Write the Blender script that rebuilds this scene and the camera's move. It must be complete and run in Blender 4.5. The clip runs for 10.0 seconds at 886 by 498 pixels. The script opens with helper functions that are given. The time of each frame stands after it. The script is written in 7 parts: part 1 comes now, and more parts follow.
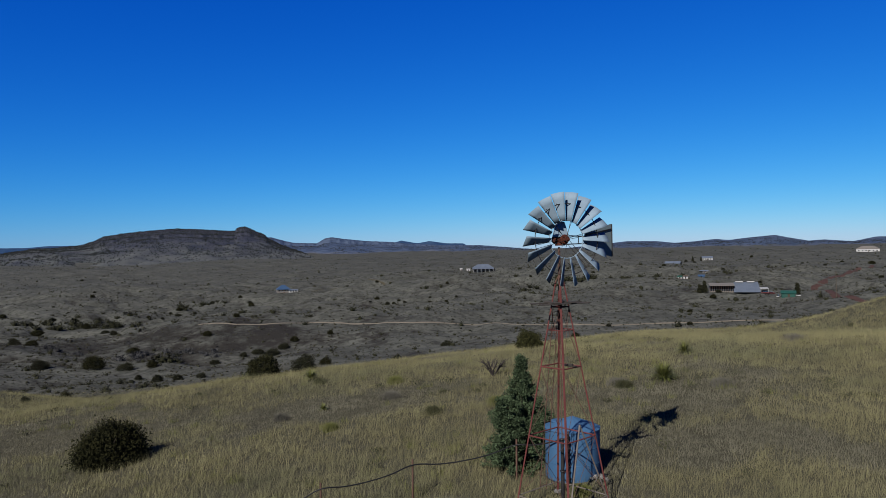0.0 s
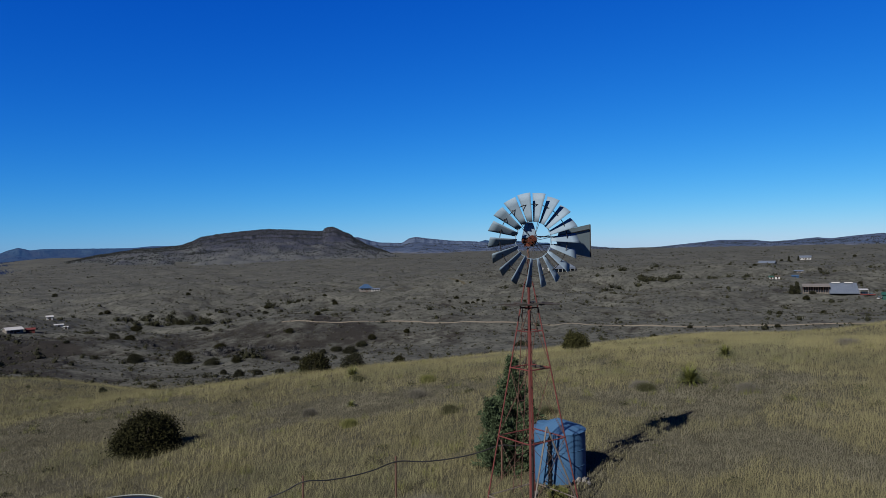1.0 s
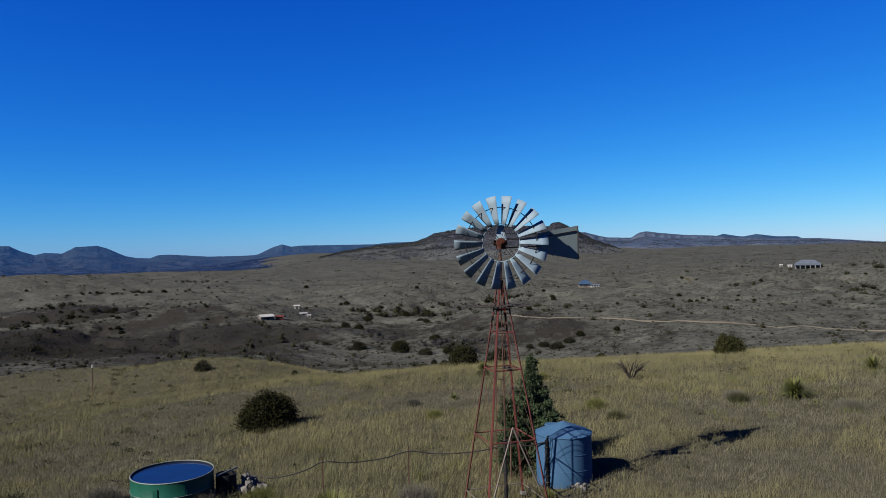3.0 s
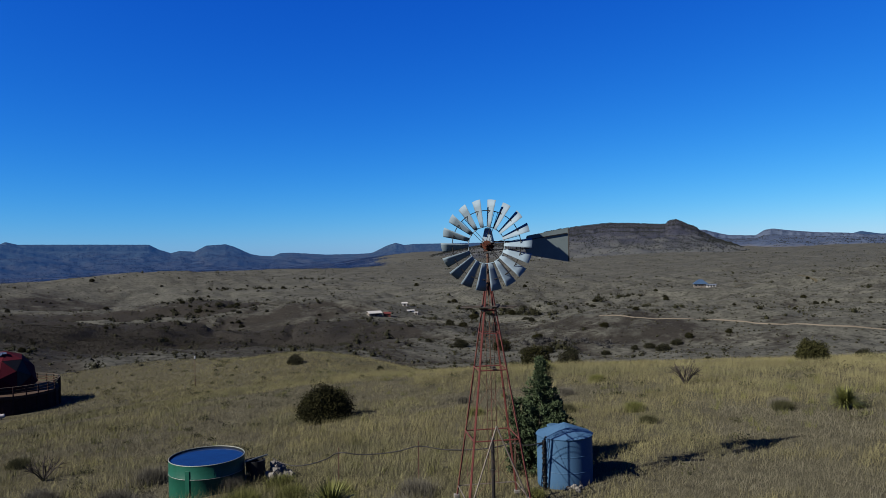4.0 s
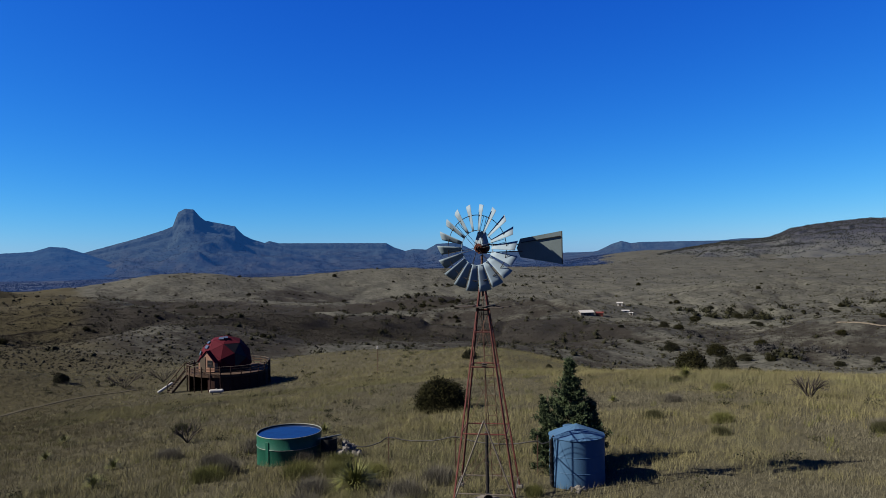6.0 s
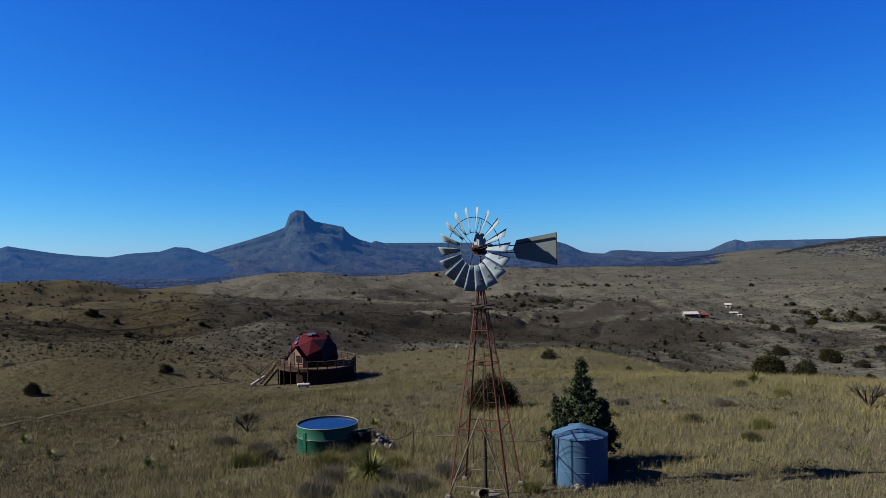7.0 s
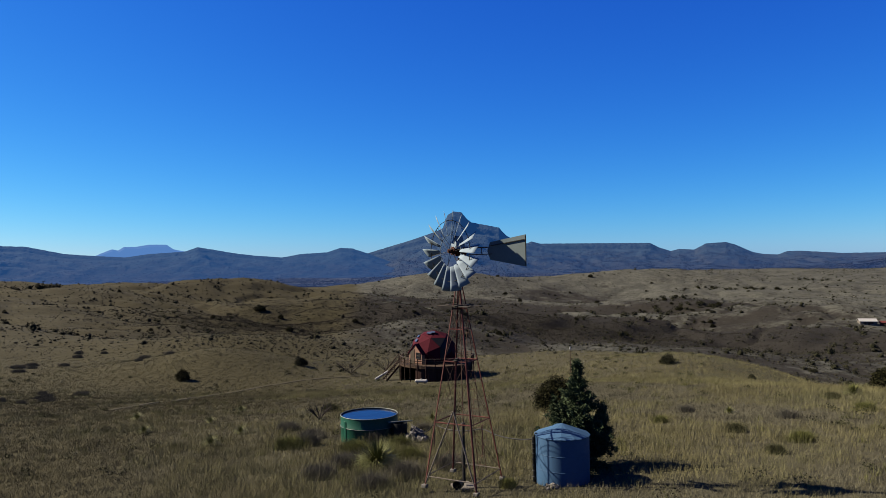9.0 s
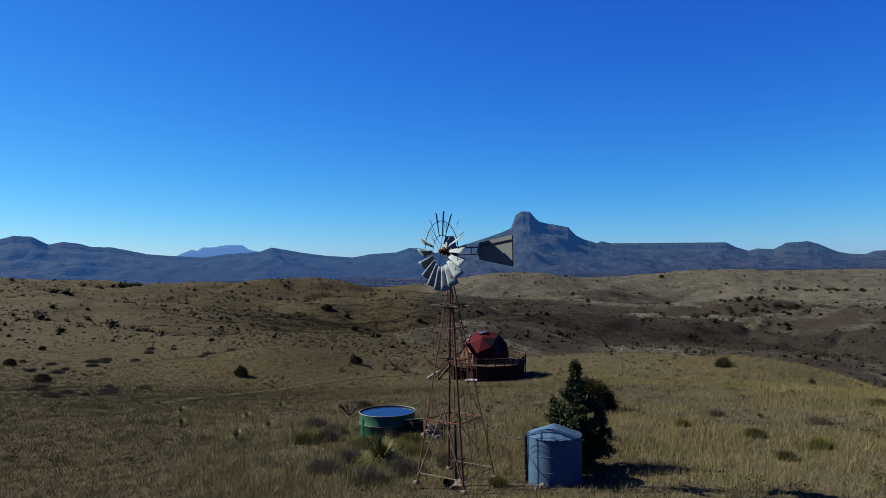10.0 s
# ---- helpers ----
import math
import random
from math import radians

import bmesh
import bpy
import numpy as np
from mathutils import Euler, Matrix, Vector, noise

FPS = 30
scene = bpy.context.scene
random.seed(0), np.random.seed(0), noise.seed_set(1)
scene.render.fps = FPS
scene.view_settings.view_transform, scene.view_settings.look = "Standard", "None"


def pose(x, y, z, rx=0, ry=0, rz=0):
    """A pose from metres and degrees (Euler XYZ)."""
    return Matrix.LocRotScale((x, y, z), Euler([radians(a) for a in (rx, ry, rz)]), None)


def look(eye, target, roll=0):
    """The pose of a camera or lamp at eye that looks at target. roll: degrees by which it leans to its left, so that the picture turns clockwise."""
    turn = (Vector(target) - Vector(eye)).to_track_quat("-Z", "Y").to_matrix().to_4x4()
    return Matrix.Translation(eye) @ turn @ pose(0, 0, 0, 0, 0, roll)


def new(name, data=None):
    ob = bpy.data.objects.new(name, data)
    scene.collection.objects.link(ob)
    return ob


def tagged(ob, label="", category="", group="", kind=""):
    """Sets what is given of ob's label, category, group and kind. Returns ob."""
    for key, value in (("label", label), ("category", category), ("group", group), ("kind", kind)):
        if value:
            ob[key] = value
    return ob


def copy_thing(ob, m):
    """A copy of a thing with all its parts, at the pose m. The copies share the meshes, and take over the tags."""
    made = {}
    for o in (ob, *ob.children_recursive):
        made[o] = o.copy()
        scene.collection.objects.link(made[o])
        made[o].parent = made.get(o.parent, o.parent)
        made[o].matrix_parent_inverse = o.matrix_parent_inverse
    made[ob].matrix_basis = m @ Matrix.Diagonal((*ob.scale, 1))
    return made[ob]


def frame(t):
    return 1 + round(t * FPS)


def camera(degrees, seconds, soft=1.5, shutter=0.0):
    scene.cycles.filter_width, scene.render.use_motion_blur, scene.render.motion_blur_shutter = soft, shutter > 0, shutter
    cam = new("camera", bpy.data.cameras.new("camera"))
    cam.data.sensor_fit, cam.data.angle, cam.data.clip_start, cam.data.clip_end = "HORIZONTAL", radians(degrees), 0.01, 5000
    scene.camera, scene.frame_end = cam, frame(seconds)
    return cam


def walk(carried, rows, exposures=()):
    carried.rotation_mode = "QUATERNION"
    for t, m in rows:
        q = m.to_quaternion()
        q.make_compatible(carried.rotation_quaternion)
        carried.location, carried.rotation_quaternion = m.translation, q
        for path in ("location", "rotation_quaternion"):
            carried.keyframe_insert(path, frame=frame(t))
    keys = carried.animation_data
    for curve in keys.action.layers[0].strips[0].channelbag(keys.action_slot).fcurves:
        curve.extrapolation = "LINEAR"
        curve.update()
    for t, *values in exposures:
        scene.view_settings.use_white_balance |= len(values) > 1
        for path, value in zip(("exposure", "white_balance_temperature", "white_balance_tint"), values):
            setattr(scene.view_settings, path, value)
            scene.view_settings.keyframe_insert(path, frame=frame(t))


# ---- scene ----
cam = camera(63.3, 10.0, soft=0.45)
PATH = [
    (0, (-1.174, -18.995, 6.737), (-10.972, 80.524, 6.826), -0.96),
    (0.5, (0.319, -18.905, 6.705), (-15.322, 79.864, 6.874), -1.05),
    (1, (1.840, -18.798, 6.727), (-19.553, 78.886, 6.936), -1.04),
    (1.5, (3.461, -18.582, 6.695), (-25.431, 77.153, 6.972), -1.06),
    (2, (5.069, -18.231, 6.735), (-31.325, 74.911, 6.998), -1.18),
    (2.5, (6.701, -17.752, 6.766), (-36.997, 72.195, 6.981), -1.19),
    (4, (11.341, -15.797, 6.827), (-52.000, 61.584, 7.077), -1.19),
    (4.5, (12.783, -15.019, 6.842), (-56.493, 57.098, 7.199), -1.08),
    (5, (14.089, -14.093, 6.856), (-60.560, 52.446, 7.229), -1.06),
    (5.5, (15.286, -13.100, 6.833), (-64.157, 47.634, 7.326), -1.03),
    (7, (18.577, -9.751, 6.810), (-72.316, 31.936, 7.605), -1.10),
    (7.5, (19.374, -8.667, 6.794), (-73.645, 28.031, 7.683), -1.03),
    (8, (20.117, -7.367, 6.779), (-74.809, 24.066, 7.767), -1.05),
    (8.5, (20.705, -6.196, 6.764), (-75.783, 20.046, 7.950), -0.97),
    (9, (21.208, -5.109, 6.738), (-76.532, 15.994, 8.020), -0.99),
    (9.5, (21.609, -3.966, 6.720), (-77.085, 12.080, 8.145), -0.90),
    (10, (21.883, -2.852, 6.702), (-77.421, 8.838, 8.148), -1.00),
]
walk(cam, [(t, look(eye, target, lean)) for t, eye, target, lean in PATH],
     exposures=[(0, 1.36, 6150, 14), (2.5, 1.58, 6350, 13), (4.5, 1.73, 6600, 12), (7.5, 1.90, 7100, 12), (10.0, 1.94, 7450, 12)])

# ---- world and sun ----
SUN_TO = Vector((-0.314, -0.740, 0.595)).normalized()
world = bpy.data.worlds.new("sky")
scene.world = world
world.use_nodes = True
wn = world.node_tree.nodes
sky = wn.new("ShaderNodeTexSky")
sky.sky_type = "NISHITA"
sky.sun_disc = False
sky.sun_elevation = math.asin(SUN_TO.z)
sky.sun_rotation = math.atan2(SUN_TO.x, SUN_TO.y)
sky.altitude = 1500
sky.air_density, sky.dust_density, sky.ozone_density = 1.0, 0.4, 4.0
wn["Background"].inputs["Strength"].default_value = 0.05
split, join = wn.new("ShaderNodeSeparateColor"), wn.new("ShaderNodeCombineColor")
world.node_tree.links.new(sky.outputs["Color"], split.inputs["Color"])
# the deep, saturated blue of a dry high-desert sky
for channel, power, gain in (("Red", 2.3, 0.34 * 0.11 ** 2.3), ("Green", 1.3, 0.44 * 0.11 ** 1.3), ("Blue", 0.65, 0.61 * 0.11 ** 0.65)):
    bend, scale = wn.new("ShaderNodeMath"), wn.new("ShaderNodeMath")
    bend.operation, scale.operation = "POWER", "MULTIPLY"
    bend.inputs[1].default_value, scale.inputs[1].default_value = power, gain / 0.1
    world.node_tree.links.new(split.outputs[channel], bend.inputs[0])
    world.node_tree.links.new(bend.outputs[0], scale.inputs[0])
    world.node_tree.links.new(scale.outputs[0], join.inputs[channel])
world.node_tree.links.new(join.outputs["Color"], wn["Background"].inputs["Color"])
sun_data = bpy.data.lights.new("sun", "SUN")
sun_data.energy, sun_data.angle, sun_data.color = 5.0, radians(0.5), (1.0, 0.94, 0.82)
sun = new("sun", sun_data)
sun.matrix_world = look(SUN_TO * 100, (0, 0, 0))

# ---- materials ----
def material(name, dark, light, size=1.0, rough=0.9, metal=0.0, bump=0.15, fine=0.12, island=0.0, single=0.0, spec=0.12, glow=None):
    """Two-scale procedural surface: dark to light over patches of `size` metres with a finer grain of `fine` metres.
    island / single: how far each loose piece, or each object, differs in lightness."""
    m = bpy.data.materials.new(name)
    m.use_nodes = True
    n, l = m.node_tree.nodes, m.node_tree.links
    p = n["Principled BSDF"]
    p.inputs["Roughness"].default_value, p.inputs["Metallic"].default_value = rough, metal
    p.inputs["Specular IOR Level"].default_value = spec
    geo = n.new("ShaderNodeNewGeometry")
    a, b = n.new("ShaderNodeTexNoise"), n.new("ShaderNodeTexNoise")
    a.inputs["Scale"].default_value, b.inputs["Scale"].default_value = 1 / size, 1 / fine
    a.inputs["Detail"].default_value, b.inputs["Detail"].default_value = 4, 3
    for t in (a, b):
        l.new(geo.outputs["Position"], t.inputs["Vector"])
    add = n.new("ShaderNodeMath")
    add.operation = "MULTIPLY_ADD"
    add.inputs[1].default_value = 0.45
    l.new(b.outputs["Fac"], add.inputs[0])
    l.new(a.outputs["Fac"], add.inputs[2])
    value = add.outputs[0]
    for amount, source in ((island, geo.outputs["Random Per Island"]), (single, None)):
        if amount:
            if source is None:
                source = n.new("ShaderNodeObjectInfo").outputs["Random"]
            more = n.new("ShaderNodeMath")
            more.operation = "MULTIPLY_ADD"
            more.inputs[1].default_value = amount
            l.new(source, more.inputs[0])
            l.new(value, more.inputs[2])
            value = more.outputs[0]
    span = n.new("ShaderNodeMapRange")
    half = (island + single) / 2
    span.inputs["From Min"].default_value, span.inputs["From Max"].default_value = 0.5 + half - 0.3, 0.95 + half + 0.1
    l.new(value, span.inputs["Value"])
    mix = n.new("ShaderNodeMix")
    mix.data_type = "RGBA"
    mix.inputs["A"].default_value, mix.inputs["B"].default_value = (*dark, 1), (*light, 1)
    l.new(span.outputs["Result"], mix.inputs["Factor"])
    l.new(mix.outputs["Result"], p.inputs["Base Color"])
    if bump:
        bp = n.new("ShaderNodeBump")
        bp.inputs["Strength"].default_value, bp.inputs["Distance"].default_value = bump, fine * 0.3
        l.new(b.outputs["Fac"], bp.inputs["Height"])
        l.new(bp.outputs["Normal"], p.inputs["Normal"])
    # faint emission that stands in for distance haze
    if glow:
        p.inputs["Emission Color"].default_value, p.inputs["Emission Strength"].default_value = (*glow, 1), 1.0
    return m


def patchy(m, size, colour, amount, lo=0.47, hi=0.6):
    """Adds ragged patches of another growth, about `size` metres across; the higher lo and hi, the sparser."""
    n, l = m.node_tree.nodes, m.node_tree.links
    p = n["Principled BSDF"]
    old = p.inputs["Base Color"].links[0].from_socket
    geo, w, span, mix = (n.new("ShaderNode" + k) for k in ("NewGeometry", "TexNoise", "MapRange", "Mix"))
    w.inputs["Scale"].default_value, w.inputs["Detail"].default_value, w.inputs["Roughness"].default_value = 1 / size, 6, 0.62
    l.new(geo.outputs["Position"], w.inputs["Vector"])
    span.inputs["From Min"].default_value, span.inputs["From Max"].default_value, span.inputs["To Max"].default_value = lo, hi, amount
    l.new(w.outputs["Fac"], span.inputs["Value"])
    mix.data_type = "RGBA"
    mix.inputs["B"].default_value = (*colour, 1)
    l.new(old, mix.inputs["A"])
    l.new(span.outputs["Result"], mix.inputs["Factor"])
    l.new(mix.outputs["Result"], p.inputs["Base Color"])
    return m


M_GROUND = patchy(patchy(patchy(material("dry_grass_ground", (0.0190, 0.0197, 0.0170), (0.0550, 0.0562, 0.0475), 24, 1.0, 0, 1.0, 0.7, spec=0.03),
                                26, (0.0245, 0.0260, 0.0232), 0.5), 4.5, (0.0165, 0.0172, 0.0148), 0.55), 1.5, (0.0085, 0.0088, 0.0074), 0.8, 0.53, 0.62)
M_GRASS = material("dry_bunch_grass", (0.0340, 0.0318, 0.0178), (0.109, 0.1010, 0.0510), 5.5, 0.9, 0, 0, 0.5, island=0.25, spec=0.05)
M_WEED_BROWN = material("brown_low_weed", (0.0220, 0.0200, 0.0112), (0.0785, 0.0705, 0.0395), 2.5, 0.95, 0, 0, 0.3, island=0.4, spec=0.04)
M_WEED = material("grey_low_weed", (0.0290, 0.0278, 0.0198), (0.0795, 0.0755, 0.0535), 2.5, 0.95, 0, 0, 0.3, island=0.35, spec=0.04)
M_GRASS_GREEN = material("green_tussock", (0.0134, 0.0184, 0.00537), (0.0651, 0.067, 0.0192), 1.5, 0.85, 0, 0, 0.2, island=0.5, spec=0.1)
M_BRUSH = material("grey_brush", (0.0185, 0.0178, 0.0145), (0.068, 0.0650, 0.0530), 1.2, 0.95, 0, 0, 0.2, island=0.5, spec=0.05)
M_LOW_BUSH = material("olive_low_bush", (0.0075, 0.0082, 0.0042), (0.034, 0.0350, 0.0175), 1.2, 0.9, 0, 0, 0.2, island=0.5, spec=0.05)
M_GREY_TWIG = material("grey_twigs", (0.0085, 0.0088, 0.0092), (0.027, 0.0275, 0.0280), 1.2, 0.95, 0, 0, 0.2, island=0.5, spec=0.04)
M_BRUSH_DARK = material("dark_twiggy_brush", (0.0046, 0.00421, 0.00383), (0.0211, 0.0192, 0.0161), 3, 0.95, 0, 0, 0.4, island=0.5, spec=0.04)
M_HILLGRASS = material("grey_tan_hill_grass", (0.0182, 0.0190, 0.0175), (0.0590, 0.0605, 0.0530), 14, 0.95, 0, 0, 0.8, island=0.45, spec=0.04)
M_SCRUB = material("juniper_scrub", (0.00229, 0.00287, 0.00172), (0.0116, 0.0121, 0.00546), 1.5, 0.9, 0, 0, 0.3, island=0.5, spec=0.08)
M_SCRUB_BROWN = material("grey_brown_scrub", (0.0052, 0.0052, 0.0036), (0.021, 0.0205, 0.0135), 1.5, 0.92, 0, 0, 0.3, island=0.6, spec=0.05)
M_OLIVE = material("live_oak_leaf", (0.0026, 0.0031, 0.0014), (0.0118, 0.0118, 0.0042), 1.2, 0.85, 0, 0, 0.3, island=0.4, spec=0.04)
M_LIME = material("yellow_green_leaf", (0.004, 0.0046, 0.0017), (0.0195, 0.0198, 0.0062), 0.6, 0.85, 0, 0, 0.2, island=0.5, spec=0.06)
M_CEDAR = material("cedar_foliage", (0.0042, 0.0078, 0.0036), (0.0320, 0.0460, 0.0230), 0.35, 0.8, 0, 0, 0.1, island=0.6, spec=0.06)
M_YUCCA = material("yucca_leaf", (0.0170, 0.0215, 0.0040), (0.062, 0.0660, 0.0135), 0.5, 0.7, 0, 0, 0.1, island=0.5, spec=0.2)
M_BARK = material("grey_bark", (0.0134, 0.0107, 0.00844), (0.0421, 0.0345, 0.0268), 0.3, 0.95, 0, 0.5, 0.04, spec=0.1)
M_ROAD = material("pale_gravel_road", (0.0479, 0.0421, 0.0319), (0.0734, 0.0651, 0.0511), 6, 1.0, 0, 0.3, 0.4, spec=0.05)
M_RED_ROAD = material("red_dirt_road", (0.020, 0.011, 0.009), (0.032, 0.019, 0.016), 8, 1.0, 0, 0.3, 0.5, spec=0.05)
M_TRACK = material("grass_track", (0.012, 0.0110, 0.0078), (0.034, 0.0305, 0.0200), 1.2, 1.0, 0, 0.4, 0.25, spec=0.05)
M_STEEL_RED = material("faded_red_steel", (0.023, 0.00586, 0.00552), (0.0645, 0.0179, 0.0156), 0.5, 0.65, 0.0, 0.2, 0.05, single=0.25)
M_STEEL_PALE = material("worn_galvanised_pipe", (0.0351, 0.0268, 0.023), (0.0828, 0.0734, 0.0638), 0.4, 0.6, 0.2, 0.2, 0.05)
M_RUST = material("rusted_iron", (0.00863, 0.00276, 0.00184), (0.0488, 0.0127, 0.00598), 0.15, 0.85, 0.1, 0.3, 0.025)
M_ROD = material("rusty_rod", (0.0192, 0.0103, 0.00768), (0.0575, 0.0325, 0.0237), 0.3, 0.8, 0.1, 0.2, 0.04)
M_GALV = material("galvanised_sheet", (0.056, 0.082, 0.108), (0.096, 0.128, 0.154), 0.35, 0.72, 0.0, 0.03, 0.05, single=0.2, spec=0.12)
M_VANE = material("galvanised_vane_sheet", (0.050, 0.068, 0.072), (0.078, 0.100, 0.104), 0.5, 0.7, 0.0, 0.05, 0.06, spec=0.12)
M_DARKPIPE = material("dark_pump_pipe", (0.00383, 0.00383, 0.00421), (0.0154, 0.0141, 0.0141), 0.3, 0.55, 0.2, 0.2, 0.05)
M_WOOD = material("weathered_plank", (0.00768, 0.00654, 0.00575), (0.0268, 0.023, 0.0199), 0.25, 0.95, 0, 0.4, 0.03, single=0.3)
M_TANK = material("blue_tank_plastic", (0.0150, 0.0370, 0.0700), (0.0225, 0.0520, 0.0950), 0.6, 0.6, 0, 0.06, 0.05, spec=0.08)
M_LIP = material("grey_metal_rim", (0.060, 0.068, 0.062), (0.105, 0.114, 0.106), 0.4, 0.55, 0.1, 0.1, 0.05)
M_GREEN = material("green_tank_paint", (0.0018, 0.0195, 0.0135), (0.0050, 0.0400, 0.0270), 0.7, 0.45, 0, 0.1, 0.08)
M_LINER = material("dark_tank_lining", (0.0023, 0.00268, 0.00306), (0.00689, 0.00728, 0.00768), 0.5, 0.6)
M_BLACK = material("black_rubber_hose", (0.00192, 0.00192, 0.00192), (0.00768, 0.00768, 0.00806), 0.3, 0.5)
M_ROCK = material("grey_fieldstone", (0.0154, 0.0146, 0.0138), (0.0958, 0.092, 0.0859), 0.15, 0.95, 0, 0.5, 0.04, single=0.4)
M_DOME = material("dark_red_shingle", (0.0215, 0.0016, 0.0046), (0.0365, 0.0034, 0.0076), 0.8, 0.85, 0, 0.3, 0.08, single=0.2, spec=0.05)
M_PLY = material("tan_plywood_wall", (0.0700, 0.0375, 0.0270), (0.110, 0.0640, 0.0480), 0.6, 0.85, 0, 0.15, 0.06)
M_DECK = material("brown_deck_timber", (0.013, 0.00747, 0.00488), (0.0301, 0.0187, 0.0124), 0.4, 0.9, 0, 0.3, 0.04, single=0.25)
M_RAIL = material("pale_deck_timber", (0.0184, 0.0138, 0.0102), (0.0414, 0.0331, 0.0253), 0.4, 0.9, 0, 0.3, 0.04, single=0.25)
M_SKIRT = material("dark_under_deck_boarding", (0.0100, 0.0048, 0.0042), (0.024, 0.0118, 0.0100), 0.4, 0.95, 0, 0.3, 0.05, single=0.3, spec=0.1)
M_WHITE = material("white_painted_metal", (0.128, 0.128, 0.125), (0.192, 0.192, 0.187), 1.0, 0.5, 0, 0.05, 0.1)
M_BLUE_ROOF = material("blue_metal_roof", (0.0100, 0.0230, 0.0480), (0.0170, 0.0350, 0.0640), 2.0, 0.7, 0.1, 0.05, 0.2)
M_GREY_ROOF = material("grey_metal_roof", (0.030, 0.038, 0.050), (0.052, 0.062, 0.078), 2.0, 0.6, 0.1, 0.05, 0.2)
M_TEAL = material("green_shed_wall", (0.00306, 0.0173, 0.0138), (0.00768, 0.0325, 0.0253), 1.5, 0.6)
M_BARN = material("red_barn_boarding", (0.0345, 0.00689, 0.00689), (0.0613, 0.0154, 0.0134), 1.5, 0.8)
M_GLASS = material("dark_window_glass", (0.00383, 0.00498, 0.00689), (0.00768, 0.00996, 0.0134), 2.0, 0.08, 0, 0, 0.5, spec=0.6)
M_SKYLIGHT = material("skylight_glass", (0.046, 0.0651, 0.092), (0.0651, 0.0882, 0.115), 1.0, 0.12, 0.5, 0, 0.5, spec=0.6)
M_WALL = material("grey_stucco_wall", (0.0421, 0.0383, 0.0345), (0.0768, 0.0708, 0.0632), 1.5, 0.9, 0, 0.2, 0.2)
# faint blue emission and bluish colour on mesa and ridge stand in for haze
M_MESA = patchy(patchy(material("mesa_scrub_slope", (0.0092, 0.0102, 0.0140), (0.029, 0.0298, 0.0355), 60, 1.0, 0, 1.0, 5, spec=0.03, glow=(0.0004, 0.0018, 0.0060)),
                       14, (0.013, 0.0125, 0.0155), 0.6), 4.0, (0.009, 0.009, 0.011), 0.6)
M_MESA_TREE = material("mesa_juniper", (0.0030, 0.0040, 0.0042), (0.0080, 0.0090, 0.0085), 30, 0.95, 0, 0, 4, island=0.4, spec=0.03)
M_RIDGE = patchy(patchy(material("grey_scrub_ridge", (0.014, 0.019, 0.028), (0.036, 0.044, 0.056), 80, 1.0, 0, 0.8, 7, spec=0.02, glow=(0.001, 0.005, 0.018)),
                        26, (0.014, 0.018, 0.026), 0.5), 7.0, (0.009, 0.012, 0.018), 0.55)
# far backdrop ranges, blue with distance; haze put into base colour and emission
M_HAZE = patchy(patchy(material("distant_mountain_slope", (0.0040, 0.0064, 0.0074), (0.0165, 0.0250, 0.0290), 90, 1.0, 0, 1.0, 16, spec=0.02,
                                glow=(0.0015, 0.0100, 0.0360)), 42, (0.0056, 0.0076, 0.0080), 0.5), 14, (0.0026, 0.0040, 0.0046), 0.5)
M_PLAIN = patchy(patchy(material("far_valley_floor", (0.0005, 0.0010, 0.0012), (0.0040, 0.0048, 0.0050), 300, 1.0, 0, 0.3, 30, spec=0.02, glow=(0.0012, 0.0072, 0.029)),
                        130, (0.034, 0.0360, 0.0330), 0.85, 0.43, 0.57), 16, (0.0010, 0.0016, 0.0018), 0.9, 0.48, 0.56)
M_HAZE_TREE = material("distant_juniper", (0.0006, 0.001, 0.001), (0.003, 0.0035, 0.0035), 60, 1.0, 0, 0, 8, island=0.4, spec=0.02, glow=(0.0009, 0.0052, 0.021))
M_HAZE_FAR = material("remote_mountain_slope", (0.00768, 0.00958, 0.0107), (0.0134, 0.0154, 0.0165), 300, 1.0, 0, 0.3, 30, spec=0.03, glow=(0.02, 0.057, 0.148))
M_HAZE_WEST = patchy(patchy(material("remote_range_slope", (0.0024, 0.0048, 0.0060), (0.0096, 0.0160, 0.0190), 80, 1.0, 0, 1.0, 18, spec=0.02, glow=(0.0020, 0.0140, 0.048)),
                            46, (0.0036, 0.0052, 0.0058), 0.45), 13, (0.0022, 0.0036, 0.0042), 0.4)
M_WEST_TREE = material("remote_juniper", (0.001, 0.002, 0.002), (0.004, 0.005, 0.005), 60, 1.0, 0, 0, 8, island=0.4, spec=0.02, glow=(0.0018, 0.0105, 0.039))


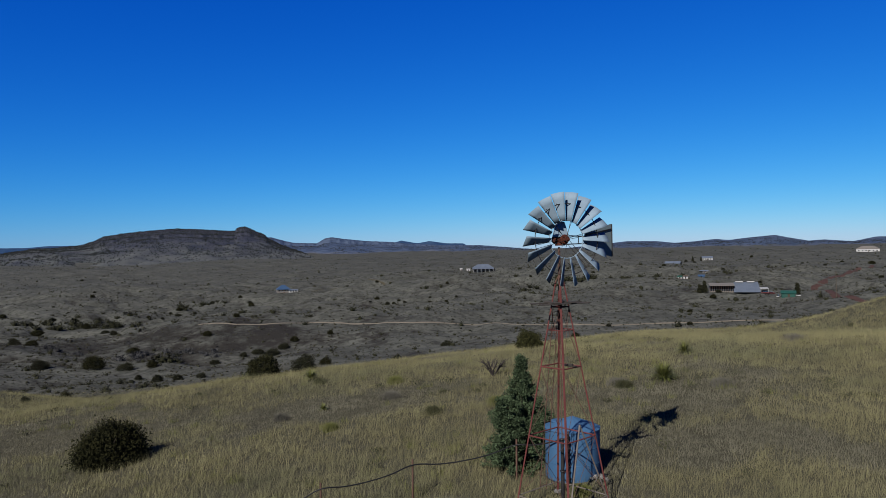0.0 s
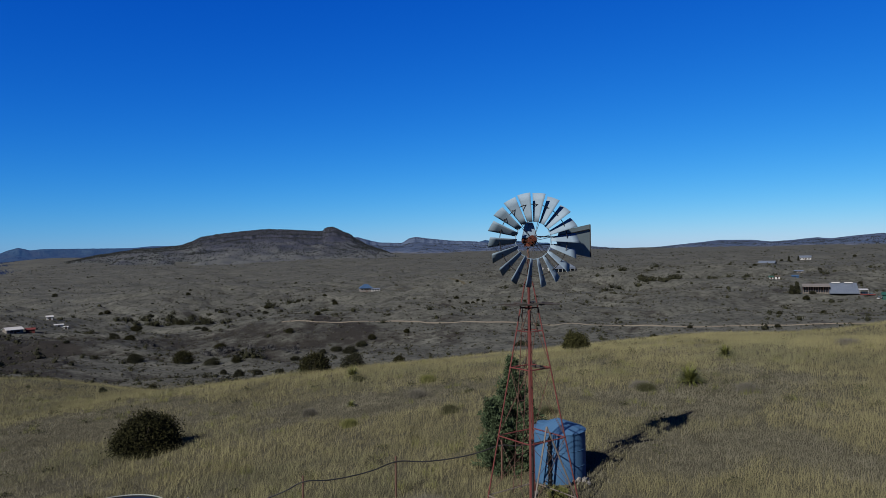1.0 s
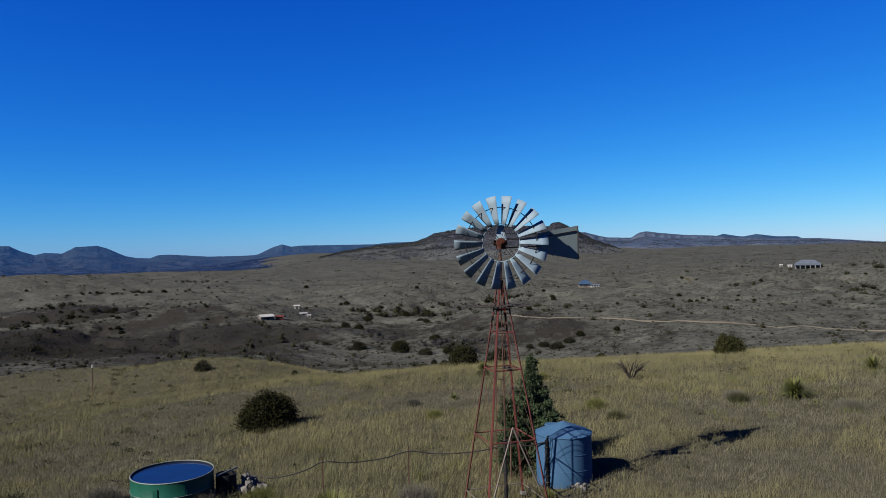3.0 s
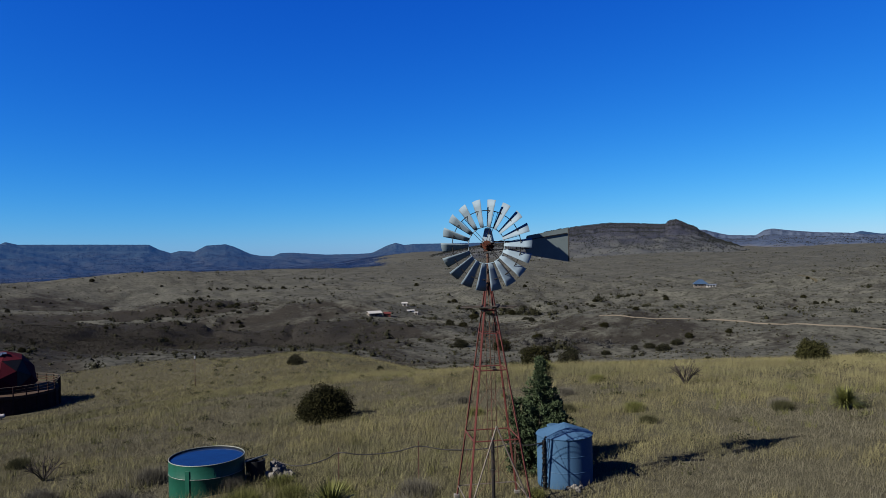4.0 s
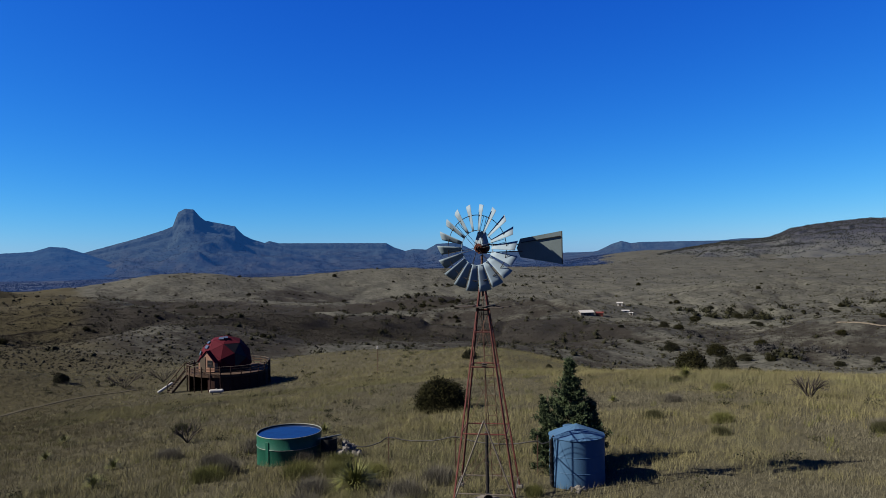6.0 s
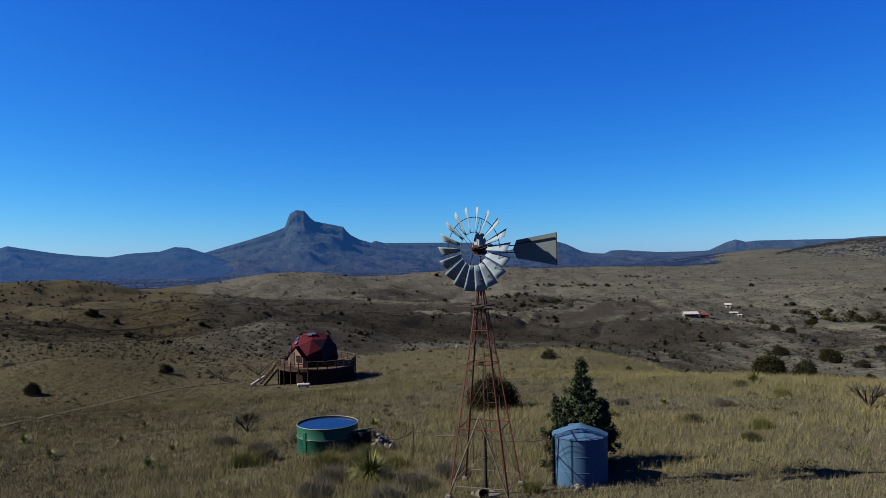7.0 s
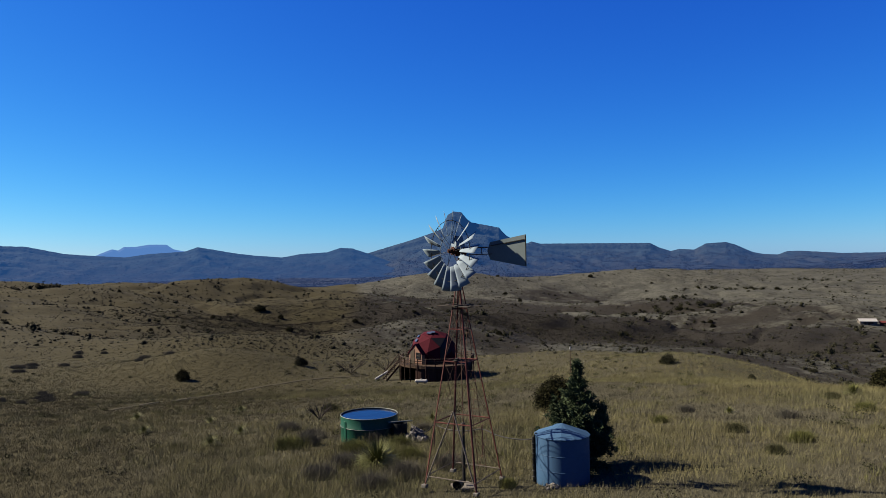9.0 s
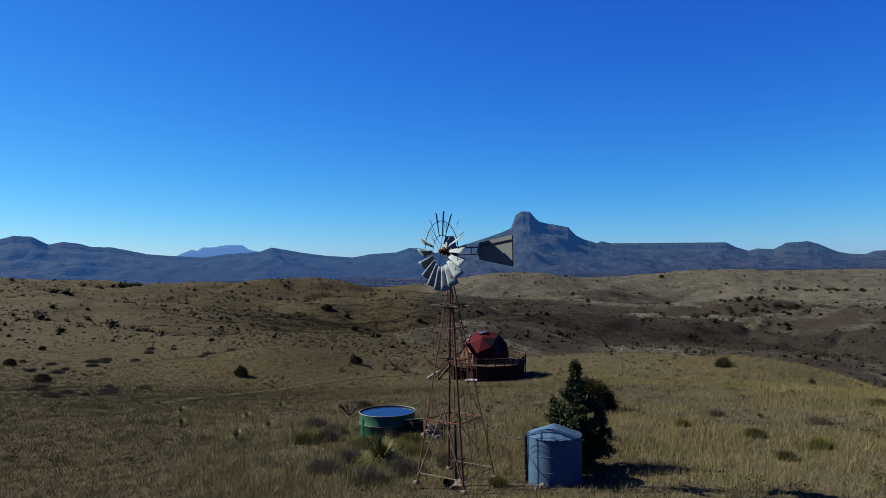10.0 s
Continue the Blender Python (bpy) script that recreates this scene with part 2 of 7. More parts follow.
def footed(m, z0, z1, dark, light):
    """Below the talus the slope turns to the dry grass of the plain, with a ragged edge between heights z0 and z1."""
    n, l = m.node_tree.nodes, m.node_tree.links
    p = n["Principled BSDF"]
    old = p.inputs["Base Color"].links[0].from_socket
    geo, w, up, edge, tone, mix = (n.new("ShaderNode" + k) for k in ("NewGeometry", "TexNoise", "SeparateXYZ", "MapRange", "Mix", "Mix"))
    w.inputs["Scale"].default_value, w.inputs["Detail"].default_value = 1 / 60, 6
    l.new(geo.outputs["Position"], w.inputs["Vector"])
    l.new(geo.outputs["Position"], up.inputs[0])
    ragged = n.new("ShaderNodeMath")
    ragged.operation = "MULTIPLY_ADD"
    ragged.inputs[1].default_value = -(z1 - z0) * 2.2
    l.new(w.outputs["Fac"], ragged.inputs[0])
    l.new(up.outputs["Z"], ragged.inputs[2])
    edge.inputs["From Min"].default_value, edge.inputs["From Max"].default_value = z0 - (z1 - z0) * 1.1, z1 - (z1 - z0) * 1.1
    l.new(ragged.outputs[0], edge.inputs["Value"])
    tone.data_type = mix.data_type = "RGBA"
    tone.inputs["A"].default_value, tone.inputs["B"].default_value = (*dark, 1), (*light, 1)
    l.new(w.outputs["Fac"], tone.inputs["Factor"])
    l.new(tone.outputs["Result"], mix.inputs["A"])
    l.new(old, mix.inputs["B"])
    l.new(edge.outputs["Result"], mix.inputs["Factor"])
    l.new(mix.outputs["Result"], p.inputs["Base Color"])
    return m


footed(M_MESA, -14, 48, (0.019, 0.0200, 0.0180), (0.046, 0.0475, 0.0420))
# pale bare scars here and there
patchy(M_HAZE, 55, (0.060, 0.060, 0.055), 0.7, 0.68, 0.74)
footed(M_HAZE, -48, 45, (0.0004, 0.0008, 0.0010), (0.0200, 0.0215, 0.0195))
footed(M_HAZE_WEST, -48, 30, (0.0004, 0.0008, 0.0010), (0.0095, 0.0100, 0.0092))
footed(M_RIDGE, -10, 8, (0.034, 0.034, 0.032), (0.060, 0.059, 0.053))
# hummocks and stony ribs, too small for the sheet, under the grain
gn, gl = M_GROUND.node_tree.nodes, M_GROUND.node_tree.links
fine_bump = gn["Principled BSDF"].inputs["Normal"].links[0].from_node
for size, deep in ((14, 1.5), (4.5, 0.6)):
    hummock, lift_up = gn.new("ShaderNodeTexNoise"), gn.new("ShaderNodeBump")
    hummock.inputs["Scale"].default_value, hummock.inputs["Detail"].default_value = 1 / size, 4
    lift_up.inputs["Strength"].default_value, lift_up.inputs["Distance"].default_value = 0.4, deep
    gl.new(gn.new("ShaderNodeNewGeometry").outputs["Position"], hummock.inputs["Vector"])
    gl.new(hummock.outputs["Fac"], lift_up.inputs["Height"])
    gl.new(lift_up.outputs["Normal"], fine_bump.inputs["Normal"])
    fine_bump = lift_up
# brush-grown stretches of the ground sheet
grown, brushed, broken, spot, span = (gn.new("ShaderNode" + k) for k in ("Attribute", "Mix", "Math", "TexNoise", "MapRange"))
grown.attribute_name = "thicket"
spot.inputs["Scale"].default_value, spot.inputs["Detail"].default_value = 0.35, 5
gl.new(gn.new("ShaderNodeNewGeometry").outputs["Position"], spot.inputs["Vector"])
broken.operation = "MULTIPLY_ADD"
broken.inputs[1].default_value = 1.3
gl.new(spot.outputs["Fac"], broken.inputs[0])
gl.new(grown.outputs["Fac"], broken.inputs[2])
span.inputs["From Min"].default_value, span.inputs["From Max"].default_value, span.inputs["To Max"].default_value = 0.68, 1.2, 0.9
gl.new(broken.outputs[0], span.inputs["Value"])
brushed.data_type = "RGBA"
brushed.inputs["B"].default_value = (0.0088, 0.0080, 0.0072, 1)
gl.new(span.outputs["Result"], brushed.inputs["Factor"])
gl.new(gn["Principled BSDF"].inputs["Base Color"].links[0].from_socket, brushed.inputs["A"])
gl.new(brushed.outputs["Result"], gn["Principled BSDF"].inputs["Base Color"])
# matted dead grass between the tufts on the windmill hill
sward, matted = gn.new("ShaderNodeAttribute"), gn.new("ShaderNodeMix")
sward.attribute_name = "sward"
matted.data_type = "RGBA"
matted.inputs["B"].default_value = (0.0285, 0.0262, 0.0158, 1)
gl.new(sward.outputs["Fac"], matted.inputs["Factor"])
gl.new(gn["Principled BSDF"].inputs["Base Color"].links[0].from_socket, matted.inputs["A"])
gl.new(matted.outputs["Result"], gn["Principled BSDF"].inputs["Base Color"])
# browner dead growth on the hill's south-western shoulder, darkened for slope shade and vignette
shoulder, browned = gn.new("ShaderNodeAttribute"), gn.new("ShaderNodeMix")
shoulder.attribute_name = "russet"
browned.data_type = "RGBA"
browned.inputs["B"].default_value = (0.0218, 0.0196, 0.0108, 1)
thin_out = gn.new("ShaderNodeMath")
thin_out.operation = "MULTIPLY"
thin_out.inputs[1].default_value = 0.85
gl.new(shoulder.outputs["Fac"], thin_out.inputs[0])
gl.new(thin_out.outputs[0], browned.inputs["Factor"])
gl.new(gn["Principled BSDF"].inputs["Base Color"].links[0].from_socket, browned.inputs["A"])
gl.new(browned.outputs["Result"], gn["Principled BSDF"].inputs["Base Color"])
# darker matted stretches and greener growth in patches over the hill
patchy(M_GRASS, 3.2, (0.030, 0.0290, 0.0175), 0.6, 0.54, 0.66)
patchy(M_WEED, 2.2, (0.021, 0.0205, 0.0155), 0.6, 0.52, 0.64)
patchy(M_WEED_BROWN, 2.6, (0.016, 0.0152, 0.0095), 0.65, 0.5, 0.64)
patchy(M_GRASS, 7, (0.051, 0.054, 0.031), 0.5)
water = bpy.data.materials.new("still_water")
water.use_nodes = True
wp = water.node_tree.nodes["Principled BSDF"]
wp.inputs["Base Color"].default_value = (0.003, 0.009, 0.03, 1)
wp.inputs["Specular IOR Level"].default_value = 0.3
wp.inputs["Roughness"].default_value, wp.inputs["IOR"].default_value = 0.06, 1.33
w_noise, w_bump = water.node_tree.nodes.new("ShaderNodeTexNoise"), water.node_tree.nodes.new("ShaderNodeBump")
w_noise.inputs["Scale"].default_value = 5
w_bump.inputs["Strength"].default_value, w_bump.inputs["Distance"].default_value = 0.35, 0.03
water.node_tree.links.new(w_noise.outputs["Fac"], w_bump.inputs["Height"])
water.node_tree.links.new(w_bump.outputs["Normal"], wp.inputs["Normal"])

# ---- building helpers ----
def part(name, bm, mat, parent=None, label=""):
    """Links a bmesh as one mesh object under a thing or a part."""
    me = bpy.data.meshes.new(name)
    bmesh.ops.recalc_face_normals(bm, faces=bm.faces)
    bm.to_mesh(me)
    bm.free()
    me.materials.append(mat)
    ob = new(name, me)
    ob.parent = parent
    return tagged(ob, label) if label else ob


def sheet(name, verts, faces, mat, parent=None, smooth=False):
    """Links a mesh from numpy arrays; faces all of one size."""
    verts, faces = np.asarray(verts, np.float32), np.asarray(faces, np.int32)
    me = bpy.data.meshes.new(name)
    k = faces.shape[1]
    me.vertices.add(len(verts))
    me.loops.add(faces.size)
    me.polygons.add(len(faces))
    me.vertices.foreach_set("co", verts.ravel())
    me.loops.foreach_set("vertex_index", faces.ravel())
    me.polygons.foreach_set("loop_start", np.arange(0, faces.size, k, dtype=np.int32))
    me.polygons.foreach_set("use_smooth", np.full(len(faces), smooth))
    me.update(calc_edges=True)
    me.materials.append(mat)
    ob = new(name, me)
    ob.parent = parent
    return ob


def again(ob, parent, m):
    """Another object on the same mesh, at pose m under parent."""
    o = new(ob.name.split(".")[0], ob.data)
    o.parent, o.matrix_basis = parent, m
    return o


def thing(name, label, category, at, turn=0, group=""):
    ob = tagged(new(name), label, category, group)
    ob.matrix_basis = pose(*at, 0, 0, turn)
    return ob


def tube(bm, a, b, r, r2=None, seg=8):
    a, b = Vector(a), Vector(b)
    m = Matrix.Translation((a + b) / 2) @ (b - a).to_track_quat("Z", "Y").to_matrix().to_4x4()
    bmesh.ops.create_cone(bm, cap_ends=True, segments=seg, radius1=r, radius2=r if r2 is None else r2, depth=(b - a).length, matrix=m)
    return bm


def bar(bm, a, b, wide, deep):
    """A rectangular bar from a to b."""
    a, b = Vector(a), Vector(b)
    m = Matrix.Translation((a + b) / 2) @ (b - a).to_track_quat("Z", "Y").to_matrix().to_4x4()
    bmesh.ops.create_cube(bm, size=1, matrix=m @ Matrix.Diagonal((wide, deep, (b - a).length, 1)))
    return bm


def box(bm, at, size, turn=0, bevel=0.0):
    r = bmesh.ops.create_cube(bm, size=1, matrix=pose(*at, 0, 0, turn) @ Matrix.Diagonal((*size, 1)))
    if bevel:
        bmesh.ops.bevel(bm, geom=list({e for v in r["verts"] for e in v.link_edges}), offset=bevel, segments=1, affect="EDGES")
    return bm


def lathe(bm, outline, seg=48):
    """Turns an outline of (radius, height) about the z axis."""
    rings = [[bm.verts.new((r * math.cos(2 * math.pi * i / seg), r * math.sin(2 * math.pi * i / seg), z)) for i in range(seg)] for r, z in outline]
    for p, q in zip(rings, rings[1:]):
        for i in range(seg):
            bm.faces.new((p[i], p[(i + 1) % seg], q[(i + 1) % seg], q[i]))
    return rings


def ring(bm, radius, r, m=None, seg=48, sides=6):
    """A torus of bar radius r."""
    m = m or Matrix()
    loops = []
    for i in range(seg):
        a = 2 * math.pi * i / seg
        loops.append([bm.verts.new(m @ Vector(((radius + r * math.cos(b)) * math.cos(a), (radius + r * math.cos(b)) * math.sin(a), r * math.sin(b))))
                      for b in (2 * math.pi * k / sides for k in range(sides))])
    for i in range(seg):
        p, q = loops[i], loops[(i + 1) % seg]
        for k in range(sides):
            bm.faces.new((p[k], q[k], q[(k + 1) % sides], p[(k + 1) % sides]))
    return bm


def plate(bm, corners, thick, normal):
    """A flat sheet of metal or board through the corners."""
    n = Vector(normal).normalized() * thick / 2
    f = [bm.verts.new(Vector(c) + n) for c in corners]
    b = [bm.verts.new(Vector(c) - n) for c in corners]
    bm.faces.new(f)
    bm.faces.new(b[::-1])
    for i in range(len(f)):
        j = (i + 1) % len(f)
        bm.faces.new((f[i], b[i], b[j], f[j]))
    return bm


def hose(name, points, r, mat, parent=None):
    cu = bpy.data.curves.new(name, "CURVE")
    cu.dimensions, cu.bevel_depth, cu.bevel_resolution, cu.resolution_u = "3D", r, 2, 6
    s = cu.splines.new("BEZIER")
    s.bezier_points.add(len(points) - 1)
    for p, co in zip(s.bezier_points, points):
        p.co, p.handle_left_type, p.handle_right_type = co, "AUTO", "AUTO"
    cu.materials.append(mat)
    ob = new(name, cu)
    ob.parent = parent
    return ob


def tufts(at, count, height, spread, width, rng, droop=0.25):
    """Grass blades as tapered slips: count blades round each place. Returns triangle vertices and faces."""
    n = len(at)
    base = np.repeat(at, count, 0) + np.concatenate([rng.normal(0, 1, (n * count, 2)) * np.repeat(np.broadcast_to(spread, n), count)[:, None] * 0.4,
                                                     np.zeros((n * count, 1))], 1)
    k = n * count
    a = rng.uniform(0, 2 * np.pi, k)
    h = np.repeat(np.broadcast_to(height, n), count) * rng.uniform(0.55, 1.15, k)
    lean = np.abs(rng.normal(0, droop, k)) * h
    w = np.repeat(np.broadcast_to(width, n), count) * rng.uniform(0.7, 1.3, k)
    b = rng.uniform(0, 2 * np.pi, k)
    side = np.stack([np.cos(b) * w / 2, np.sin(b) * w / 2, np.zeros(k)], 1)
    tip = base + np.stack([np.cos(a) * lean, np.sin(a) * lean, h], 1)
    base[:, 2] -= 0.03
    v = np.stack([base - side, base + side, tip], 1).reshape(-1, 3)
    return v, np.arange(3 * k).reshape(-1, 3)


def mounds(at, wide, high, rng, sides=6, belly=True):
    """Low dense shrubs as uneven little domes; belly adds a middle ring that bulges out."""
    n = len(at)
    wide, high = np.broadcast_to(wide, n)[:, None], np.broadcast_to(high, n)[:, None]
    a = 2 * np.pi * (np.arange(sides) + rng.uniform(-0.3, 0.3, (n, sides))) / sides + rng.uniform(0, 6.3, (n, 1))
    layers = [(0.36, 0.0), (0.5, 0.5)] if belly else [(0.48, 0.0)]
    pts = []
    for k, z in layers:
        r = wide * k * rng.uniform(0.72, 1.25, (n, sides))
        pts.append(np.stack([np.cos(a) * r, np.sin(a) * r, high * z * rng.uniform(0.75, 1.25, (n, sides)) - 0.04 * high * np.ones((n, sides))], -1))
    top = np.stack([wide[:, 0] * rng.uniform(-0.12, 0.12, n), wide[:, 0] * rng.uniform(-0.12, 0.12, n), high[:, 0] * rng.uniform(0.85, 1.1, n)], -1)
    v = np.concatenate(pts + [top[:, None]], 1) + np.asarray(at)[:, None]
    i, j, cap = np.arange(sides), (np.arange(sides) + 1) % sides, len(layers) * sides
    tri = [np.stack([i + (len(layers) - 1) * sides, j + (len(layers) - 1) * sides, np.full(sides, cap)], 1)]
    if belly:
        tri += [np.stack([i, j, j + sides], 1), np.stack([i, j + sides, i + sides], 1)]
    tri = np.concatenate(tri)
    f = (tri[None] + (np.arange(n) * (cap + 1))[:, None, None]).reshape(-1, 3)
    return v.reshape(-1, 3), f


def leaves(centres, count, reach, size, rng, flat=1.0, up=0.0):
    """Small leaf slips scattered about each centre."""
    n = len(centres) * count
    c = np.repeat(centres, count, 0) + rng.normal(0, 1, (n, 3)) * np.repeat(np.broadcast_to(reach, len(centres)), count)[:, None] * np.array([1, 1, flat]) * 0.5
    u = rng.normal(0, 1, (n, 3)) + np.array([0, 0, up])
    u /= np.linalg.norm(u, axis=1)[:, None]
    w = np.cross(u, rng.normal(0, 1, (n, 3)))
    w /= np.linalg.norm(w, axis=1)[:, None] + 1e-9
    s = np.repeat(np.broadcast_to(size, len(centres)), count)[:, None] * rng.uniform(0.6, 1.3, (n, 1))
    v = np.stack([c - w * s * 0.4, c + w * s * 0.4, c + u * s], 1).reshape(-1, 3)
    return v, np.arange(3 * n).reshape(-1, 3)


def limbs(bm, height, reach, count, r, rng, low=0.1):
    """A tapered trunk with bent limbs."""
    tube(bm, (0, 0, -0.15), (0.03, 0.02, height * 0.55), r, r * 0.45, 7)
    for i in range(count):
        a = 2 * math.pi * (i + rng.uniform(-0.3, 0.3)) / count
        z = height * (low + 0.35 * rng.uniform())
        mid = (math.cos(a) * reach * 0.4, math.sin(a) * reach * 0.4, z + height * 0.12)
        end = (math.cos(a) * reach * 0.8, math.sin(a) * reach * 0.8, z + height * rng.uniform(0.2, 0.4))
        tube(bm, (0, 0, z), mid, r * 0.5, r * 0.32, 5)
        tube(bm, mid, end, r * 0.32, r * 0.1, 5)
    return bm


def lumpy(rng, n, wide, high, lumps=9):
    """Places inside an uneven rounded crown, denser towards its skin."""
    d = rng.normal(0, 1, (n, 3))
    d[:, 2] = np.abs(d[:, 2]) * 0.9 + 0.04
    d /= np.linalg.norm(d, axis=1)[:, None]
    k = rng.normal(0, 1, (lumps, 3))
    k[:, 2] = np.abs(k[:, 2])
    k /= np.linalg.norm(k, axis=1)[:, None]
    bulge = 0.74 + 0.34 * np.max(np.exp(-(1 - d @ k.T) * 9) * rng.uniform(0.4, 1, lumps), axis=1)
    r = bulge * rng.uniform(0.45, 1.0, n) ** 0.35
    return d * r[:, None] * np.array([wide / 2, wide / 2, high])


def drape(points, lift=0.0):
    p = np.asarray(points, float)
    return np.column_stack([p[:, 0], p[:, 1], ground_z(p[:, 0], p[:, 1]) + lift])


def gz(x, y):
    return float(ground_z(np.array([x]), np.array([y]))[0])

# ---- landform ----
def lattice(ix, iy, seed):
    """A fixed pseudo-random angle for each lattice corner."""
    n = (ix.astype(np.int64) * 374761393 + iy.astype(np.int64) * 668265263 + seed * 974634777) & 0xFFFFFFFF
    n = ((n ^ (n >> 13)) * 1274126177) & 0xFFFFFFFF
    return ((n ^ (n >> 16)) & 0xFFFF) * (2 * np.pi / 65536)


def swell(x, y, seed=0):
    """Smooth gradient noise of about -0.7 to 0.7 on arrays."""
    x, y = np.asarray(x, float), np.asarray(y, float)
    ix, iy = np.floor(x), np.floor(y)
    fx, fy = x - ix, y - iy
    u, v = fx * fx * fx * (fx * (fx * 6 - 15) + 10), fy * fy * fy * (fy * (fy * 6 - 15) + 10)

    def corner(dx, dy):
        a = lattice(ix + dx, iy + dy, seed)
        return np.cos(a) * (fx - dx) + np.sin(a) * (fy - dy)
    low = corner(0, 0) * (1 - u) + corner(1, 0) * u
    high = corner(0, 1) * (1 - u) + corner(1, 1) * u
    return low * (1 - v) + high * v


def ramp01(x, a, b):
    s = np.clip((np.asarray(x, float) - a) / (b - a), 0, 1)
    return s * s * (3 - 2 * s)


# broad hills and hollows: x, y, radius, height
NEAR_HILLS = [
    (0, 0, 60, 2.03), (-25, 20, 40, -1.09), (-22, -10, 25, -0.13), (20, 30, 35, 1.92), (-10, 45, 30, 0.60),
    (-60, 20, 45, 1.55), (-95, 0, 40, -7.71), (-60, 70, 50, 2.71), (-45, 50, 25, -1.36), (-35, 30, 22, 2.27),
    (30, 90, 60, -3.93), (-90, 110, 60, -12.18), (-150, 15, 45, -0.68), (-20, 190, 80, -6.72), (45, 50, 40, 4.05),
    (60, 260, 90, -7.42), (-110, 250, 90, 2.92), (-200, 90, 80, 0.36), (-280, 200, 100, -10.59), (-290, 20, 70, -19.66),
    (-370, 0, 70, -17.59),
]
FAR_HILLS = [
    (-420, -90, 100, 12.27), (-180, 420, 140, -22.20), (-20, 500, 150, 19.63), (110, 330, 60, 9.03), (-500, 280, 170, -17.41),
    (-640, 300, 120, -2.42), (-850, 300, 220, 15.57), (-650, 600, 250, -17.71), (-240, -100, 110, -8.93), (-640, -230, 250, 0.70),
    (250, 550, 250, -23.24), (-1000, 1400, 500, -9.58), (0, 1400, 500, -8.72), (-1600, 300, 600, -34.06), (-300, 850, 250, -11.46),
    (120, 100, 80, 2.73), (-1500, -600, 600, -23.82), (-1050, 700, 250, 4.80),
]
SMALL_HILLS = [
    (-405, -70, 45, 5.71), (-390, 15, 40, 18.56), (-345, -30, 35, -0.76), (-285, 20, 35, 9.53), (-300, 60, 35, 6.62),
    (-258, -19, 30, 1.65), (-235, -85, 50, 9.75), (-110, 0, 22, 4.90), (-150, 20, 30, -1.89), (142, 343, 35, -9.88),
    (-174, 403, 60, -3.87), (300, 700, 150, 8.58), (-90, 46, 20, 4.98), (-82, 94, 22, 0.54), (-200, 0, 30, -1.20),
    (-132, -25, 18, -3.60),
]
WESTERN_HILLS = [
    (-108, -20, 16, 1.30), (-420, -150, 70, -1.09), (-560, 60, 80, 1.98), (-650, 130, 90, -6.85), (-480, 20, 50, 2.29),
    (-560, -60, 80, -4.20), (-560, -180, 90, -1.50), (-800, 0, 120, -9.77), (-760, 180, 80, 1.64), (-640, 40, 70, -1.13),
    (-500, 110, 60, -9.63), (-850, -150, 150, 6.66), (-330, -20, 30, 11.13), (-320, 40, 25, 15.65), (-1000, 100, 150, -17.92),
]
# knolls, spurs and hollows of the grazing land
NEAR_KNOLLS = [
    (-20, 10, 10, -0.69), (30, 50, 10, -3.55), (15, 60, 10, 1.09), (-35, 55, 10, -0.6), (40, 55, 10, 5.57),
    (-60, 45, 10, 3.18), (50, 70, 15, -1.47), (-90, 0, 10, -0.35), (-90, -15, 10, 3.3), (-115, 15, 15, -0.31),
    (-120, -5, 15, -3.37), (-135, -20, 15, 5.22), (-155, 0, 30, 3.56), (-150, 40, 15, -3.47), (-55, 165, 20, 1.79),
    (-175, 30, 20, 2.77), (-170, -55, 20, -0.82), (-80, 180, 35, 0.55), (-190, 55, 20, -3.53), (-195, 35, 20, 5.73),
    (-200, -20, 20, -3.31), (50, 200, 20, -2.54), (-200, 100, 25, -2.93), (-130, 185, 25, -3.01), (-215, -85, 25, -3.64),
]
VALLEY_KNOLLS = [
    (-215, 140, 25, -4.33), (-150, 210, 25, -4.58), (-245, 85, 45, 7.86), (-110, 235, 25, 1.94), (-255, 50, 25, 6.37),
    (-260, 135, 30, 5.55), (-295, 30, 30, -11.81), (90, 285, 30, -3.08), (-325, 65, 35, -2.26), (-240, 230, 35, 4.84),
    (-280, 180, 35, -11.61), (-195, 270, 35, -6.21), (-335, 5, 35, -0.72), (-295, 230, 40, 12.28), (-360, 110, 40, 6.43),
    (-335, 175, 40, 3.19), (-380, 40, 40, 3.87), (-215, 370, 45, 7.93), (-410, 125, 45, -19.59), (-180, 390, 75, 0.71),
    (-430, 5, 45, -18.42), (-425, -75, 45, -7.25), (-430, 45, 45, 11.43), (-410, -150, 45, -5.74), (-350, 335, 50, -2.66),
]
RIDGE_KNOLLS = [
    (-430, 225, 50, -11.18), (-205, 440, 50, -3.1), (-465, 140, 50, 3.51), (-485, 55, 50, -5.24), (-490, -35, 50, 7.88),
    (-450, -205, 85, 5.2), (-460, 300, 55, 7.54), (60, 550, 55, -3.54), (-555, 10, 55, 1.02), (-540, -140, 55, -8.83),
    (-320, 535, 65, 11.19), (-620, 70, 65, -6.07), (-655, 270, 70, -7.4), (-740, 305, 80, -5.05), (-710, 370, 80, -9.68),
    (-785, 165, 80, 15.88), (-615, 665, 155, 0.85), (-865, 270, 90, -3.99), (-805, 420, 90, 13.36), (-805, 635, 105, -1.81),
    (-1020, 125, 105, 1.99), (-950, 395, 105, -8.17), (-1030, 30, 105, -1.3), (-1075, 445, 120, -1.31),
]
BASE_LEVEL = 1.120
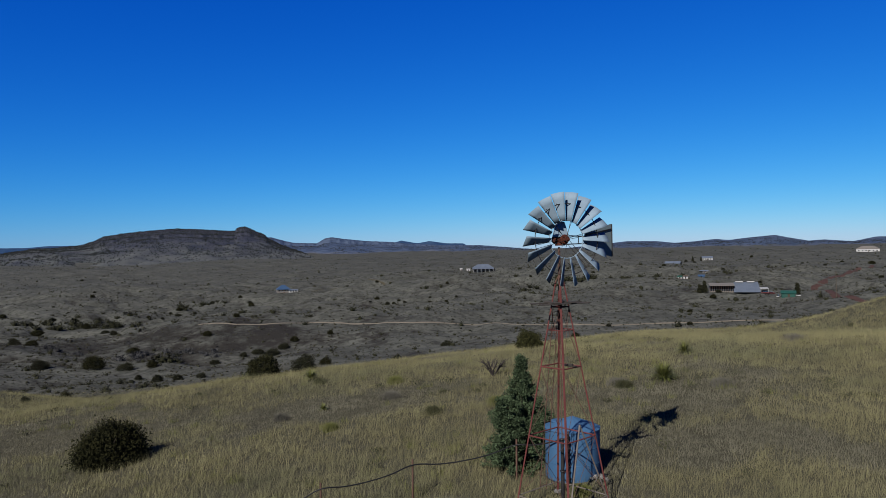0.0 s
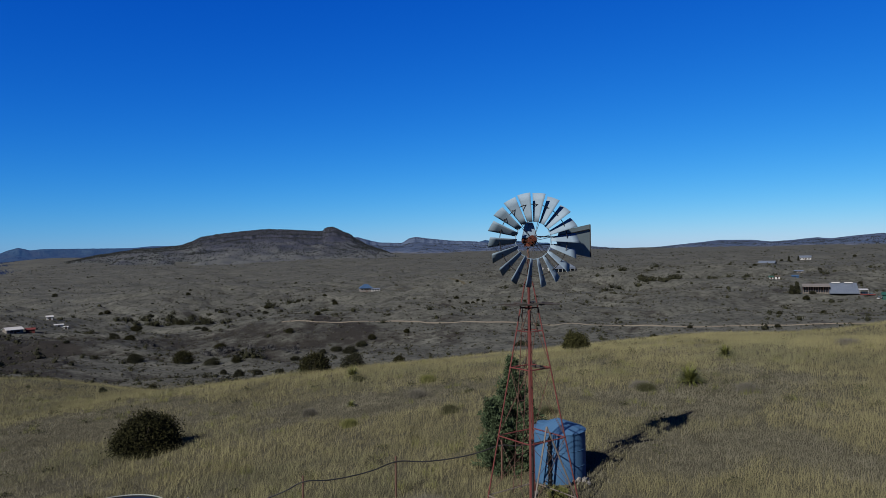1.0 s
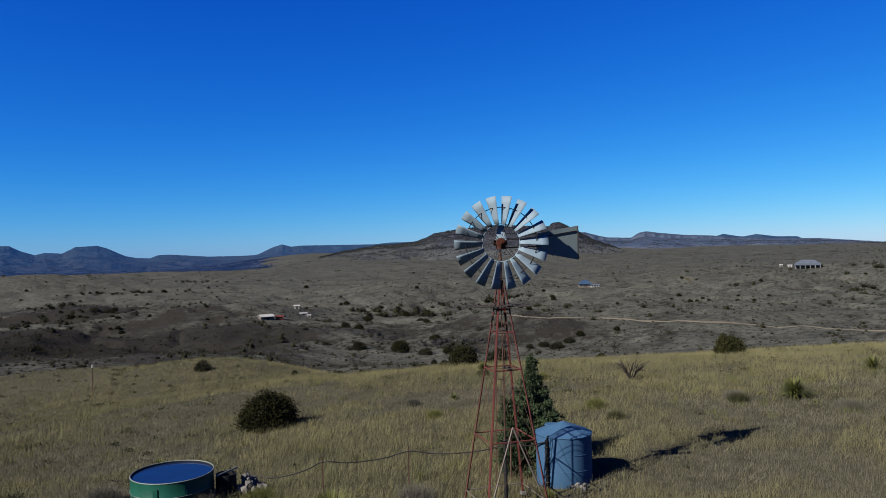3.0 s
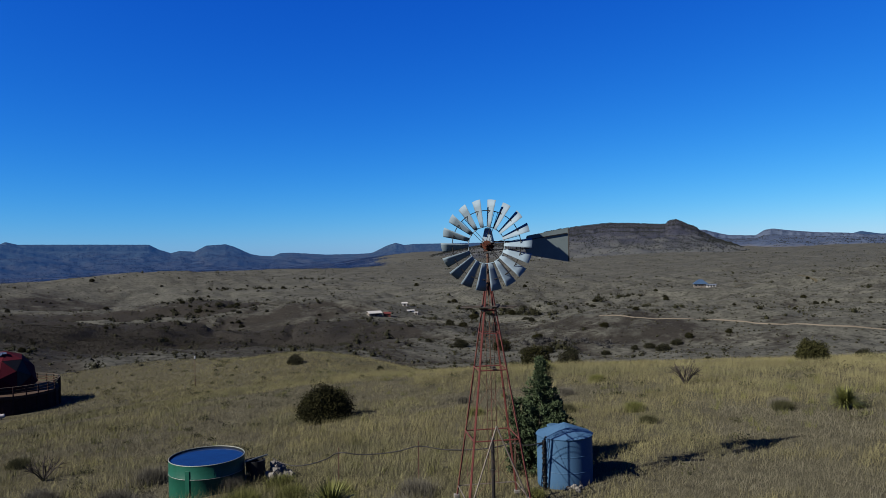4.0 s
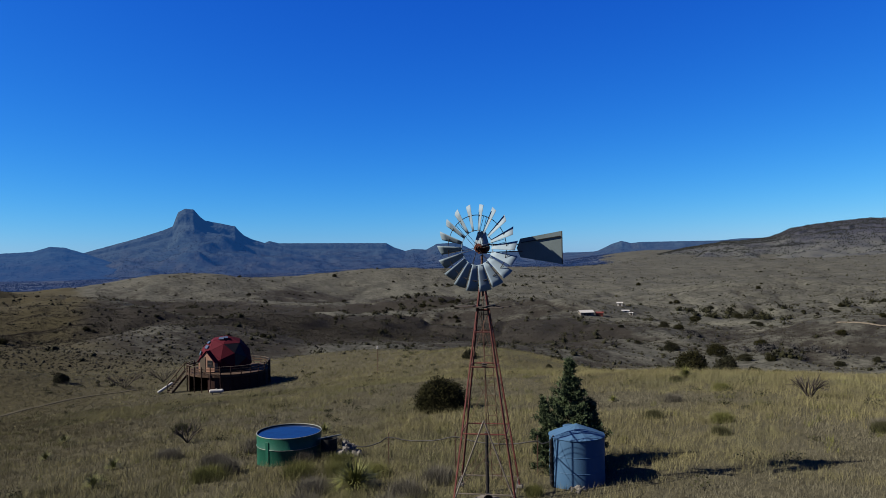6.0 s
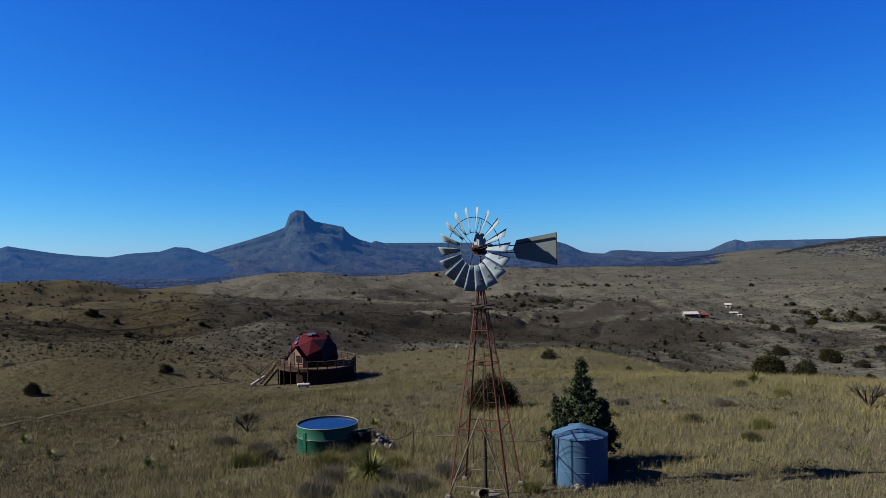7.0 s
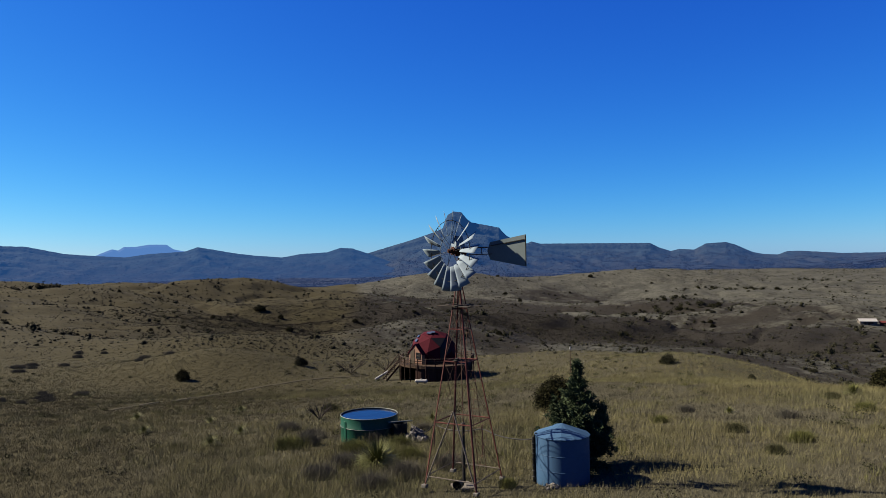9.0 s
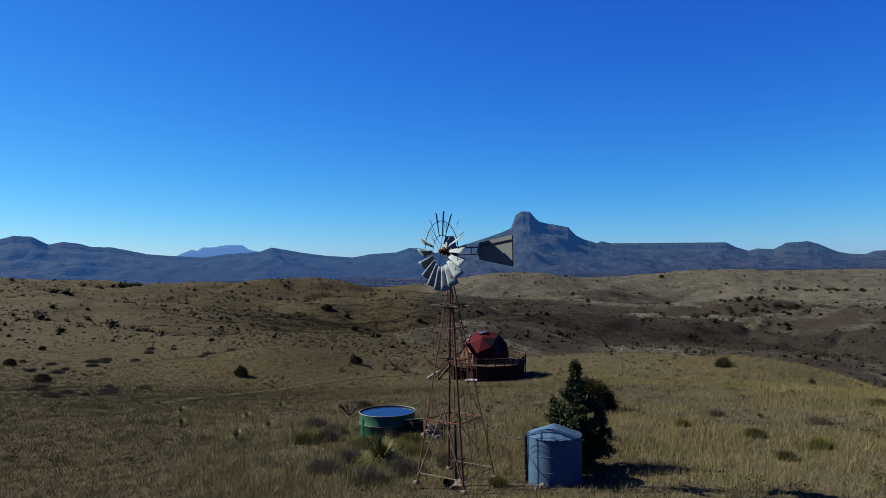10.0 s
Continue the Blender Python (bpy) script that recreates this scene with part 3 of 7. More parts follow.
# long spurs and draws: end, end, half width, height
SPURS = [((-560, 90), (-380, 130), 40, 6.0), ((-180, 140), (-60, 190), 22, -3.5), ((-420, 230), (-250, 300), 34, 5.0), ((-120, 330), (60, 390), 34, -5.0),
         ((40, 440), (240, 480), 40, 5.0), ((-330, 430), (-120, 470), 36, 5.0)]


# brushy draws and flanks: x, y, radius
BRUSH = [
    (-278.1, -31.7, 25.6), (-299.5, 0.4, 27.4), (-328.2, 18.9, 30), (-254.7, 28, 23.2), (-294.4, 47.3, 27.2),
    (-339.2, -40.5, 31.1), (-340.6, -17.3, 30.6), (-234.8, -39.6, 21.9), (-436.6, -35.8, 38.8), (-474.3, -4.3, 41.5), (-236.2, -6, 21.9), (-433.7, 173.8, 40.8), (-215.1, 103.5, 22.1),
    (-213.8, 139.6, 23.7), (-196.6, 152.9, 23.4), (-518.7, 129, 46.7), (-465.4, 145.5, 42.3), (-220.2, 124.5, 23.2), (-428.4, 266.7, 44.1),
]
THIN_BRUSH = [
    (-482, 104, 22), (-540, 120, 28), (-591, 158, 28), (-659, 252, 30), (-677, 285, 30), (-271, 187, 18), (-289, 208, 18), (-263, 219, 16), (-218, 164, 14), (-250, 201, 14),
    (-207, 186, 12), (-137, 104, 12), (-150, 131, 12), (-155, 143, 12),
    (-200, 40, 26), (-225, 70, 28), (-185, 14, 14), (-250, 100, 24), (-275, 120, 20), (-170, 50, 16), (-160, 30, 14),
    
    (-188.3, -33.9, 18.6), (-126.9, -10.8, 13.5), (-139.8, 110.4, 17.6), (-122.1, 106.4, 16.8), (-197.7, 152.9, 24.4), (-84.8, 205.1, 21.7), (-150.6, 223.8, 26.5),
]


FLANK_BRUSH = [
    (-311, -45, 14), (-327, -32, 15), (-334, -17, 15), (-336, -1, 15), (-334, 13, 15), (-317, 26, 14), (-317, 41, 14), (-282, -36, 13),
    (-297, -20, 13), (-308, 0, 14), (-301, 15, 14), (-131, -23, 6), (-132, -17, 6), (-131, -10, 6), (-134, -3, 6), (-133, 3, 6),
    (-130, 10, 6), (-337, 29, 15), (-357, 2, 16), (-216, 52, 10), (-213, 61, 10), (-221, 75, 11), (-218, 86, 11), (-211, 96, 11),
    (-212, 111, 11), (-212, 124, 11), (-303, -28, 14), (-314, -9, 14), (-308, 12, 14),
]


def bushy(x, y):
    """How brush-grown a place is, 0 to about 1."""
    g = sum(np.exp(-((x - a) ** 2 + (y - b) ** 2) / (2 * c * c)) for a, b, c in BRUSH + FLANK_BRUSH)
    thin = sum(np.exp(-((x - a) ** 2 + (y - b) ** 2) / (2 * c * c)) for a, b, c in THIN_BRUSH)
    return np.clip(np.clip(g, 0, 1.1) + 0.5 * np.clip(thin, 0, 1), 0, 1.1)


def draw_at(x, y):
    """Narrow branching draws that rain has cut into the hills, 0 to 1."""
    fold = np.abs(swell(x / 44 + 0.6 * swell(x / 23, y / 23, 12), y / 44 + 0.6 * swell(x / 23, y / 23, 13), 11))
    return np.clip(1 - fold / 0.17, 0, 1)


def southern(x, y):
    """How far a place belongs to the brown, weedy south-western shoulder of the windmill hill."""
    return ramp01(-y - 0.1 * x + 9 * swell(x / 22, y / 22, 94) + 3 * swell(x / 5, y / 5, 95), -1, 17) * ramp01(4 - x, 0, 10)


def ground_z(x, y):
    x, y = np.asarray(x, float), np.asarray(y, float)
    z = np.full(np.broadcast(x, y).shape, BASE_LEVEL)
    for cx, cy, r, h in NEAR_HILLS + FAR_HILLS + SMALL_HILLS + WESTERN_HILLS + NEAR_KNOLLS + VALLEY_KNOLLS + RIDGE_KNOLLS:
        z = z + h * np.exp(-((x - cx) ** 2 + (y - cy) ** 2) / (2 * r * r))
    d = np.hypot(x, y)
    z = z + 0.10 * swell(x / 5, y / 5, 3) * ramp01(d, 4, 14) + 0.03 * swell(x / 0.9, y / 0.9, 4) * ramp01(d, 3, 9)
    for (ax, ay), (bx, by), wide, h in SPURS:
        f = np.clip(((x - ax) * (bx - ax) + (y - ay) * (by - ay)) / ((bx - ax) ** 2 + (by - ay) ** 2), 0, 1)
        z = z + h * np.exp(-((x - ax - f * (bx - ax)) ** 2 + (y - ay - f * (by - ay)) ** 2) / (2 * wide * wide))
    roll = ramp01(d, 85, 230)
    # gullies: folded noise cuts drainage lines into the rolling hills
    fold = np.abs(swell(x / 110 + 0.4 * swell(x / 60, y / 60, 8), y / 110, 5))
    calm = 1 - 0.55 * ramp01(d, 420, 700)
    z = z + roll * calm * (8 * (np.minimum(fold, 0.34) - 0.22) + 3.2 * swell(x / 52, y / 52, 6) + 1.7 * swell(x / 17, y / 17, 7))
    # smoother on the grassy south-west, where the road crosses the valley and round the houses
    bare = 1 - 0.9 * np.exp(-((y - 217) / 24) ** 2) * ramp01(x, -150, -105)
    for hx, hy, hr, hl in ((100, 330, 55, 90), (-245, 266, 16, 16), (-222, 222, 14, 14), (-155, 464, 24, 24), (-30, 505, 24, 24)):
        bare = bare * (1 - 0.9 * np.exp(-((x - hx) / hr) ** 2 - ((y - hy) / hl) ** 2))
    z = z + roll * calm * bare * (1 - 0.7 * southern(x, y)) * (0.5 * swell(x / 8, y / 8, 10) - 2.0 * draw_at(x, y) * (0.4 + 0.6 * ramp01(d, 160, 300)))
    z = z + ramp01(d, 260, 420) * (1 - ramp01(d, 900, 1150)) * bare * (2.6 * swell(x / 60, y / 60, 14) - 2.2 * draw_at(x * 0.55 + 90, y * 0.55))
    z = z + ramp01(d, 500, 1200) * 9 * swell(x / 330, y / 330, 9)
    # beyond the last rise the land drops to the wide western valley
    west = ramp01(np.degrees(np.arctan2(y, x)) % 360, 131, 141) * (1 - ramp01(np.degrees(np.arctan2(y, x)) % 360, 226, 250))
    floor = -61 + 3 * swell(x / 420, y / 420, 51)
    return z + west * ramp01(d, 1180, 1900) * (floor - z)

# ---- ground sheet out to the horizon ----
HUB = np.array([11.0, -11.0])


def polar_sheet(name, az, rad, height, mat, label, category):
    a, r = np.meshgrid(np.radians(az), rad, indexing="ij")
    x, y = HUB[0] + r * np.cos(a), HUB[1] + r * np.sin(a)
    z = height(x, y, np.degrees(a), r)
    v = np.stack([x, y, z], -1).reshape(-1, 3)
    i = np.arange(len(az) * len(rad)).reshape(len(az), len(rad))
    f = np.stack([i[:-1, :-1], i[:-1, 1:], i[1:, 1:], i[1:, :-1]], -1).reshape(-1, 4)
    return tagged(sheet(name, v, f, mat, smooth=True), label, category, kind="structure")


azimuths = np.concatenate([np.arange(50, 220, 0.27), np.arange(220, 410.1, 2.5)])
rings_at = np.concatenate([np.linspace(0.001, 12, 14)[:-1], np.exp(np.linspace(math.log(12), math.log(90), 90))[:-1],
                           np.exp(np.linspace(math.log(90), math.log(700), 265))[:-1], np.exp(np.linspace(math.log(700), math.log(1250), 50))[:-1],
                           np.exp(np.linspace(math.log(1250), math.log(4850), 52))])
sheet_ground = polar_sheet("ground", azimuths, rings_at, lambda x, y, a, r: ground_z(x, y), M_GROUND,
            "rolling dry grassland with tan bunch grass and scattered scrub", "ground")


co = np.empty(len(sheet_ground.data.vertices) * 3, np.float32)
sheet_ground.data.vertices.foreach_get("co", co)
co = co.reshape(-1, 3)
thick = np.clip(bushy(co[:, 0], co[:, 1]) * 1.1 - 0.15 + 0.35 * draw_at(co[:, 0], co[:, 1]) + 0.5 * swell(co[:, 0] / 18, co[:, 1] / 18, 91) + 0.3 * swell(co[:, 0] / 6, co[:, 1] / 6, 92), 0, 1) * ramp01(np.hypot(co[:, 0], co[:, 1]), 60, 100)
sheet_ground.data.attributes.new("thicket", "FLOAT", "POINT").data.foreach_set("value", thick.astype(np.float32))

near = np.hypot(co[:, 0] - HUB[0], co[:, 1] - HUB[1]) + 22 * swell(co[:, 0] / 30, co[:, 1] / 30, 93)
russet = southern(co[:, 0], co[:, 1])
sheet_ground.data.attributes.new("russet", "FLOAT", "POINT").data.foreach_set("value", russet.astype(np.float32))
sheet_ground.data.attributes.new("sward", "FLOAT", "POINT").data.foreach_set("value", (0.85 * (1 - ramp01(near, 120, 185))).astype(np.float32))

# ---- mesas and mountains round the horizon: (bearing, crest height) ----
MESA = [(105.9, -14), (107.2, 9), (108.5, 29), (109.6, 54), (109.9, 67), (110.4, 75), (110.9, 86), (111.4, 94), (111.9, 89), (112.1, 79), (112.7, 80),
        (115, 86), (116.4, 88), (118.3, 81), (120, 73), (121.3, 63), (121.9, 49), (122.8, 37), (124.6, 30), (125.4, 30), (126.3, 24), (128.5, 10), (131, -15)]
NORTH = [(86, -12), (89.3, 6), (92.9, 25), (96, 28), (98.7, 38), (100.1, 47), (101.9, 52), (103.6, 63), (104.7, 72), (105.2, 67), (105.8, 45), (107.6, 49),
         (108.4, 60), (109.3, 75), (109.7, 76), (111, 52), (113, 20)]
BUTTES = [(92.8, -20), (93.7, 26), (94.2, 44), (95.5, 46), (96.2, 54), (96.9, 62), (97.8, 49), (98.4, 57), (99.1, 68), (100, 48), (101, 10)]
EAST = [(52, 20), (58, 42), (62, 30), (64.1, 33), (64.7, 32), (66, 14), (67.8, 24), (68.8, 20), (69.9, 34), (71, 49), (72.5, 41), (74.1, 30), (75, 36),
        (76.4, 27), (77.9, 21), (79.3, 31), (81.4, 33), (82.5, 26), (86.2, 3), (88, -15)]
NORTHWEST = [(115, -30), (117.1, -11), (119.8, 24), (122.9, 57), (124.7, 56), (126, 48), (131.6, 49), (132.4, 44), (133.1, 57), (133.8, 43), (134.9, 6),
             (136.9, -17), (138, -30)]
FLATS = [(133, -15), (134.5, 3), (136.3, -1), (138.6, -1), (141.2, 14), (142.1, 13), (142.7, -4), (143.7, 1), (144.4, 13), (145.6, 56), (146.2, 69), (147.6, 63),
         (148.4, 31), (149.5, 36), (150.1, 25), (151, 48), (151.6, 73), (155.8, 78), (160, 82), (160.7, 96), (161.7, 60), (164, 10)]
PEAK = [(155, -45), (158.3, 32), (161.1, 81), (162, 100), (162.6, 122), (163, 150), (163.2, 168), (165.4, 199), (165.7, 215), (166.2, 256), (166.8, 260),
        (167.3, 242), (167.7, 169), (168.4, 149), (170.2, 109), (174.2, 31), (179.6, -48)]
WEST = [(160, -120), (166, -85), (169.5, -48), (171.8, -8), (173.5, 33), (174.9, 62), (175.8, 66), (176.9, 45), (178.9, 39), (180.3, 24), (182.3, 34), (183.8, 46), (185.8, 69), (186.6, 78),
        (187.5, 58), (190, 49), (191.6, 35), (194, 45), (195.6, 54), (197.9, 86), (199.3, 89), (200.1, 104), (201.1, 112), (202, 100), (203, 134), (204.1, 138),
        (205, 122), (208, 90), (213, 110), (218, 60), (224, -20)]
FAR_MESA = [(185.5, -20), (187.5, 74), (188.3, 88), (188.8, 117), (190, 118), (191, 105), (191.7, 106), (192.1, 85), (192.5, 93), (193.1, 73), (195.5, -10)]


def mountain(name, crest, at, depth, foot, mat, label, seed, cliff=0.25, step=0.1, rings=64, base=None, trees=None, cap=0.10):
    """A ridge at distance `at` whose top follows the crest, with a cliff band under the rim and gullied slopes down to its foot."""
    ca, cz = np.array(crest).T
    az = np.arange(ca[0], ca[-1], step)
    # the crest, slightly worn, and a rounder version of it for the slopes below
    fine_az = np.arange(ca[0], ca[-1] + 0.01, 0.02)
    kernel = np.exp(-np.linspace(-2.5, 2.5, 9) ** 2 / 2)
    wide_kernel = np.exp(-np.linspace(-2.5, 2.5, 161) ** 2 / 2)
    raw = np.interp(fine_az, ca, cz)
    fine_z = np.convolve(np.pad(raw, 4, "edge"), kernel / kernel.sum(), "valid") + 1.6 * swell(fine_az * 3, fine_az * 0, seed + 3) + 0.8 * swell(fine_az * 9, fine_az * 0, seed + 4)
    soft_z = np.convolve(np.pad(raw, 80, "edge"), wide_kernel / wide_kernel.sum(), "valid")
    rad = np.concatenate([np.linspace(at - depth, at - 0.14 * depth, rings * 2 // 3)[:-1], np.linspace(at - 0.14 * depth, at + 0.05 * depth, rings // 3),
                          np.linspace(at + 0.08 * depth, at + 0.5 * depth, 6)])

    def height(x, y, a, r):
        sharp, soft_ = np.interp(a, fine_az, fine_z), np.interp(a, fine_az, soft_z)
        gully = swell(x / (0.16 * depth), y / (0.16 * depth), seed) + 0.5 * swell(x / (0.07 * depth), y / (0.07 * depth), seed + 1)
        q = np.abs(r - at) / depth
        q = np.where(r < at, q, q * 2)
        q = np.clip(q + 0.17 * gully * ramp01(q, 0.075, 0.22), 0, 1)
        top = sharp + (soft_ - sharp) * ramp01(q, 0.07, 0.3)
        pillar = (0.018 if base is not None else 0.002) * swell(np.radians(a) * at / 22, r / 60, seed + 5) + 0.012 * swell(np.radians(a) * at / 90, r / 200, seed + 6)
        slope = (1 - cap * ramp01(q, 0, 0.05) - cliff * ramp01(q + pillar, 0.048, 0.058)) * np.clip(1 - np.maximum(q - 0.06, 0) / 0.94, 0, 1) ** 1.3
        low = foot if base is None else base(x, y)
        spur = -0.035 * depth * np.abs(swell(x / (0.2 * depth), y / (0.2 * depth), seed + 10)) * ramp01(q, 0.07, 0.25) * (1 - ramp01(q, 0.7, 1))
        return low + (top - low) * np.clip(slope, 0, 1) + spur + 0.018 * depth * 0.3 * swell(x / 40, y / 40, seed + 2) * ramp01(q, 0.07, 0.2) * (1 - ramp01(q, 0.7, 1.0)) - (1.5 * ramp01(q, 0.93, 1) if base is None else 7 * ramp01(q, 0.5, 0.95))

    ob = polar_sheet(name, az, rad, height, mat, label, "mountain")
    if trees:
        count, size, leaf = trees
        rng = np.random.default_rng(seed)
        a, r = rng.uniform(ca[0] + 0.3, ca[-1] - 0.3, count), at - depth * np.where(rng.uniform(0, 1, count) < (0.3 if name == "mesa" else 0.0), rng.uniform(0.0, 0.06, count), rng.uniform(0.05, 0.88, count) ** (0.7 if base is None else 1.1))
        x, y = HUB[0] + r * np.cos(np.radians(a)), HUB[1] + r * np.sin(np.radians(a))
        ok = swell(x / 160, y / 160, seed + 8) + 0.6 * swell(x / 60, y / 60, seed + 9) > rng.uniform(-0.85, 0.5, count)
        ok = (ok | (at - r < 0.06 * depth)) & (rng.uniform(0, 1, count) > (0.97 * ramp01((at - r) / depth, 0.4, 0.9) if base is not None else 0))
        x, y, a, r = x[ok], y[ok], a[ok], r[ok]
        s = size * rng.uniform(0.6, 1.5, len(x)) * np.where(at - r < 0.07 * depth, 0.75, 1.0)
        v, f = mounds(np.column_stack([x, y, height(x, y, a, r) - s * 0.15]), s * 1.35, s * 1.0, rng, 5, False)
        tagged(sheet("hillside_trees", v, f, leaf, smooth=True), "dark juniper trees scattered over the " + name.replace("_", " "), "trees", kind="stuff")
    return ob


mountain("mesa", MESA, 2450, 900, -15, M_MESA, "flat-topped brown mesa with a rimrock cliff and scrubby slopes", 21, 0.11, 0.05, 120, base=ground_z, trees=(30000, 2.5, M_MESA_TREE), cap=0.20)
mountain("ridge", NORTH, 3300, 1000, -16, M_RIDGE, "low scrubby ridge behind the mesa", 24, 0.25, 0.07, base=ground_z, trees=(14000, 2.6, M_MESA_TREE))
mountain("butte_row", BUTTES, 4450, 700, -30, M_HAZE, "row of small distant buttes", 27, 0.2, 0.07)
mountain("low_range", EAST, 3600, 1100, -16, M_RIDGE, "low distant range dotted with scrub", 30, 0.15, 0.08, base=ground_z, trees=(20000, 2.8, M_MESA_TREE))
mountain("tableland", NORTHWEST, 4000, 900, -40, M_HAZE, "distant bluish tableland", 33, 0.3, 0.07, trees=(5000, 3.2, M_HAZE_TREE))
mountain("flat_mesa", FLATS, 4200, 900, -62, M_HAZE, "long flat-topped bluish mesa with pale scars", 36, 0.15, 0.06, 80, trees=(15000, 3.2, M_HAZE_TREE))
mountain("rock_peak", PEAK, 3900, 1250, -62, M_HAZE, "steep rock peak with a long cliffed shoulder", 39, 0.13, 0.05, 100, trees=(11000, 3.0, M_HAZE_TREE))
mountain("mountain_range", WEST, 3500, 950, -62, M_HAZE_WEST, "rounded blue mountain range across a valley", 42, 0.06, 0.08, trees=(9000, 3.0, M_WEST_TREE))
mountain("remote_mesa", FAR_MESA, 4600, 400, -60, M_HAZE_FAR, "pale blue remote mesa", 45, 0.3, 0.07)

# scrub plain on the valley floor in front of the western mountains
def plain_z(x, y, a, r):
    return ground_z(x, y) + 2.0 - 6 * (1 - ramp01(r, 1250, 1500)) - 9 * (1 - ramp01(a, 129, 137))


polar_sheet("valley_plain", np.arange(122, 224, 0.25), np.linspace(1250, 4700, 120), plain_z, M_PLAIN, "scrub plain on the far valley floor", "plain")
vrng = np.random.default_rng(52)
a, r = vrng.uniform(128, 216, 75000), 1330 + 2400 * vrng.uniform(0, 1, 75000) ** 1.2
x, y = HUB[0] + r * np.cos(np.radians(a)), HUB[1] + r * np.sin(np.radians(a))
ok = swell(x / 300, y / 120, 53) + 0.5 * swell(x / 90, y / 50, 54) > vrng.uniform(-0.55, 0.5, len(x))
x, y, a, r = x[ok], y[ok], a[ok], r[ok]
s = (1.0 + r / 2000) * vrng.uniform(0.6, 1.5, len(x))
v, f = mounds(np.column_stack([x, y, plain_z(x, y, a, r) - s * 0.1]), s * 1.7, s * 1.0, vrng, 5, False)
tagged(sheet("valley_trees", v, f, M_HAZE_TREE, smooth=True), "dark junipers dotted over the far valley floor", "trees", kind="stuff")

# ---- roads ----
def road(name, points, wide, mat, label, lift=0.06):
    """A worn strip draped over the ground along a smoothed line."""
    p = np.array(points, float)
    for _ in range(3):
        q = np.empty((2 * len(p) - 2, 2))
        q[0::2], q[1::2] = 0.75 * p[:-1] + 0.25 * p[1:], 0.25 * p[:-1] + 0.75 * p[1:]
        p = np.vstack([p[:1], q, p[-1:]])
    fine = []
    for a, b in zip(p, p[1:]):
        k = max(1, int(np.hypot(*(b - a)) / 1.5))
        fine += [a + (b - a) * i / k for i in range(k)]
    p = np.array(fine + [p[-1]])
    d = np.gradient(p, axis=0)
    d /= np.linalg.norm(d, axis=1)[:, None] + 1e-9
    side = np.stack([-d[:, 1], d[:, 0]], 1)
    w = wide / 2 * (1 + 0.25 * swell(p[:, 0] / 6, p[:, 1] / 6, 61))
    cols = [drape(p + side * (w * k)[:, None], lift * (1 - abs(k)) + (0.04 if abs(k) < 1 else -0.05)) for k in (-1, -0.8, -0.35, 0, 0.35, 0.8, 1)]
    v = np.stack(cols, 1).reshape(-1, 3)
    i = np.arange(len(p) * 7).reshape(-1, 7)
    f = np.stack([i[:-1, :-1], i[:-1, 1:], i[1:, 1:], i[1:, :-1]], -1).reshape(-1, 4)
    return tagged(sheet(name, v, f, mat, smooth=True), label, "road", kind="structure")


road("gravel_road", [(-113, 227), (-102, 223), (-93, 226), (-81, 225), (-75, 230), (-68, 231), (-59, 229), (-50, 225), (-41, 221), (-34, 221), (-26, 225), (-19, 227), (-11, 223), (-3, 221), (4, 221), (11, 212), (18, 208), (25, 208), (32, 211), (39, 213), (47, 213), (53, 211), (59, 208), (66, 207), (72, 207), (78, 205), (82, 201)], 1.3, M_ROAD, "pale gravel road crossing the valley", 0.12)
road("red_road", [(118, 227), (116, 236), (116, 248), (124, 281), (150, 356), (153, 372), (160, 378), (189, 422), (223, 473), (326, 674)], 3.6, M_RED_ROAD,
     "reddish graded dirt road", 0.25)
road("driveway", [(110, 343), (119, 339), (130, 327), (142, 322)], 4.0, M_ROAD, "pale gravel driveway", 0.12)
road("house_track", [(-148, 459), (-144, 474), (-135, 491), (-120, 497), (-86, 447)], 1.6, M_TRACK, "faint pale vehicle track", 0.12)
TRAIL = [(-35, -18), (-44, -16), (-62, -13), (-71, -8), (-78, -1), (-82, 6)]
road("footpath", TRAIL, 0.6, M_TRACK, "worn path through dry grass to the dome house", 0.03)

# ---- windmill ----
WHEEL_AZ, HUB_Z = -63.4, 6.95
mill = thing("windmill", "old farm windpump with galvanised wheel on a faded red steel tower", "windmill", (0, 0, gz(0, 0)))
Z0 = -gz(0, 0)


def leg_at(k, z):
    """Centre line of leg k at height z."""
    r = 1.22 - 0.1894 * z
    a = math.radians(90 * k + 3)
    return Vector((r * math.cos(a), r * math.sin(a) - 0.0175 * z * 0.5, z + Z0))


for k in range(4):
    a, b = leg_at(k, -0.05), leg_at(k, 5.85)
    bm = bmesh.new()
    out = Vector((math.cos(math.radians(90 * k + 3)), math.sin(math.radians(90 * k + 3)), 0))
    across = Vector((-out.y, out.x, 0))
    for s in (-1, 1):
        flange = (across * s - out).normalized()
        tube(bm, a + flange * 0.018, b + flange * 0.016, 0.019, 0.016, 6)
    part("leg", bm, M_STEEL_RED, mill)
    foot = bmesh.new()
    box(foot, leg_at(k, -0.03), (0.16, 0.16, 0.1), 45, 0.015)
    part("footing", foot, M_ROCK, mill)
for z, r, mat in ((0.26, 0.016, M_STEEL_PALE), (1.84, 0.018, M_STEEL_RED), (3.64, 0.018, M_STEEL_RED), (4.6, 0.013, M_STEEL_RED), (5.2, 0.016, M_STEEL_RED)):
    for k in range(4):
        bm = bmesh.new()
        tube(bm, leg_at(k, z), leg_at(k + 1, z), r, None, 6)
        part("girt", bm, mat, mill)
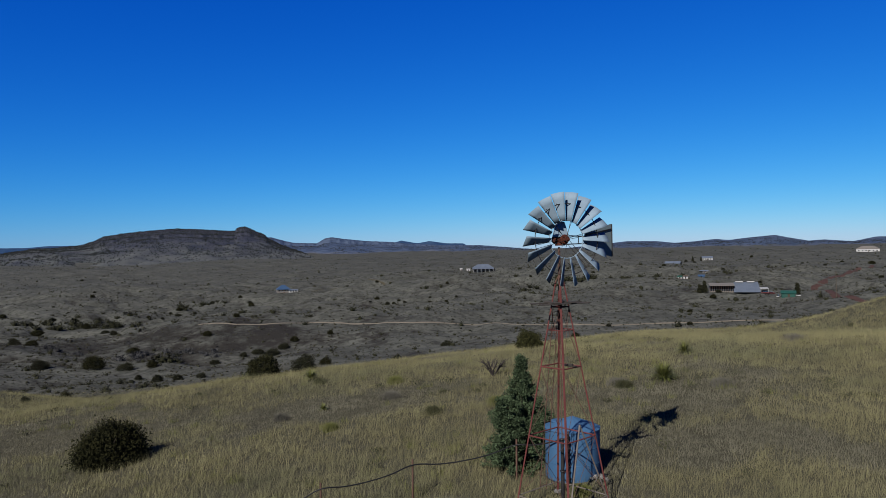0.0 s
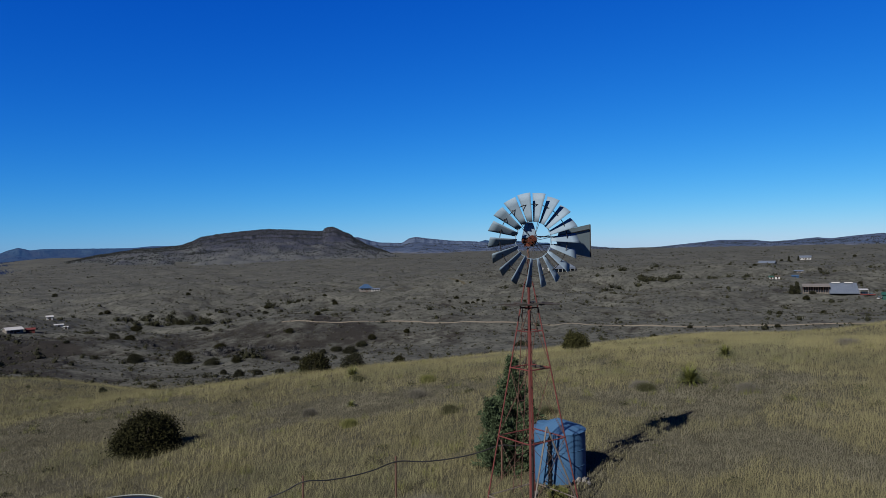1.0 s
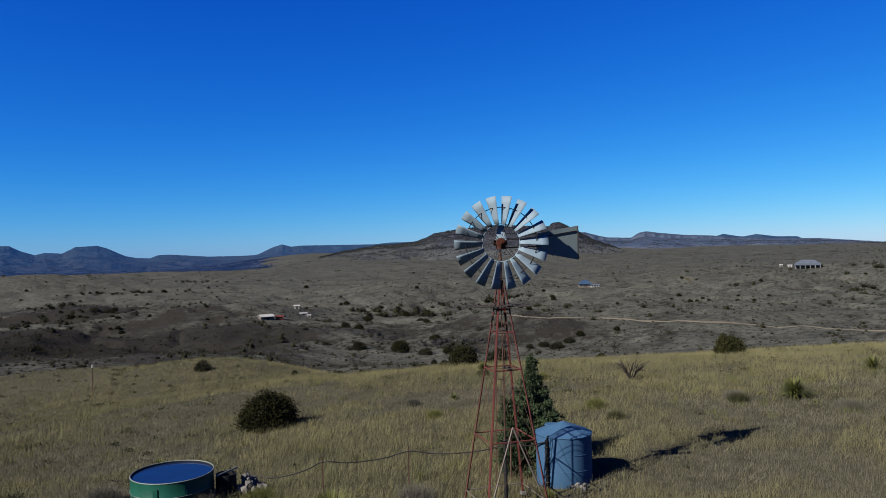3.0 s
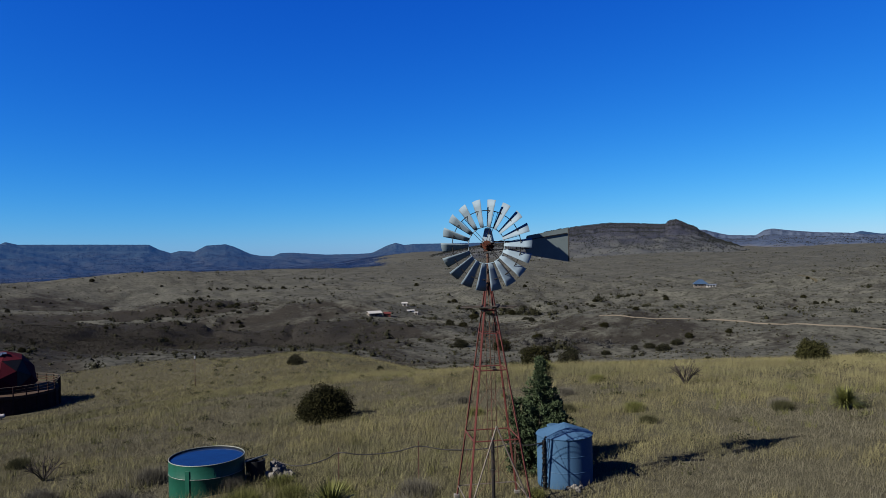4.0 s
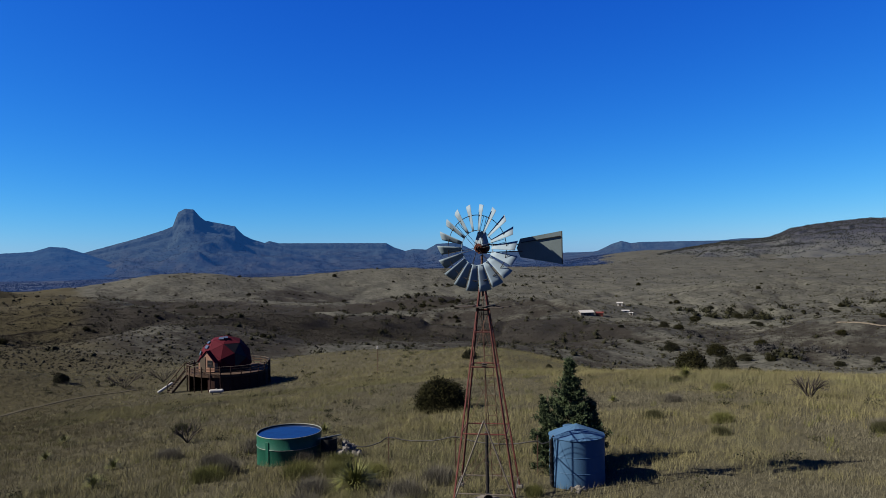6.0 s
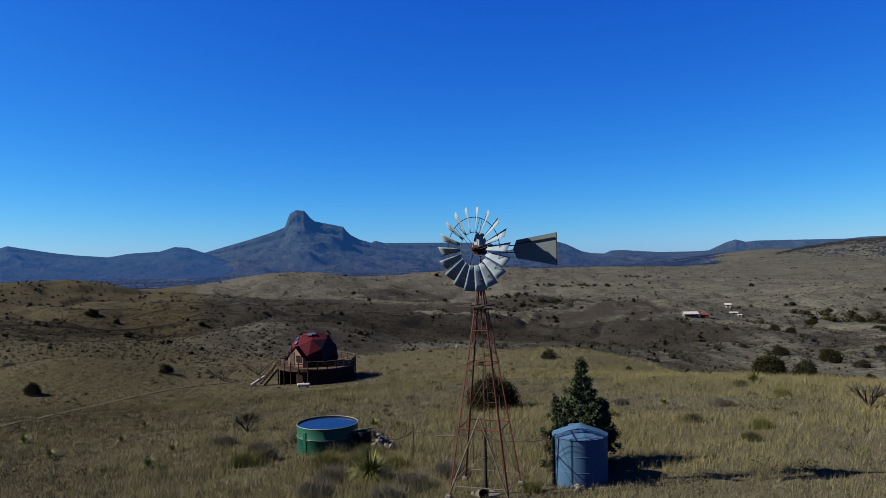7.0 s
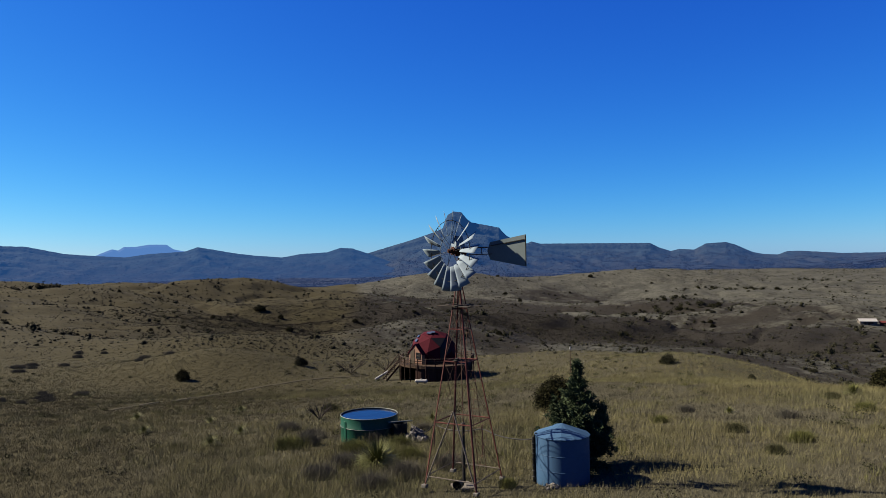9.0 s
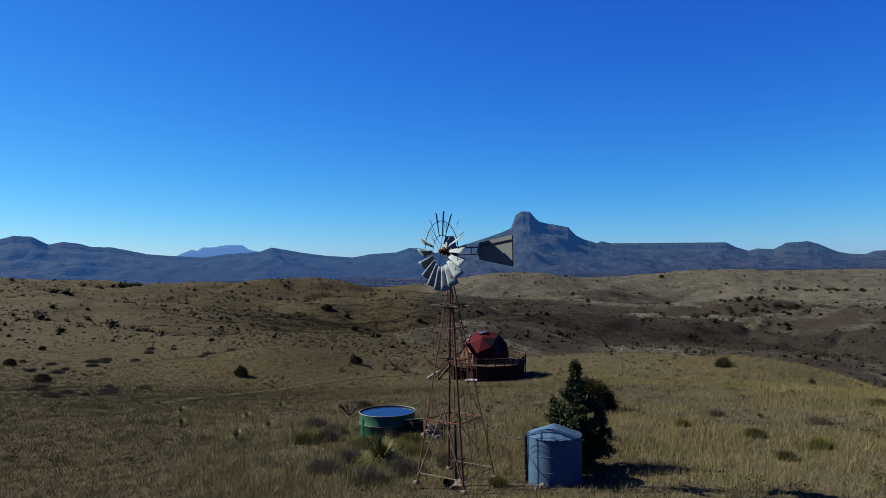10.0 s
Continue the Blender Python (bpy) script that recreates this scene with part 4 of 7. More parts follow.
for lo, hi in ((0.26, 1.84), (1.84, 3.64), (3.64, 5.2)):
    for k in range(4):
        for p, q in ((leg_at(k, lo), leg_at(k + 1, hi)), (leg_at(k + 1, lo), leg_at(k, hi))):
            bm = bmesh.new()
            tube(bm, p, q, 0.006, None, 5)
            part("brace_rod", bm, M_ROD, mill)
apex = (leg_at(3, 2.2) + leg_at(4, 2.2)) / 2
for k in (3, 4):
    bm = bmesh.new()
    tube(bm, leg_at(k, 0.0) * 0.97 + apex * 0.03, apex, 0.022, None, 6)
    part("strut", bm, M_STEEL_PALE, mill, "pale galvanised strut")
# ladder up one face of the tower
LAD0, LAD1 = (leg_at(1, 0.15) * 0.62 + leg_at(2, 0.15) * 0.38), (leg_at(1, 5.2) * 0.6 + leg_at(2, 5.2) * 0.4)
lad_side = (leg_at(2, 1) - leg_at(1, 1)).normalized() * 0.14
for s in (-1, 1):
    bm = tube(bmesh.new(), LAD0 + lad_side * s, LAD1 + lad_side * s * 0.75, 0.011, 0.010, 6)
    part("ladder_rail", bm, M_ROD, mill)
for i in range(17):
    t = (i + 0.5) / 17
    p, w = LAD0.lerp(LAD1, t), lad_side * (1 - 0.25 * t)
    part("rung", tube(bmesh.new(), p - w, p + w, 0.008, None, 5), M_ROD, mill)
# platform of loose planks
for off, ln, turn, dz in ((-0.24, 1.45, 28, 0), (-0.05, 0.7, 28, 0.002), (0.20, 1.5, 28, 0.001), (-0.2, 0.7, 118, 0.03), (0.24, 0.6, 118, 0.031)):
    bm = bmesh.new()
    a = math.radians(turn)
    box(bm, (-math.sin(a) * off, math.cos(a) * off - 0.05, 5.29 + dz + Z0), (ln, 0.15, 0.028), turn, 0.005)
    part("platform_plank", bm, M_WOOD, mill, "weathered grey plank")
bm = bmesh.new()
box(bm, (0.2, -0.18, 3.68 + Z0), (0.42, 0.12, 0.03), -42, 0.005)
box(bm, (0.22, -0.22, 3.71 + Z0), (0.16, 0.1, 0.05), -25, 0.01)
part("work_board", bm, M_WOOD, mill)
# pump column and sucker rod
bm = bmesh.new()
tube(bm, (0, 0, -0.05 + Z0), (0, 0, 1.75 + Z0), 0.05, 0.045, 12)
ring(bm, 0.055, 0.016, pose(0, 0, 1.73 + Z0), 16, 6)
ring(bm, 0.058, 0.016, pose(0, 0, 0.9 + Z0), 16, 6)
part("pump_pipe", bm, M_DARKPIPE, mill)
bm = bmesh.new()
tube(bm, (0, 0, 1.7 + Z0), (0, -0.05, 6.6 + Z0), 0.014, 0.012, 6)
part("sucker_rod", bm, M_ROD, mill)
bm = bmesh.new()
tube(bm, (0, -0.05, 5.6 + Z0), (0, -0.05, 6.75 + Z0), 0.04, 0.034, 10)
for k in range(4):
    tube(bm, leg_at(k, 5.82), (0, -0.05, 6.05 + Z0), 0.016, None, 5)
part("mast_pipe", bm, M_ROD, mill)
# gear case and hood
fwd = Vector((math.cos(math.radians(WHEEL_AZ)), math.sin(math.radians(WHEEL_AZ)), 0))
sid = Vector((-fwd.y, fwd.x, 0))
upw = Vector((0, 0, 1))
axis = Matrix((sid.to_4d(), upw.to_4d(), fwd.to_4d(), (0, 0, 0, 1))).transposed()
for i in range(3):
    axis[3][i] = 0
hub = Vector((0.18, -0.35, HUB_Z + Z0))
bm = bmesh.new()
tube(bm, hub - fwd * 0.58, hub - fwd * 0.06, 0.12, 0.10, 14)
tube(bm, hub - fwd * 0.34 + upw * -0.16, hub - fwd * 0.34 + upw * 0.1, 0.13, 0.11, 12)
tube(bm, hub - fwd * 0.3 + sid * -0.2, hub - fwd * 0.3 + sid * 0.16, 0.07, 0.07, 10)
ring(bm, 0.10, 0.03, Matrix.Translation(hub - fwd * 0.1) @ axis, 18, 6)
part("gear_case", bm, M_RUST, mill, "rusted cast gear case")
bm = bmesh.new()
c = hub - fwd * 0.30
crown_pts = [c + sid * s * 0.15 + fwd * f + upw * 0.06 for s, f in ((-1, 0.2), (1, 0.2), (1, -0.2), (-1, -0.2))]
tops = [c + sid * s * 0.07 + fwd * f + upw * 0.46 for s, f in ((-1, 0.1), (1, 0.1), (1, -0.14), (-1, -0.14))]
lo, hi = [bm.verts.new(p) for p in crown_pts], [bm.verts.new(p) for p in tops]
for i in range(4):
    bm.faces.new((lo[i], lo[(i + 1) % 4], hi[(i + 1) % 4], hi[i]))
bm.faces.new(hi)
bm.faces.new(lo[::-1])
bmesh.ops.bevel(bm, geom=bm.edges[:], offset=0.015, segments=2, affect="EDGES")
part("hood", bm, M_GALV, mill, "galvanised gear hood")
# wheel: hub, spokes, two rings, eighteen curved blades; its axis is local z
bm = bmesh.new()
tube(bm, (0, 0, -0.16), (0, 0, 0.05), 0.075, 0.065, 14)
tube(bm, (0, 0, 0.05), (0, 0, 0.09), 0.04, 0.03, 10)
wheel = part("wheel", bm, M_RUST, mill, "multi-blade galvanised wheel")
wheel.matrix_basis = Matrix.Translation(hub) @ axis
for rad, mat in ((0.49, M_GALV), (0.92, M_DARKPIPE)):
    bm = bmesh.new()
    ring(bm, rad, 0.011, pose(0, 0, -0.015 if rad < 0.6 else 0.01), 54, 6)
    part("rim", bm, mat, wheel)
for i in range(6):
    a = math.radians(60 * i + 12)
    for s in (-0.05, 0.05):
        bm = bmesh.new()
        tube(bm, (0.06 * math.cos(a + s * 8), 0.06 * math.sin(a + s * 8), -0.1 if s < 0 else 0.03), (0.92 * math.cos(a + s), 0.92 * math.sin(a + s), 0.0), 0.007, None, 5)
        part("spoke", bm, M_DARKPIPE, wheel)
# one blade along +x of the wheel, cambered sheet with thickness, pitched to the wind
bm = bmesh.new()
pitch = radians(43)
grid = []
for side in (0.0015, -0.0015):
    rows_ = []
    for i in range(5):
        r = 0.47 + (1.22 - 0.47) * i / 4
        w = 0.14 + (0.36 - 0.14) * i / 4
        row = []
        for j in range(6):
            s = (j / 5 - 0.5) * w
            camber = (0.25 - (j / 5 - 0.5) ** 2) * w * 0.13
            cut = -0.012 * abs(j / 5 - 0.5) * 2 if i == 4 else 0
            y, z = s * math.cos(pitch) + (camber + side) * math.sin(pitch), -s * math.sin(pitch) + (camber + side) * math.cos(pitch)
            row.append(bm.verts.new((r + cut, y, z)))
        rows_.append(row)
    grid.append(rows_)
for g in grid:
    for i in range(4):
        for j in range(5):
            bm.faces.new((g[i][j], g[i][j + 1], g[i + 1][j + 1], g[i + 1][j]))
for i in range(4):
    for j in (0, 5):
        bm.faces.new((grid[0][i][j], grid[0][i + 1][j], grid[1][i + 1][j], grid[1][i][j]))
for j in range(5):
    for i in (0, 4):
        bm.faces.new((grid[0][i][j], grid[0][i][j + 1], grid[1][i][j + 1], grid[1][i][j]))
for f in bm.faces:
    f.smooth = max(e.calc_length() for e in f.edges) < 0.25 and min(e.calc_length() for e in f.edges) > 0.006
blade = part("blade", bm, M_GALV, wheel, "curved galvanised sail blade")
bm = bmesh.new()
bar(bm, (0.90, -0.05, 0.035), (0.94, 0.07, -0.055), 0.02, 0.012)
clip_ = part("blade_bracket", bm, M_DARKPIPE, wheel)
for i in range(18):
    wob = (i * 7919 % 13 - 6) * 0.35
    if i:
        tagged(again(blade, wheel, pose(0, 0, 0, 0, 0, 20 * i + 2) @ pose(0, 0, 0, wob, 0, 0)), "curved galvanised sail blade")
        again(clip_, wheel, pose(0, 0, 0, 0, 0, 20 * i + 2))
    else:
        blade.matrix_basis = clip_.matrix_basis = pose(0, 0, 0, 0, 0, 2)
# tail: two bones and the vane sheet
VA = math.radians(45.8)
td = Vector((math.cos(VA), math.sin(VA), 0))
tn = Vector((-td.y, td.x, 0))
o = Vector((0, -0.05, Z0))
bm = bmesh.new()
tube(bm, o + td * 0.08 + upw * 7.05, o + td * 2.1 + upw * 7.02 + tn * 0.035, 0.017, 0.014, 6)
tube(bm, o + td * 0.08 + upw * 6.82, o + td * 1.15 + upw * 6.84, 0.015, 0.013, 6)
tube(bm, o + td * 0.8 + upw * 6.82, o + td * 0.8 + upw * 7.05, 0.011, None, 5)
part("tail_bone", bm, M_ROD, mill)
bm = bmesh.new()
plate(bm, [o + td * r + upw * z for r, z in ((0.99, 6.93), (1.09, 7.19), (2.26, 7.385), (2.26, 6.455), (1.09, 6.67))], 0.006, tn)
vane = part("tail_vane", bm, M_VANE, mill, "flat galvanised tail vane")
bm = bmesh.new()
bar(bm, o + td * 1.12 + upw * 7.08 + tn * -0.016, o + td * 2.2 + upw * 7.24 + tn * -0.016, 0.03, 0.022)
bar(bm, o + td * 2.245 + upw * 6.47 + tn * -0.012, o + td * 2.245 + upw * 7.37 + tn * -0.012, 0.03, 0.014)
bar(bm, o + td * 1.5 + upw * 6.58 + tn * 0.014, o + td * 1.5 + upw * 7.25 + tn * 0.014, 0.03, 0.02)
part("stiffener", bm, M_DARKPIPE, vane)

# dark bucket at the pump foot
bucket = thing("bucket", "dark battered bucket lying at the pump foot", "bucket", (0.28, -0.16, gz(0.28, -0.16)), 30)
bm = bmesh.new()
lathe(bm, [(0.001, 0.0), (0.10, 0.0), (0.135, 0.26), (0.145, 0.27), (0.13, 0.265), (0.095, 0.02), (0.001, 0.02)], 20)
bmesh.ops.transform(bm, matrix=pose(0, 0, 0.20, 90, 0, 20), verts=bm.verts)
part("pail", bm, M_BLACK, bucket)
slab = thing("pump_slab", "rough concrete pump slab at the tower foot", "slab", (0, 0, gz(0, 0)), 12)
bm = bmesh.new()
box(bm, (0, 0, 0.02), (0.7, 0.6, 0.1), 0, 0.02)
part("block", bm, M_WALL, slab)

# ---- blue-grey storage tank ----
TX, TY = 0.49, 2.97
tz = gz(TX, TY)
rim_z, peak_z = 1.34 - tz, 1.66 - tz
tank = thing("water_tank", "blue plastic water tank with a conical ribbed roof", "tank", (TX, TY, tz))
bm = bmesh.new()
lathe(bm, [(0.001, -0.06), (0.80, -0.06), (0.815, 0.0), (0.815, 0.5), (0.815, 0.95), (0.815, rim_z - 0.03)], 64)
for f in bm.faces:
    f.smooth = True
part("shell", bm, M_TANK, tank)
for z in (0.47, 0.93):
    bm = bmesh.new()
    ring(bm, 0.815, 0.009, pose(0, 0, z), 64, 6)
    part("hoop", bm, M_TANK, tank)
bm = bmesh.new()
seg = 12
top = bm.verts.new((0, 0, peak_z))
edge, low_edge = [], []
for i in range(seg):
    a = 2 * math.pi * i / seg + 0.1
    edge.append(bm.verts.new((0.845 * math.cos(a), 0.845 * math.sin(a), rim_z + 0.005)))
    low_edge.append(bm.verts.new((0.838 * math.cos(a), 0.838 * math.sin(a), rim_z - 0.04)))
mids = []
for i in range(seg):
    a = 2 * math.pi * (i + 0.5) / seg + 0.1
    mids.append(bm.verts.new((0.838 * math.cos(a), 0.838 * math.sin(a), rim_z - 0.012)))
for i in range(seg):
    j = (i + 1) % seg
    bm.faces.new((top, edge[i], mids[i]))
    bm.faces.new((top, mids[i], edge[j]))
    bm.faces.new((edge[i], low_edge[i], mids[i]))
    bm.faces.new((mids[i], low_edge[i], low_edge[j]))
    bm.faces.new((mids[i], low_edge[j], edge[j]))
part("roof", bm, M_TANK, tank)
bm = bmesh.new()
lathe(bm, [(0.2, 0.0), (0.2, 0.06), (0.215, 0.06), (0.215, 0.09), (0.19, 0.105), (0.001, 0.11)], 28)
lid = part("hatch", bm, M_TANK, tank, "round screw-on hatch")
lid.matrix_basis = pose(-0.42, 0.12, rim_z + 0.06)
PA = math.radians(257)
px, py = 0.86 * math.cos(PA), 0.86 * math.sin(PA)
bm = bmesh.new()
tube(bm, (px, py, 0.0), (px, py, rim_z - 0.08), 0.05, 0.05, 10)
for z in (0.15, 0.33, 0.5, 0.68, 0.85, 1.0, 1.15):
    ring(bm, 0.055, 0.02, pose(px, py, z), 14, 6)
part("standpipe", bm, M_BLACK, tank, "black wrapped standpipe")
bm = bmesh.new()
tube(bm, (px, py, rim_z - 0.1), (px * 0.9, py * 0.9, rim_z + 0.03), 0.03, 0.03, 8)
part("inlet_elbow", bm, M_BLACK, tank)
# pale stones at the tank foot
rock_rng = np.random.default_rng(5)


def stone(bm, r, rng):
    v0 = len(bm.verts)
    bmesh.ops.create_icosphere(bm, subdivisions=1, radius=r)
    bm.verts.ensure_lookup_table()
    s = rng.uniform(0.65, 1.2, 3)
    for v in bm.verts[v0:]:
        v.co = Vector([c * k for c, k in zip(v.co, s)]) * float(rng.uniform(0.82, 1.15))
    return bm


stone_kinds = []
for i in range(5):
    bm = stone(bmesh.new(), 0.13, rock_rng)
    me = bpy.data.meshes.new("stone")
    bm.to_mesh(me)
    bm.free()
    me.materials.append(M_ROCK)
    stone_kinds.append(me)


def rock_heap(name, label, at, spread, count, size, rng, high=0.0):
    heap = thing(name, label, "rocks", (at[0], at[1], gz(*at)))
    for i in range(count):
        x, y = rng.normal(0, spread[0]), rng.normal(0, spread[1])
        s = size * rng.uniform(0.55, 1.25)
        rise = high * max(0, 1 - math.hypot(x / spread[0], y / spread[1]) / 2) * rng.uniform(0.2, 1)
        ob = new("stone", stone_kinds[i % 5])
        ob.parent = heap
        ob.matrix_basis = pose(x, y, gz(at[0] + x, at[1] + y) - gz(*at) + 0.06 * s + rise, rng.uniform(0, 360), rng.uniform(0, 360), rng.uniform(0, 360)) @ Matrix.Diagonal((s, s, s, 1))
    return heap


rock_heap("stone_pile", "small heap of pale stones at the tank foot", (1.18, 2.45), (0.16, 0.12), 26, 0.5, rock_rng, 0.08)

# ---- green stock tank ----
GX, GY = -11.1, -1.65
ggz = -1.25
stock = thing("stock_tank", "round green stock tank full of water with a pale rim", "tank", (GX, GY, ggz))
top_z = -0.16 - ggz
bm = bmesh.new()
lathe(bm, [(1.27, -0.15), (1.27, 0.62), (1.285, 0.64), (1.27, 0.66), (1.27, top_z - 0.03)], 64)
for f in bm.faces:
    f.smooth = True
part("wall", bm, M_GREEN, stock)
bm = bmesh.new()
lathe(bm, [(1.25, top_z - 0.03), (1.25, 0.3)], 64)
part("lining", bm, M_LINER, stock)
bm = bmesh.new()
ring(bm, 1.265, 0.018, pose(0, 0, top_z - 0.01), 64, 8)
part("rim", bm, M_LIP, stock, "pale rolled rim")
bm = bmesh.new()
ring(bm, 1.275, 0.015, pose(0, 0, 0.63), 64, 6)
part("hoop", bm, M_LIP, stock, "pale strengthening hoop")
bm = bmesh.new()
bmesh.ops.create_circle(bm, cap_ends=True, segments=64, radius=1.25, matrix=pose(0, 0, top_z - 0.06))
part("water", bm, water, stock, "dark blue still water")
for turn in (-62, 118):
    bm = bmesh.new()
    box(bm, (1.287, 0, 0.52), (0.02, 0.15, 0.8), 0, 0.004)
    part("seam_bracket", bm, M_GREEN, stock).matrix_basis = pose(0, 0, 0, 0, 0, turn)
# dark float box beside it, with a pale pipe and a heap of rocks
fb = thing("float_box", "dark rounded float tank butted against the green stock tank", "tank", (-9.98, -0.44, gz(-9.98, -0.44) - 0.05), 40)
bm = bmesh.new()
lathe(bm, [(0.001, 0.0), (0.31, 0.0), (0.33, 0.2), (0.33, 0.85), (0.30, 0.85), (0.30, 0.7), (0.001, 0.6)], 36)
part("drum", bm, M_LINER, fb)
bm = bmesh.new()
tube(bm, (-0.25, -0.45, 0.91), (0.3, 0.5, 0.88), 0.03, 0.03, 8)
part("float_pipe", bm, M_LIP, fb, "pale plastic pipe")
rock_heap("rock_heap", "heap of grey boulders beside the stock tank", (-9.62, 0.2), (0.26, 0.26), 46, 1.2, rock_rng, 0.6)

# ---- water hose on posts ----
post_at = [(-6.6, 0.4, 1.05), (-4.22, 1.72, 1.08), (-1.2, 2.85, 1.08)]
for x, y, h in post_at:
    p = thing("hose_post", "thin rusty steel post carrying the water hose", "post", (x, y, gz(x, y)), 20, "hose posts")
    bm = bmesh.new()
    bar(bm, (0, 0, -0.2), (0.015, 0.01, h + 0.14), 0.05, 0.03)
    part("stake", bm, M_ROD, p)
    bm = bmesh.new()
    ring(bm, 0.03, 0.008, pose(0.015, 0.01, h - 0.03, 90, 0, 30), 12, 5)
    part("wire_tie", bm, M_DARKPIPE, p)
line = []
stops = [(-9.6, 0.0, 0.75), (-8.6, 0.2, 0.5)] + [(x + 0.02, y, h - 0.03) for x, y, h in post_at] + [(0.24, 2.10, 1.36)]
for (x0, y0, h0), (x1, y1, h1) in zip(stops, stops[1:]):
    for i in range(4):
        t = i / 4
        sag = min(0.22, 0.05 * math.hypot(x1 - x0, y1 - y0)) * 4 * t * (1 - t)
        x, y = x0 + (x1 - x0) * t, y0 + (y1 - y0) * t
        line.append((x, y, (gz(x0, y0) + h0) * (1 - t) + (gz(x1, y1) + h1) * t - sag))
line.append((0.29, 2.13, gz(0.29, 2.13) + 1.34))
hose_ob = hose("water_hose", line, 0.02, M_BLACK)
tagged(hose_ob, "sagging black water hose between the tanks", "hose")

# ---- dome house on its round deck ----
DX, DY, DECK = -75.4, 14.2, -7.3
dome = thing("dome_house", "dark red geodesic dome house with a tan entrance bay", "house", (DX, DY, DECK))
R, CZ = 3.25, 1.0
bm = bmesh.new()
bmesh.ops.create_icosphere(bm, subdivisions=2, radius=R)
bmesh.ops.rotate(bm, verts=bm.verts, matrix=Matrix.Rotation(radians(31.7), 3, "X"))
bmesh.ops.rotate(bm, verts=bm.verts, matrix=Matrix.Rotation(radians(20), 3, "Z"))
bmesh.ops.translate(bm, verts=bm.verts, vec=(0, 0, CZ))
tri_list = [[v.co.copy() for v in f.verts] for f in bm.faces]
bm.free()
bm = bmesh.new()
lathe(bm, [(R * 0.93, 0.0), (R * 0.95, CZ), (R * 0.9, CZ + 0.8)], 20)
part("core_wall", bm, M_SKIRT, dome)
ENT = math.radians(-57)
for tri_ in tri_list:
    c = sum(tri_, Vector()) / 3
    if c.z < 0.25:
        continue
    tri_ = [Vector((p.x, p.y, max(p.z, 0.0))) for p in tri_]
    n = (tri_[1] - tri_[0]).cross(tri_[2] - tri_[0])
    if n.length < 0.05:
        continue
    n.normalize()
    bm = bmesh.new()
    plate(bm, [c + (p - c) * 0.985 for p in tri_], 0.09, n)
    az = math.degrees(math.atan2(c.y, c.x))
    # shell panels within this sector are near-black instead of red
    if 4 < az < 42 and CZ - 0.3 < c.z < CZ + 2.3:
        part("panel", bm, M_LINER, dome, "near-black dome panel")
    else:
        part("panel", bm, M_DOME, dome)
# entrance bay: tan boarded wall with a red gable, door and window
e_out = Vector((math.cos(ENT), math.sin(ENT), 0))
e_side = Vector((-e_out.y, e_out.x, 0))
bm = bmesh.new()
prof = [(-1.25, 0.0), (1.25, 0.0), (1.25, 1.35), (0.0, 2.55), (-1.25, 1.35)]
f0 = [bm.verts.new(e_out * (R + 0.18) + e_side * s + Vector((0, 0, z))) for s, z in prof]
f1 = [bm.verts.new(e_out * (R - 1.7) + e_side * s + Vector((0, 0, z))) for s, z in prof]
bm.faces.new(f0)
bm.faces.new(f1[::-1])
for i in range(5):
    bm.faces.new((f0[i], f1[i], f1[(i + 1) % 5], f0[(i + 1) % 5]))
bay = part("entrance_bay", bm, M_PLY, dome, "tan boarded entrance bay")
for s in (-1, 1):
    bm = bmesh.new()
    plate(bm, [e_out * o_ + e_side * s * a + Vector((0, 0, z)) for o_, a, z in ((R + 0.3, 1.4, 1.28), (R + 0.3, 0, 2.66), (R - 1.9, 0, 2.66), (R - 1.9, 1.4, 1.28))], 0.06, (e_side * s + Vector((0, 0, 1))))
    part("bay_roof", bm, M_DOME, dome)
bm = bmesh.new()
plate(bm, [e_out * (R + 0.2) + e_side * s + Vector((0, 0, z)) for s, z in ((0.25, 0.75), (0.95, 0.75), (0.95, 1.5), (0.25, 1.5))], 0.04, e_out)
part("window", bm, M_GLASS, bay)
bm = bmesh.new()
for (s0, z0), (s1, z1) in (((0.22, 0.72), (0.98, 0.72)), ((0.98, 0.72), (0.98, 1.53)), ((0.98, 1.53), (0.22, 1.53)), ((0.22, 1.53), (0.22, 0.72)), ((0.22, 1.12), (0.98, 1.12))):
    bar(bm, e_out * (R + 0.23) + e_side * s0 + Vector((0, 0, z0)), e_out * (R + 0.23) + e_side * s1 + Vector((0, 0, z1)), 0.06, 0.05)
part("window_frame", bm, M_RAIL, bay)
bm = bmesh.new()
plate(bm, [e_out * (R + 0.2) + e_side * s + Vector((0, 0, z)) for s, z in ((-0.95, 0.03), (-0.15, 0.03), (-0.15, 1.95), (-0.95, 1.95 - 0.35))], 0.05, e_out)
part("door", bm, M_RAIL, bay, "pale timber door")
